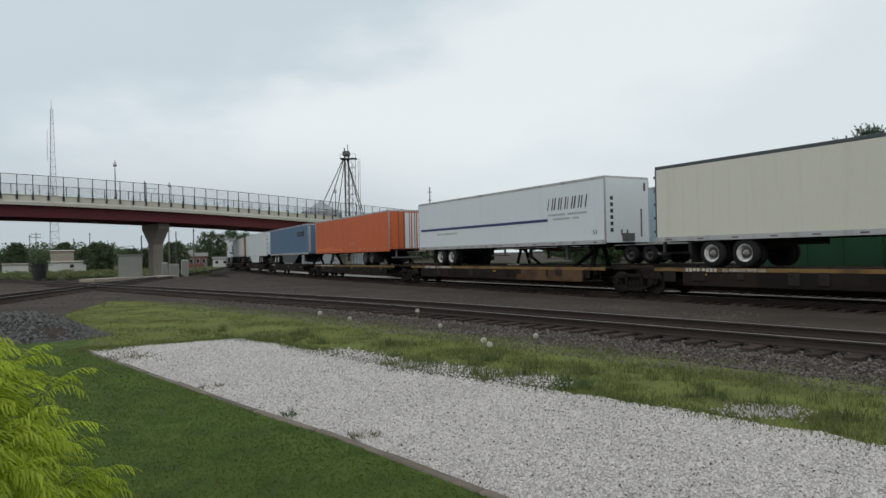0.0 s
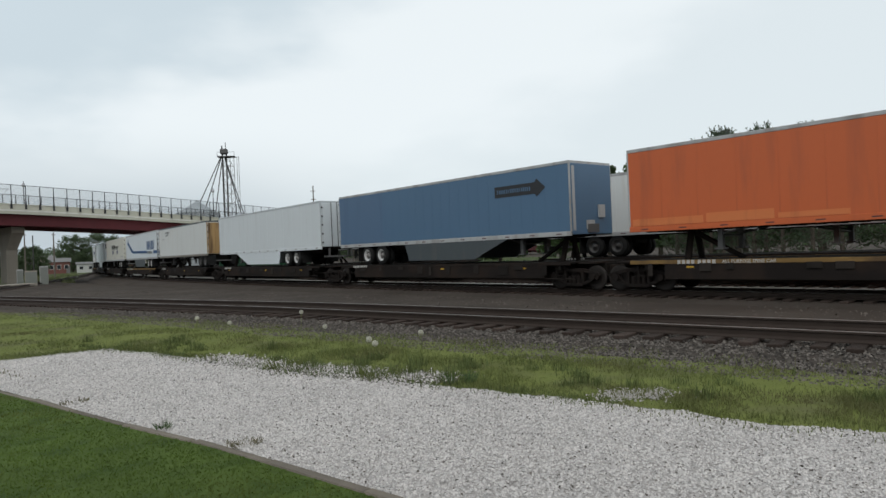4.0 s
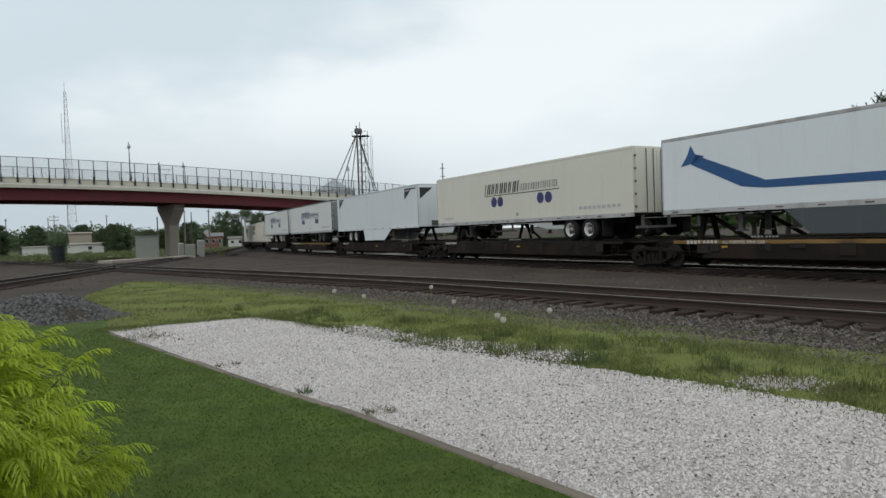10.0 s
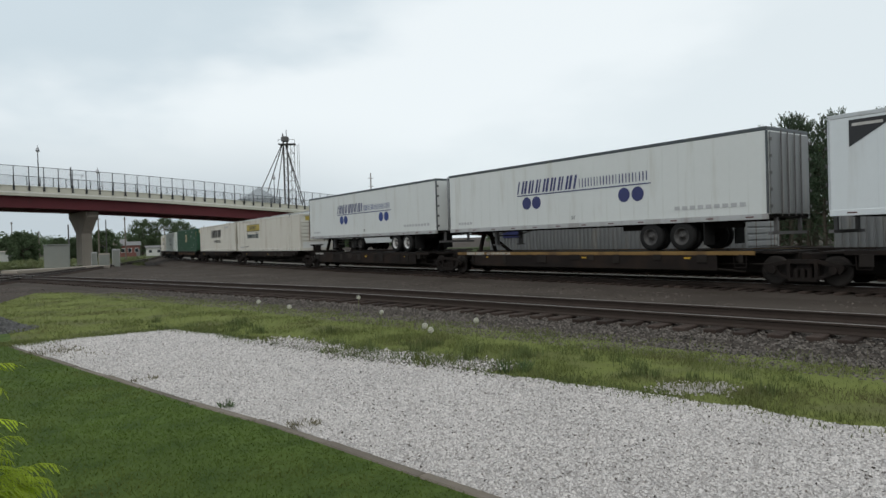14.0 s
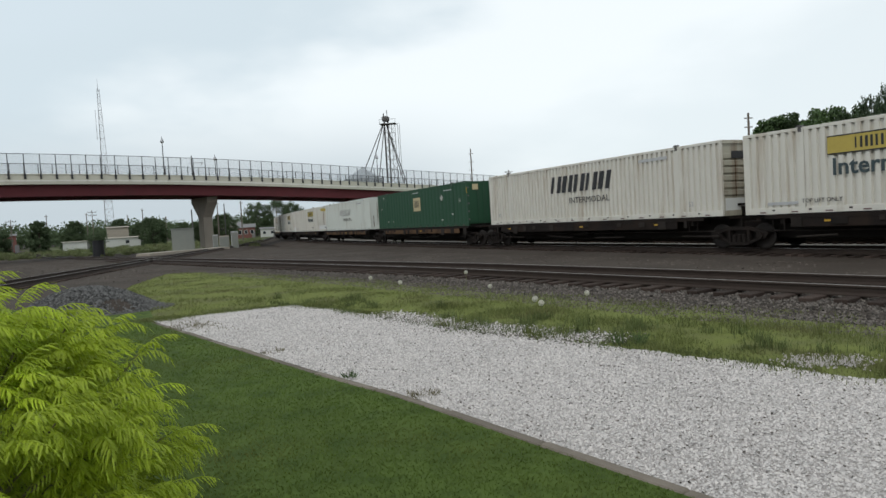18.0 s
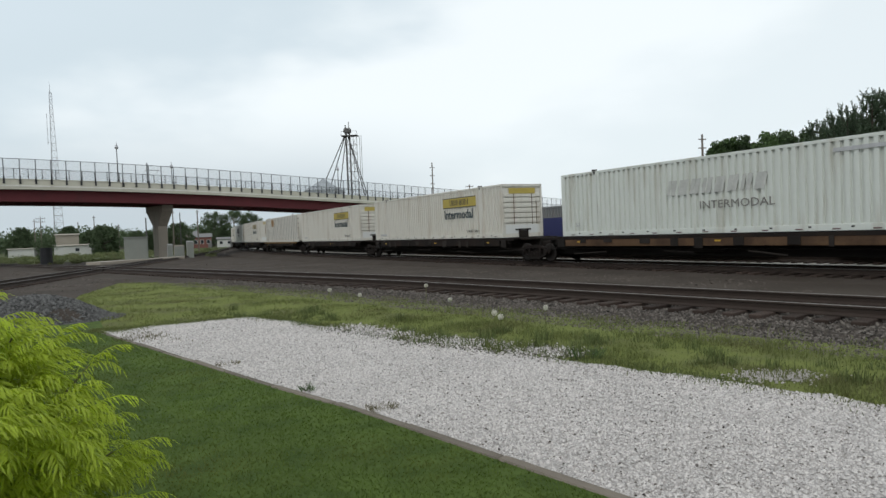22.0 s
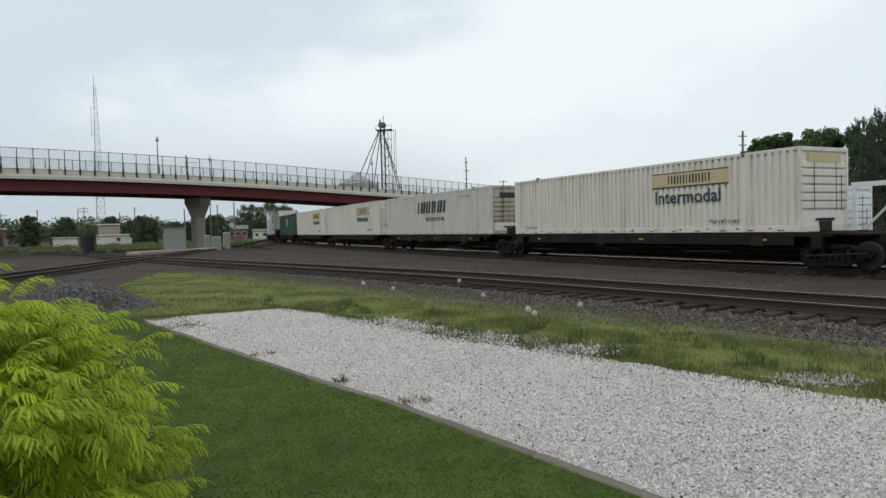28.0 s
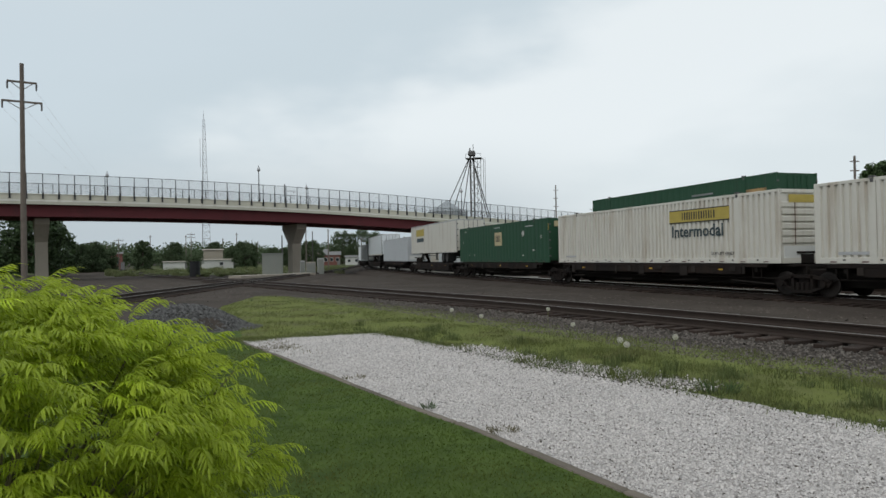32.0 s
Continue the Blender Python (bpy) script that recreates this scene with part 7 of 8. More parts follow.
def build_shrub():
    rnd = random.Random(12)
    root = tagged(new("sumac_shrub"), "bright yellow-green cut-leaf sumac shrub on the lawn", "shrub")
    cx, cy = -2.78, 2.38
    fresh = [leaf_mesh(k, M["sumac"]) for k in range(10)]
    deep = [leaf_mesh(40 + k, M["sumac_shade"]) for k in range(4)]
    tips = []
    for k in range(740):
        a = k * 2.39996 + rnd.uniform(-0.25, 0.25)
        v = (k * 0.754878) % 1.0
        z = 0.12 + 1.48 * v ** 0.9
        lump = noise.noise(Vector((math.cos(a) * 3.2, math.sin(a) * 3.2, z * 4.2)))
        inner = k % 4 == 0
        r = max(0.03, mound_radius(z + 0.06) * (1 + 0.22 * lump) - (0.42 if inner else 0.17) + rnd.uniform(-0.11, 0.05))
        if k % 7 == 1:      # a shoot that stands out from the mound
            r += 0.12
        if z > 1.25 and rnd.random() < 0.3:
            continue
        tips.append((Vector((r * math.cos(a), r * math.sin(a), z)), a, inner))
    for p, a, inner in tips[::5]:
        mid = Vector((p.x * 0.5, p.y * 0.5, p.z * 0.45))
        stem = rods(((p.x * 0.1, p.y * 0.1, -0.03), mid, 0.012, 0.009), (mid, p, 0.009, 0.004), n=4)
        part("stem", stem, M["stem"], root, m=pose(cx, cy, 0))
    joined = {False: ([], [], [0]), True: ([], [], [0])}
    count = 0
    for p, a, inner in tips:
        n = 6 if inner else 9
        lift = radians(np.interp(p.z, [0.2, 0.8, 1.3, 1.6], [2, 18, 38, 62]) + rnd.uniform(-12, 12))
        way = Vector((math.cos(a) * math.cos(lift), math.sin(a) * math.cos(lift), math.sin(lift)))
        for j in range(n):
            # the first leaves end the shoot, the others stand to both sides further back
            q = p - way * (0.0 if j < 2 else 0.030 * (j - 1))
            sgn = 1 if j % 2 else -1
            yaw = math.degrees(a) + sgn * (8 + 9.5 * j) + rnd.uniform(-12, 12)
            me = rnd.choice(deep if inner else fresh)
            m = pose(cx + q.x, cy + q.y, q.z + rnd.uniform(-0.02, 0.02), rnd.uniform(-20, 20), -0.5 * math.degrees(lift) + rnd.uniform(-14, 16), yaw) @ Matrix.Scale(rnd.uniform(0.72, 1.08), 4)
            if count < 300 and not inner and p.x - 0.6 * p.y > 0.25:
                part("leaf", me, None, root, m=m)
                count += 1
                continue
            vs, fs, base = joined[inner]
            co = np.empty(len(me.vertices) * 3, np.float32)
            me.vertices.foreach_get("co", co)
            vs.append(co.reshape(-1, 3) @ np.array(m.to_3x3()).T + np.array(m.translation))
            fs.extend(tuple(base[0] + i for i in f.vertices) for f in me.polygons)
            base[0] += len(me.vertices)
    for inner, name, lab in ((False, "outer_foliage", "yellow-green feathery leaves"), (True, "inner_foliage", "inner leaves coloured deeper green for shade")):
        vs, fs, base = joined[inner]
        me = raw_mesh(name, np.concatenate(vs).tolist(), fs, M["sumac_shade" if inner else "sumac"])
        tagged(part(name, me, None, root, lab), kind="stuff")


# ---- trees ----
def crown_mesh(rng, centres, radii, per, size, squash=0.8, up=0.0):
    """Leaf clumps: many small bent quads round cluster centres."""
    n = len(centres) * per
    c = np.repeat(centres, per, 0)
    r = np.repeat(radii, per)
    d = rng.normal(size=(n, 3))
    d /= np.linalg.norm(d, axis=1)[:, None]
    q = r * rng.random(n) ** 0.45
    p = c + d * q[:, None] * np.array([1, 1, squash])
    a = rng.normal(size=(n, 3)) + np.array([0, 0, up])
    a /= np.linalg.norm(a, axis=1)[:, None]
    b = np.cross(a, rng.normal(size=(n, 3)))
    b /= np.linalg.norm(b, axis=1)[:, None]
    s = size * (0.55 + 0.9 * rng.random(n))
    v = np.stack([p - a * s[:, None], p + b * (s * 0.55)[:, None], p + a * s[:, None], p - b * (s * 0.5)[:, None]], 1).reshape(-1, 3)
    f = np.arange(n * 4).reshape(-1, 4)
    return v, f


def tree(x, y, height, radius, seed, leaf="leaf_mid", size=0.22, clusters=46, per=60, label="leafy broad tree in full summer leaf", group="trees behind the trains", trunk=0.3, z=None, low=0.20):
    rng = np.random.default_rng(seed)
    rnd = random.Random(seed)
    root = tagged(new("tree"), label, "tree", group)
    z0 = (ground_z(x, y) if z is None else z) - 0.1
    root.matrix_basis = pose(x, y, z0, 0, 0, rnd.uniform(0, 360))
    bm = bmesh.new()
    th = height * 0.38
    rod(bm, (0, 0, 0), (0.1, 0, th), trunk, trunk * 0.65, 9)
    centres, radii = [], []
    for k in range(clusters):
        a = k * 2.39996 + rnd.uniform(-0.3, 0.3)
        e = (k + 0.5) / clusters
        zz = height * (low + (0.94 - low) * e)
        env = math.sqrt(max(0.02, 1 - ((e - 0.38) / 0.66) ** 2))
        q = radius * env * (0.35 + 0.6 * rnd.random() ** 0.6)
        centres.append((q * math.cos(a), q * math.sin(a), zz + rnd.uniform(-0.4, 0.4)))
        radii.append(radius * rnd.uniform(0.17, 0.34))
        if k % 4 == 0:
            rod(bm, (0.08, 0, th * rnd.uniform(0.6, 1.0)), centres[-1], trunk * 0.28, 0.03, 6)
    part("trunk", bm, M["bark"], root, "grey-brown trunk and limbs")
    v, f = crown_mesh(rng, np.array(centres), np.array(radii), per, size)
    part("crown", big_mesh("crown", v, f, M[leaf]), None, root, "uneven leafy crown")
    return root


def conifer(x, y, height, radius, seed, label="dark conifer with upswept branch tips", group="conifers behind the trains"):
    rnd = random.Random(seed)
    rng = np.random.default_rng(seed)
    root = tagged(new("tree"), label, "tree", group)
    root.matrix_basis = pose(x, y, ground_z(x, y) - 0.1, 0, 0, rnd.uniform(0, 360))
    bm = bmesh.new()
    rod(bm, (0, 0, 0), (0, 0, height), 0.2, 0.025, 8)
    pts, sizes, dirs = [], [], []
    levels = int(height * 2.0)
    for k in range(levels):
        e = k / (levels - 1)
        zz = height * (0.10 + 0.90 * e)
        r = radius * (1 - e) ** 0.75 + 0.5
        for j in range(7 if e < 0.55 else 4):
            a = j * (0.9 if e < 0.55 else 1.57) + k * 0.7 + rnd.uniform(-0.3, 0.3)
            reach = r * rnd.uniform(0.6, 1.12)
            rise = reach * rnd.uniform(0.5, 1.05) * (1 + 0.7 * e)
            end = Vector((reach * math.cos(a), reach * math.sin(a), zz + rise))
            mid = Vector((end.x * 0.55, end.y * 0.55, zz + rise * 0.22))
            rod(bm, (0, 0, zz), mid, 0.03, 0.018, 4)
            rod(bm, mid, end, 0.018, 0.006, 4)
            fingers = []
            for i in range(0 if e < 0.3 else 4):
                base = mid.lerp(end, rnd.uniform(0.1, 1.0))
                out = (end - mid).normalized() + Vector((rnd.uniform(-0.7, 0.7), rnd.uniform(-0.7, 0.7), rnd.uniform(0.1, 0.9)))
                tip = base + out.normalized() * rnd.uniform(0.35, 0.8)
                rod(bm, base, tip, 0.010, 0.004, 4)
                fingers.append((base, tip))
            for base, tip in fingers:
                for i in range(34):
                    pts.append(base.lerp(tip, rnd.random()))
                    dirs.append(tip - base)
            for i in range(36 if e < 0.3 else 70):
                u = rnd.random() ** 0.6
                p = Vector((0, 0, zz)).lerp(mid, u * 2) if u < 0.5 else mid.lerp(end, u * 2 - 1)
                pts.append(p)
                dirs.append(end - mid)
    part("trunk", bm, M["bark"], root, "straight trunk and branches")
    n = len(pts)
    p = np.array([tuple(q) for q in pts]) + rng.normal(0, 0.03, (n, 3))
    d = np.array([tuple(q.normalized()) for q in dirs]) + rng.normal(0, 0.42, (n, 3))
    d /= np.linalg.norm(d, axis=1)[:, None]
    b = np.cross(d, rng.normal(size=(n, 3)))
    b /= np.linalg.norm(b, axis=1)[:, None]
    s = 0.06 + 0.05 * rng.random(n)
    v = np.stack([p, p + d * (s * 0.6)[:, None] + b * (s * 0.28)[:, None], p + d * (s * 1.7)[:, None], p + d * (s * 0.6)[:, None] - b * (s * 0.28)[:, None]], 1).reshape(-1, 3)
    part("crown", big_mesh("crown", v, np.arange(n * 4).reshape(-1, 4), M["leaf_pine"]), None, root, "spiky dark needles")
    return root


def build_trees():
    # behind the trains
    for k, (x, y, h, r) in enumerate(((29.7, 76.3, 12.0, 2.3), (31.8, 76.6, 12.2, 2.6), (33.6, 72.5, 12.2, 3.2), (35.7, 71.5, 11.7, 2.8), (34.2, 61.0, 10.7, 3.0), (34.6, 58.5, 10.7, 3.4),
                                      (26.5, 79.0, 8.0, 3.2), (15.0, 74.0, 6.4, 2.8), (40.0, 62.0, 10.6, 4.4), (44.0, 56.0, 11.0, 4.6), (48.0, 48.0, 11.0, 4.6), (51.0, 40.0, 11.0, 4.6), (21.0, 88.0, 8.0, 3.6))):
        tree(x, y, h, r, 20 + k, "leaf_dark" if k % 2 else "leaf_mid", 0.14, 64, 230)
    for k, (x, y, h, r) in enumerate(((30.3, 57.4, 10.1, 1.7), (29.9, 54.2, 10.2, 1.8), (30.2, 52.9, 10.4, 1.7), (30.3, 51.7, 10.2, 1.7), (31.2, 51.4, 11.5, 1.3), (32.2, 51.9, 11.7, 1.2), (32.2, 50.7, 10.9, 1.0),
                                      (32.6, 49.3, 10.8, 1.1), (33.3, 48.8, 11.3, 1.4), (33.7, 47.3, 10.3, 1.6), (34.7, 45.3, 10.7, 1.3), (35.4, 45.4, 10.5, 1.2), (38.2, 46.6, 10.8, 2.2), (40.4, 44.2, 11.2, 2.4), (42.0, 40.5, 11.0, 2.4), (44.5, 37.0, 11.2, 2.4))):
        conifer(x, y, h * 0.915, r, 60 + k)
    # brush at their feet
    rng = np.random.default_rng(31)
    centres = []
    for s in np.arange(-95, 40, 1.3):
        x, y = on_line(s, 21 + rng.uniform(-2.5, 5))
        centres.append((x, y, ground_z(x, y) + rng.uniform(0.0, 0.4)))
    for s in np.arange(-110, 45, 0.95):
        x, y = on_line(s, 13.6 + rng.uniform(-0.6, 1.4))
        centres.append((x, y, ground_z(x, y) + rng.uniform(0.3, 0.9)))
    v, f = crown_mesh(rng, np.array(centres), rng.uniform(0.6, 1.2, len(centres)), 190, 0.07)
    tagged(new("brush", big_mesh("brush", v, f, M["leaf_dark"])), "dense green brush along the far side of the tracks", "brush", kind="stuff")
    # beyond the bridge
    for k, (x, y, h, r) in enumerate(((-107.2, 125.4, 6.3, 3.2), (-110.5, 131.9, 6.0, 2.9), (-106.7, 129.8, 6.5, 3.6), (-109.1, 136.9, 5.6, 3.0), (-98.6, 136.0, 7.3, 2.3), (-113.6, 170.7, 7.4, 2.7),
                                      (-119.9, 178.4, 5.6, 3.0), (-109.6, 184.9, 7.8, 3.0), (-104.3, 188.0, 6.6, 3.0), (-84.3, 156.8, 7.1, 3.4), (-87.2, 164.0, 6.3, 2.4), (-88.0, 179.7, 5.5, 2.2),
                                      (-86.8, 185.7, 5.4, 2.6), (-74.2, 174.9, 7.4, 3.6), (-80.0, 215.7, 11.2, 4.4), (-73.9, 217.8, 12.2, 5.0), (-70.4, 224.2, 11.0, 4.4), (-121.0, 131.0, 6.6, 4.0), (-133.0, 128.0, 7.0, 4.5))):
        tree(x, y, h, r, 90 + k, "leaf_far", 0.19, 56, 170, "leafy tree beyond the road bridge", "trees beyond the bridge", 0.22, low=0.05)
    for k, (x, y, h, r) in enumerate(((-85.0, 91.0, 10.5, 5.0), (-90.0, 97.0, 12.0, 5.4), (-97.0, 90.0, 11.5, 6.0), (-104.0, 84.0, 12.0, 6.5))):
        tree(x, y, h, r, 130 + k, "leaf_dark", 0.30, 60, 110, "large dark tree behind the bridge pier", "dark trees by the bridge", 0.4, low=0.10)
    # far tree line
    rng = np.random.default_rng(51)
    centres, radii = [], []
    for az in np.arange(-75, 62, 0.42):
        if 2 < az < 8:
            continue
        for k in range(2):
            D = rng.uniform(255, 330)
            h = rng.uniform(4.2, 6.4) * (0.85 + 0.4 * noise.noise(Vector((az * 0.3, 1.0, 0))))
            if az < -16:
                h *= 1.45
            centres.append((D * math.sin(radians(az)), D * math.cos(radians(az)), -1.2 + h * 0.6))
            radii.append(h * 0.75)
    v, f = crown_mesh(rng, np.array(centres), np.array(radii), 270, 0.5)
    tagged(new("far_tree_line", big_mesh("far_tree_line", v, f, M["leaf_far"])), "distant belt of trees on the horizon", "tree line", kind="stuff")
    # tall weeds and scrub before the far buildings, thicker towards them
    centres, radii = [], []
    for k in range(420):
        u, v_ = rng.random(), rng.random()
        az = radians(-38.5 + 18.5 * u)
        D = 116 + 58 * v_ - 14 * u
        x, y = D * math.sin(az), D * math.cos(az)
        r = rng.uniform(0.35, 0.8) * (0.7 + 0.7 * v_)
        centres.append((x, y, ground_z(x, y) + r * 0.25))
        radii.append(r)
    v, f = crown_mesh(rng, np.array(centres), np.array(radii), 90, 0.15, 0.75, 1.2)
    tagged(new("far_scrub", big_mesh("far_scrub", v, f, M["leaf_weed"])), "tall weeds and scrub on the grass beyond the bridge", "scrub", kind="stuff")


# ---- poles, towers, cabinets, buildings ----
def utility_pole(x, y, top, arms, label, r=0.16):
    root = tagged(new("utility_pole"), label, "utility pole", "utility poles")
    z0 = ground_z(x, y) - 0.3
    root.matrix_basis = pose(x, y, 0)
    part("pole", rods(((0, 0, z0), (0, 0, top), r, r * 0.62), n=10), M["wood_pole"], root)
    for z, w, turn in arms:
        c, s = math.cos(radians(turn)), math.sin(radians(turn))
        arm = part("crossarm", boxes((-w / 2, w / 2, -0.05, 0.05, -0.05, 0.05), bevel=0.01), M["wood_pole"], root, m=pose(0, 0, z, 0, 0, turn))
        for k in ((-1, -0.45, 0.45, 1) if w > 1.2 else ()):
            part("insulator", shared("insulator", lambda: link_mesh("insulator", spun([(0.02, -0.1), (0.05, -0.08), (0.06, 0.0), (0.03, 0.1), (0.05, 0.14), (0.02, 0.2)], 8), M["black"])), None, arm, m=pose(k * w * 0.46, 0, 0.1, 90))
    return root


def build_poles():
    p = utility_pole(-36.1, 37.5, 14.77, (), "tall weathered utility pole with two crossarms by the bridge", 0.2)
    for z, w in ((13.55, 1.7), (12.25, 2.3)):
        part("crossarm", boxes((-w / 2, w / 2, -0.05, 0.05, -0.06, 0.06)), M["wood_pole"], p, m=pose(0, 0, z, 0, 0, 45))
        for e in (-1, 1):
            part("brace", rods(((0, 0, z - 0.55), (e * w * 0.36, 0, z - 0.05), 0.03), n=5), M["steel"], p, m=pose(0, 0, 0, 0, 0, 45))
            part("insulator", rods(((e * w * 0.48, 0, z - 0.06), (e * w * 0.48, 0, z - 0.5), 0.06, 0.05), n=7), M["dark_steel"], p, m=pose(0, 0, 0, 0, 0, 45))
    utility_pole(-4.8, 124.8, 14.05, ((13.1, 0.9, 20), (11.6, 0.9, 20), (10.1, 0.9, 20)), "slim utility pole with two crossarms behind the train")
    utility_pole(25.4, 70.5, 10.42, ((9.9, 0.9, 15), (9.0, 0.9, 15), (8.1, 0.9, 15)), "utility pole with three crossarms beside the trees")
    utility_pole(2.25, 140.0, 10.65, ((10.2, 1.6, 10),), "thin far utility pole behind the train")
    for x, y, top in ((-131.0, 165.0, 6.2), (-103.8, 134.6, 6.5), (-101.8, 160.4, 8.5), (-61.5, 181.0, 7.0), (-142.0, 172.0, 7.2)):
        utility_pole(x, y, top, ((top - 0.5, 2.0, 40), (top - 1.3, 2.0, 40)), "far utility pole beyond the bridge", 0.13)
    for x, y, top in ((-107.2, 150.8, 7.7), (-108.3, 168.1, 8.2), (-115.0, 199.2, 8.1), (-91.9, 166.3, 8.4), (-100.8, 195.5, 6.8), (-59.5, 137.7, 7.7), (-51.4, 130.2, 7.3), (-55.8, 223.1, 8.6)):
        utility_pole(x, y, top, ((top - 0.4, 0.7, 40),), "slim bare utility pole beyond the bridge", 0.15)
    for x, y, top in ((-39.8, 84.0, 4.6), (-46.6, 110.6, 6.1)):
        q = tagged(new("signal_post"), "slim dark post beside the pier", "post", "posts by the pier")
        part("post", rods(((x, y, ground_z(x, y) - 0.2), (x, y, top), 0.1, 0.08)), M["dark_steel"], q)
    # wires from the near pole
    for e in (-1, 1):
        for z, w in ((13.0, 1.7), (11.75, 2.3)):
            bm = bmesh.new()
            a = Vector((-36.1 + e * w * 0.34, 37.5 + e * w * 0.34, z))
            b = Vector((-95.0, 130.0, z - 1.5))
            prev = a
            for k in range(1, 13):
                u = k / 12
                q = a.lerp(b, u) - Vector((0, 0, 2.4 * 4 * u * (1 - u) * 0.5))
                rod(bm, prev, q, 0.0045, n=3)
                prev = q
            ob = part("overhead_wire", bm, M["steel"])
            tagged(ob, "thin overhead wire strung from the utility pole", "wire", "overhead wires")


def lattice(root, base, top, w0, w1, bays, r, material, sides=3, name="mast_section"):
    """A lattice mast in bays, each a part."""
    x, y, z0 = base
    for k in range(bays):
        bm = bmesh.new()
        za, zb = z0 + (top - z0) * k / bays, z0 + (top - z0) * (k + 1) / bays
        wa, wb = w0 + (w1 - w0) * k / bays, w0 + (w1 - w0) * (k + 1) / bays
        ring = lambda w, z: [Vector((x + w * math.cos(2 * math.pi * i / sides + 0.5), y + w * math.sin(2 * math.pi * i / sides + 0.5), z)) for i in range(sides)]
        A, B = ring(wa, za), ring(wb, zb)
        for i in range(sides):
            j = (i + 1) % sides
            rod(bm, A[i], B[i], r, n=5)
            rod(bm, A[i], B[j], r * 0.6, n=4)
            rod(bm, B[i], B[j], r * 0.6, n=4)
        tagged(part(name, bm, material, root), kind="stuff")


def build_towers():
    m = tagged(new("radio_mast"), "tall slender lattice radio mast beyond the bridge", "radio mast")
    lattice(m, (-171.6, 281.9, -1.5), 66.0, 2.6, 0.55, 22, 0.09, M["steel"])
    part("antenna", rods(((-171.6, 281.9, 66), (-171.6, 281.9, 70.5), 0.12, 0.05), ((-173.1, 281.2, 44), (-173.1, 281.2, 57), 0.09, 0.09), ((-171.6, 281.9, 45), (-173.1, 281.2, 45), 0.06)), M["steel"], m)
    g = tagged(new("grain_elevator"), "grain elevator leg tower with spouts and a head house", "grain elevator")
    x, y = -31.9, 197.3
    lattice(g, (x + 0.9, y, -1.5), 30.0, 1.7, 1.7, 12, 0.075, M["dark_steel"], 4, "tower_section")
    part("leg_casing", boxes((x - 0.8, x - 0.4, y - 0.3, y + 0.3, -1.5, 31.0), (x + 0.3, x + 0.65, y - 0.3, y + 0.3, -1.5, 31.0)), M["dark_steel"], g, "twin elevator leg casings")
    part("head_house", boxes((x - 1.2, x + 0.9, y - 0.8, y + 0.8, 30.7, 32.3), bevel=0.3), M["dark_steel"], g, "dark head house")
    part("platform", boxes((x - 1.9, x + 2.9, y - 1.5, y + 1.5, 29.9, 30.1)), M["dark_steel"], g)
    part("rail", rods(((x + 2.8, y - 1.4, 30), (x + 2.8, y - 1.4, 31.2), 0.05), ((x - 1.8, y - 1.4, 30), (x - 1.8, y - 1.4, 31.2), 0.05), ((x - 1.8, y - 1.4, 31.2), (x + 2.8, y - 1.4, 31.2), 0.05), n=4), M["dark_steel"], g)
    part("vent", rods(((x + 0.3, y, 32.2), (x + 0.3, y, 34.2), 0.10), ((x - 0.7, y, 32.2), (x - 0.7, y, 33.2), 0.25, 0.16)), M["dark_steel"], g)
    for dx, dy, z1 in ((-9.5, 0.0, 12.5), (-7.0, 2.5, 13.5), (-3.2, -2.0, 11.0), (4.6, -1.5, 12.0), (5.6, 1.0, 10.0)):
        part("spout", rods(((x - 0.4 + dx * 0.06, y, 30.2), (x + dx, y + dy, z1), 0.14), n=7), M["dark_steel"], g, "slanting grain spout")
    part("cage_ladder", rods(((x + 3.4, y - 0.6, -1.0), (x + 3.4, y - 0.6, 30.0), 0.06), ((x + 3.9, y - 0.6, -1.0), (x + 3.9, y - 0.6, 30.0), 0.06), n=4), M["dark_steel"], g)
    for k, (bx, by, r, h) in enumerate(((-38.8, 192.0, 5.6, 15.3), (-31.0, 204.0, 5.0, 10.5))):
        b = tagged(new("grain_bin"), "round galvanised grain bin with a conical roof", "grain bin", "grain bins")
        b.matrix_basis = pose(bx, by, -1.4)
        part("wall", spun([(r, 0), (r, h)], 28), M["tin"], b, m=pose(0, 0, 0, 90))
        part("roof", spun([(r + 0.2, h), (r * 0.5, h + 1.7), (0.5, h + 3.2), (0.4, h + 3.6)], 28), M["tin"], b, "conical tin roof", m=pose(0, 0, 0, 90))
        for i in range(6):
            part("hoop", spun([(r + 0.03, i * h / 6), (r + 0.05, i * h / 6 + 0.1)], 28, False), M["tin"], b, m=pose(0, 0, 0, 90))


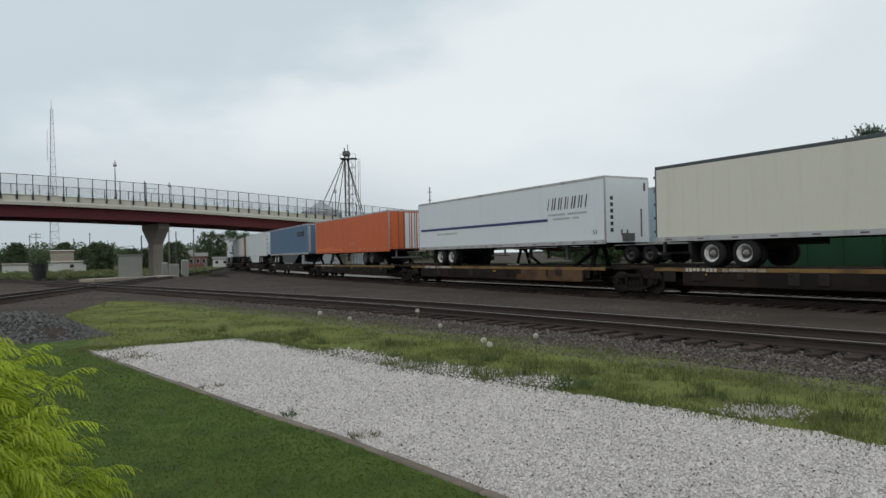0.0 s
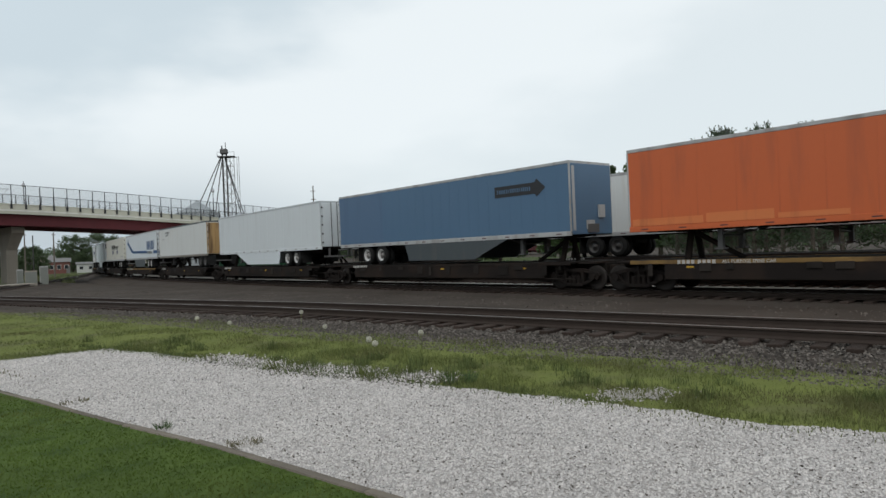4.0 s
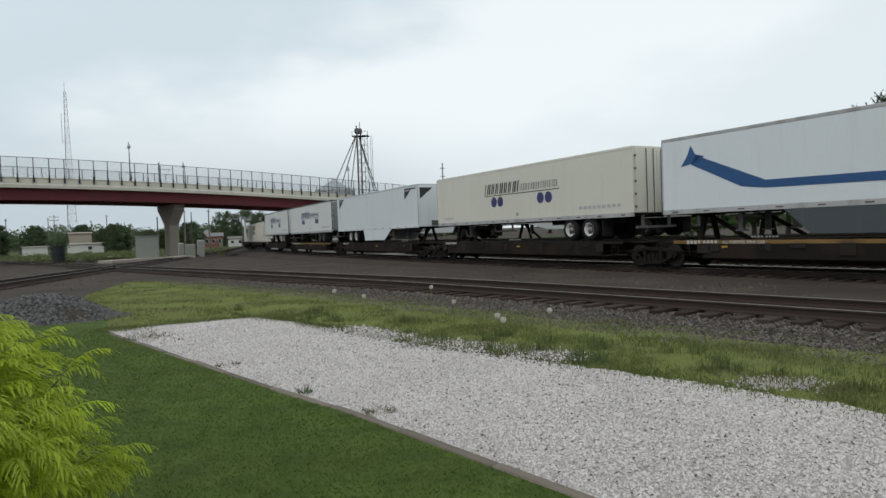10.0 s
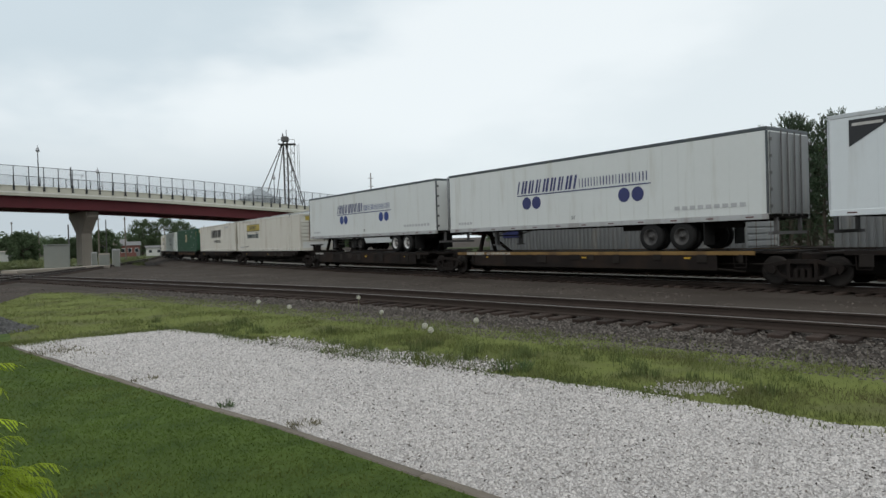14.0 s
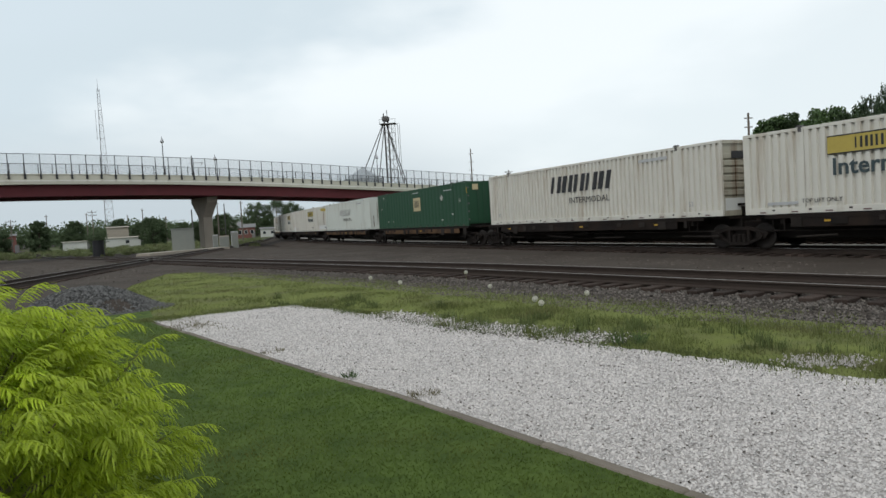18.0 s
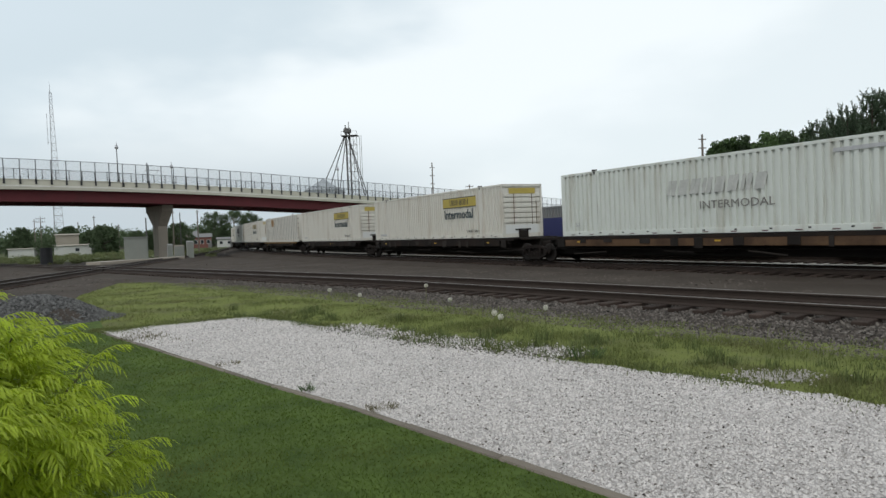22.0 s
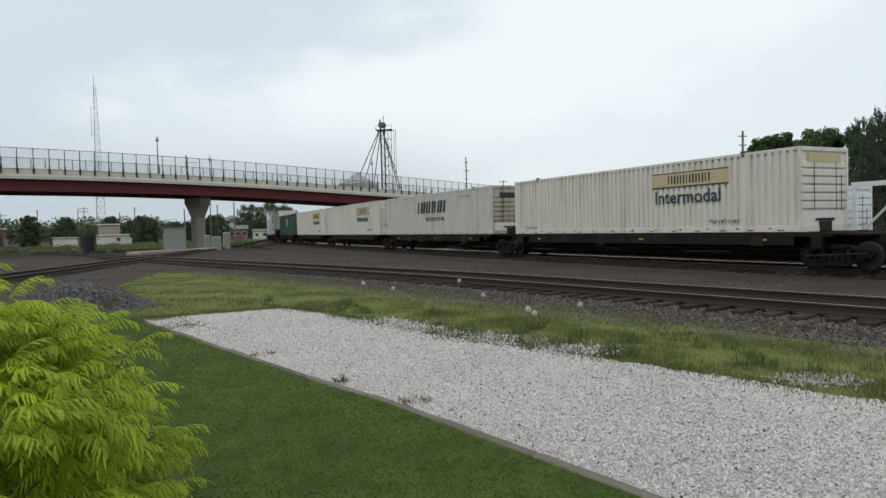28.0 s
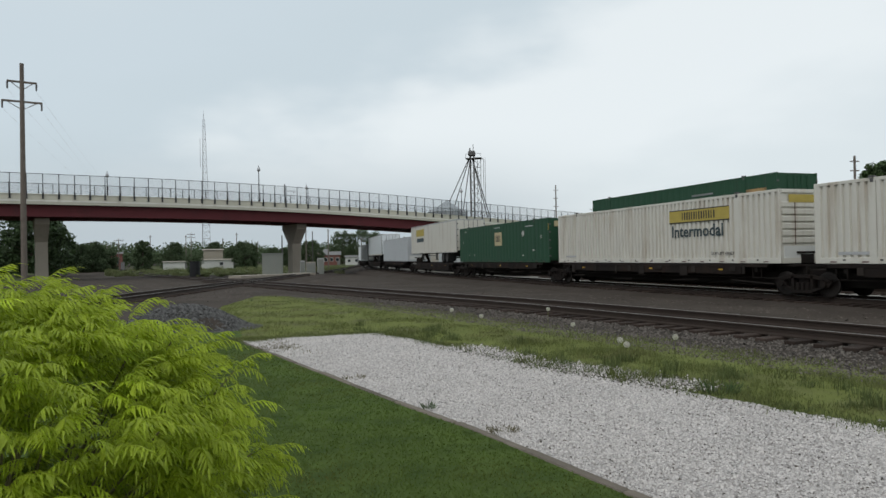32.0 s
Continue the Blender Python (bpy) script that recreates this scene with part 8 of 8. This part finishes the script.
def house(name, x, y, turn, w, d, h, wall, roof, label, windows=3, rise=1.2, z=None):
    root = tagged(new(name), label, "building", "buildings beyond the bridge")
    root.matrix_basis = pose(x, y, (ground_z(x, y) if z is None else z) - 0.2, 0, 0, turn)
    part("wall", boxes((-w / 2, w / 2, -d / 2, d / 2, 0, h)), M[wall], root)
    bm = bmesh.new()
    o = 0.3
    pts = [(-w / 2 - o, -d / 2 - o, h), (w / 2 + o, -d / 2 - o, h), (w / 2 + o, d / 2 + o, h), (-w / 2 - o, d / 2 + o, h), (-w / 2 - o, 0, h + rise), (w / 2 + o, 0, h + rise)]
    v = [bm.verts.new(q) for q in pts]
    for f in ((0, 1, 5, 4), (2, 3, 4, 5), (1, 2, 5), (3, 0, 4), (3, 2, 1, 0)):
        bm.faces.new([v[i] for i in f])
    part("roof", bm, M[roof], root)
    for k in range(windows):
        xx = -w / 2 + w * (k + 0.5) / windows
        win = part("window", boxes((xx - 0.5, xx + 0.5, -d / 2 - 0.05, -d / 2 - 0.005, h * 0.42, h * 0.78)), M["far_white"], root)
        part("pane", boxes((xx - 0.42, xx + 0.42, -d / 2 - 0.07, -d / 2 - 0.052, h * 0.42 + 0.08, h * 0.78 - 0.08)), M["far_glass"], win)
    part("door", boxes((w * 0.32, w * 0.32 + 0.95, -d / 2 - 0.05, -d / 2 - 0.005, 0.2, min(2.3, h - 0.2))), M["far_roof"], root)
    return root


def build_buildings():
    house("shed", -105.0, 158.5, 33, 6.4, 5, 2.3, "far_white", "far_tan", "low white shed beyond the bridge", 0, 0.15)
    house("warehouse", -96.0, 165.0, 33, 9.5, 8, 2.6, "far_white", "far_tan", "long low white warehouse beyond the bridge", 1, 0.25)
    house("block", -103.6, 174.0, 33, 5.2, 5, 5.4, "far_tan", "far_tan", "plain tan block behind the warehouse", 0, 0.3)
    house("brick_house", -76.8, 197.5, 20, 5.2, 6, 3.4, "brick", "far_roof", "small red brick building with white trim", 3, 1.1)
    house("annex", -70.5, 199.0, 20, 4.5, 5, 2.6, "far_white", "far_roof", "low white annex beside the brick building", 2, 0.6)
    house("brick_tower", -122.5, 158.1, 40, 2.6, 2.6, 4.6, "brick", "far_roof", "short dark red brick tower among trees", 1, 0.5)
    house("depot", -86.0, 204.0, 25, 10.0, 7, 4.4, "far_tan", "far_roof", "tan depot building among far trees", 4, 1.0)
    # lineside cabinets
    c = tagged(new("signal_bungalow"), "grey steel signal bungalow beside the pier", "signal cabinet")
    c.matrix_basis = pose(-37.9, 77.2, ground_z(-37.9, 77.2) - 0.1, 0, 0, 27)
    part("body", boxes((-1.25, 1.25, -0.9, 0.9, 0, 3.15), bevel=0.03), M["box_grey"], c)
    part("roof", boxes((-1.35, 1.35, -1.0, 1.0, 3.15, 3.25), bevel=0.02), M["box_grey"], c)
    part("door", boxes((0.35, 1.1, -0.93, -0.902, 0.2, 2.3)), M["box_grey"], c)
    part("base", boxes((-1.4, 1.4, -1.05, 1.05, -0.3, 0.0)), M["concrete"], c)
    for x, y, w, h, lab in ((-38.2, 87.0, 0.7, 2.3, "pale grey relay case beside the pier"), (-37.2, 87.5, 1.3, 2.1, "weathered tan-grey relay case beside the pier"), (-35.9, 87.9, 0.9, 2.6, "pale relay case beside the pier")):
        c = tagged(new("relay_case"), lab, "signal cabinet", "relay cases")
        c.matrix_basis = pose(x, y, ground_z(x, y) - 0.1, 0, 0, 24)
        part("body", boxes((-w / 2, w / 2, -0.4, 0.4, 0, h), bevel=0.02), M["concrete" if w > 1 else "rail_alu"], c)
        part("door", boxes((-w / 2 + 0.06, w / 2 - 0.06, -0.43, -0.402, 0.15, h - 0.15)), M["box_grey"], c)
    x, y = -61.2, 97.3
    b = tagged(new("dark_tank"), "tall dark drum standing in the weeds by the crossing", "drum")
    b.matrix_basis = pose(x, y, ground_z(x, y) - 0.05)
    part("body", spun([(0.80, 0), (0.82, 0.1), (0.80, 0.75), (0.83, 0.8), (0.80, 0.85), (0.80, 1.6), (0.83, 1.65), (0.80, 1.7), (0.80, 2.45), (0.84, 2.5)], 18), M["black"], b, m=pose(0, 0, 0, 90))
    rng = np.random.default_rng(77)
    x, y = -62.4, 98.9
    centres = np.array([(0.3 * math.cos(k * 2.4) * k ** 0.5, 0.3 * math.sin(k * 2.4) * k ** 0.5, 0.5 + 0.22 * k) for k in range(15)])
    v, f = crown_mesh(rng, centres, np.linspace(0.7, 0.95, 15), 120, 0.13)
    bush = new("bush", big_mesh("bush", v, f, M["leaf_far"]))
    bush.matrix_basis = pose(x, y, ground_z(x, y))
    tagged(bush, "dense green bush growing behind the dark drum", "bush", kind="stuff")


build_edging()
build_pile()
build_weeds()
build_shrub()
build_trees()
build_poles()
build_towers()
build_buildings()
build_cover()


motions()
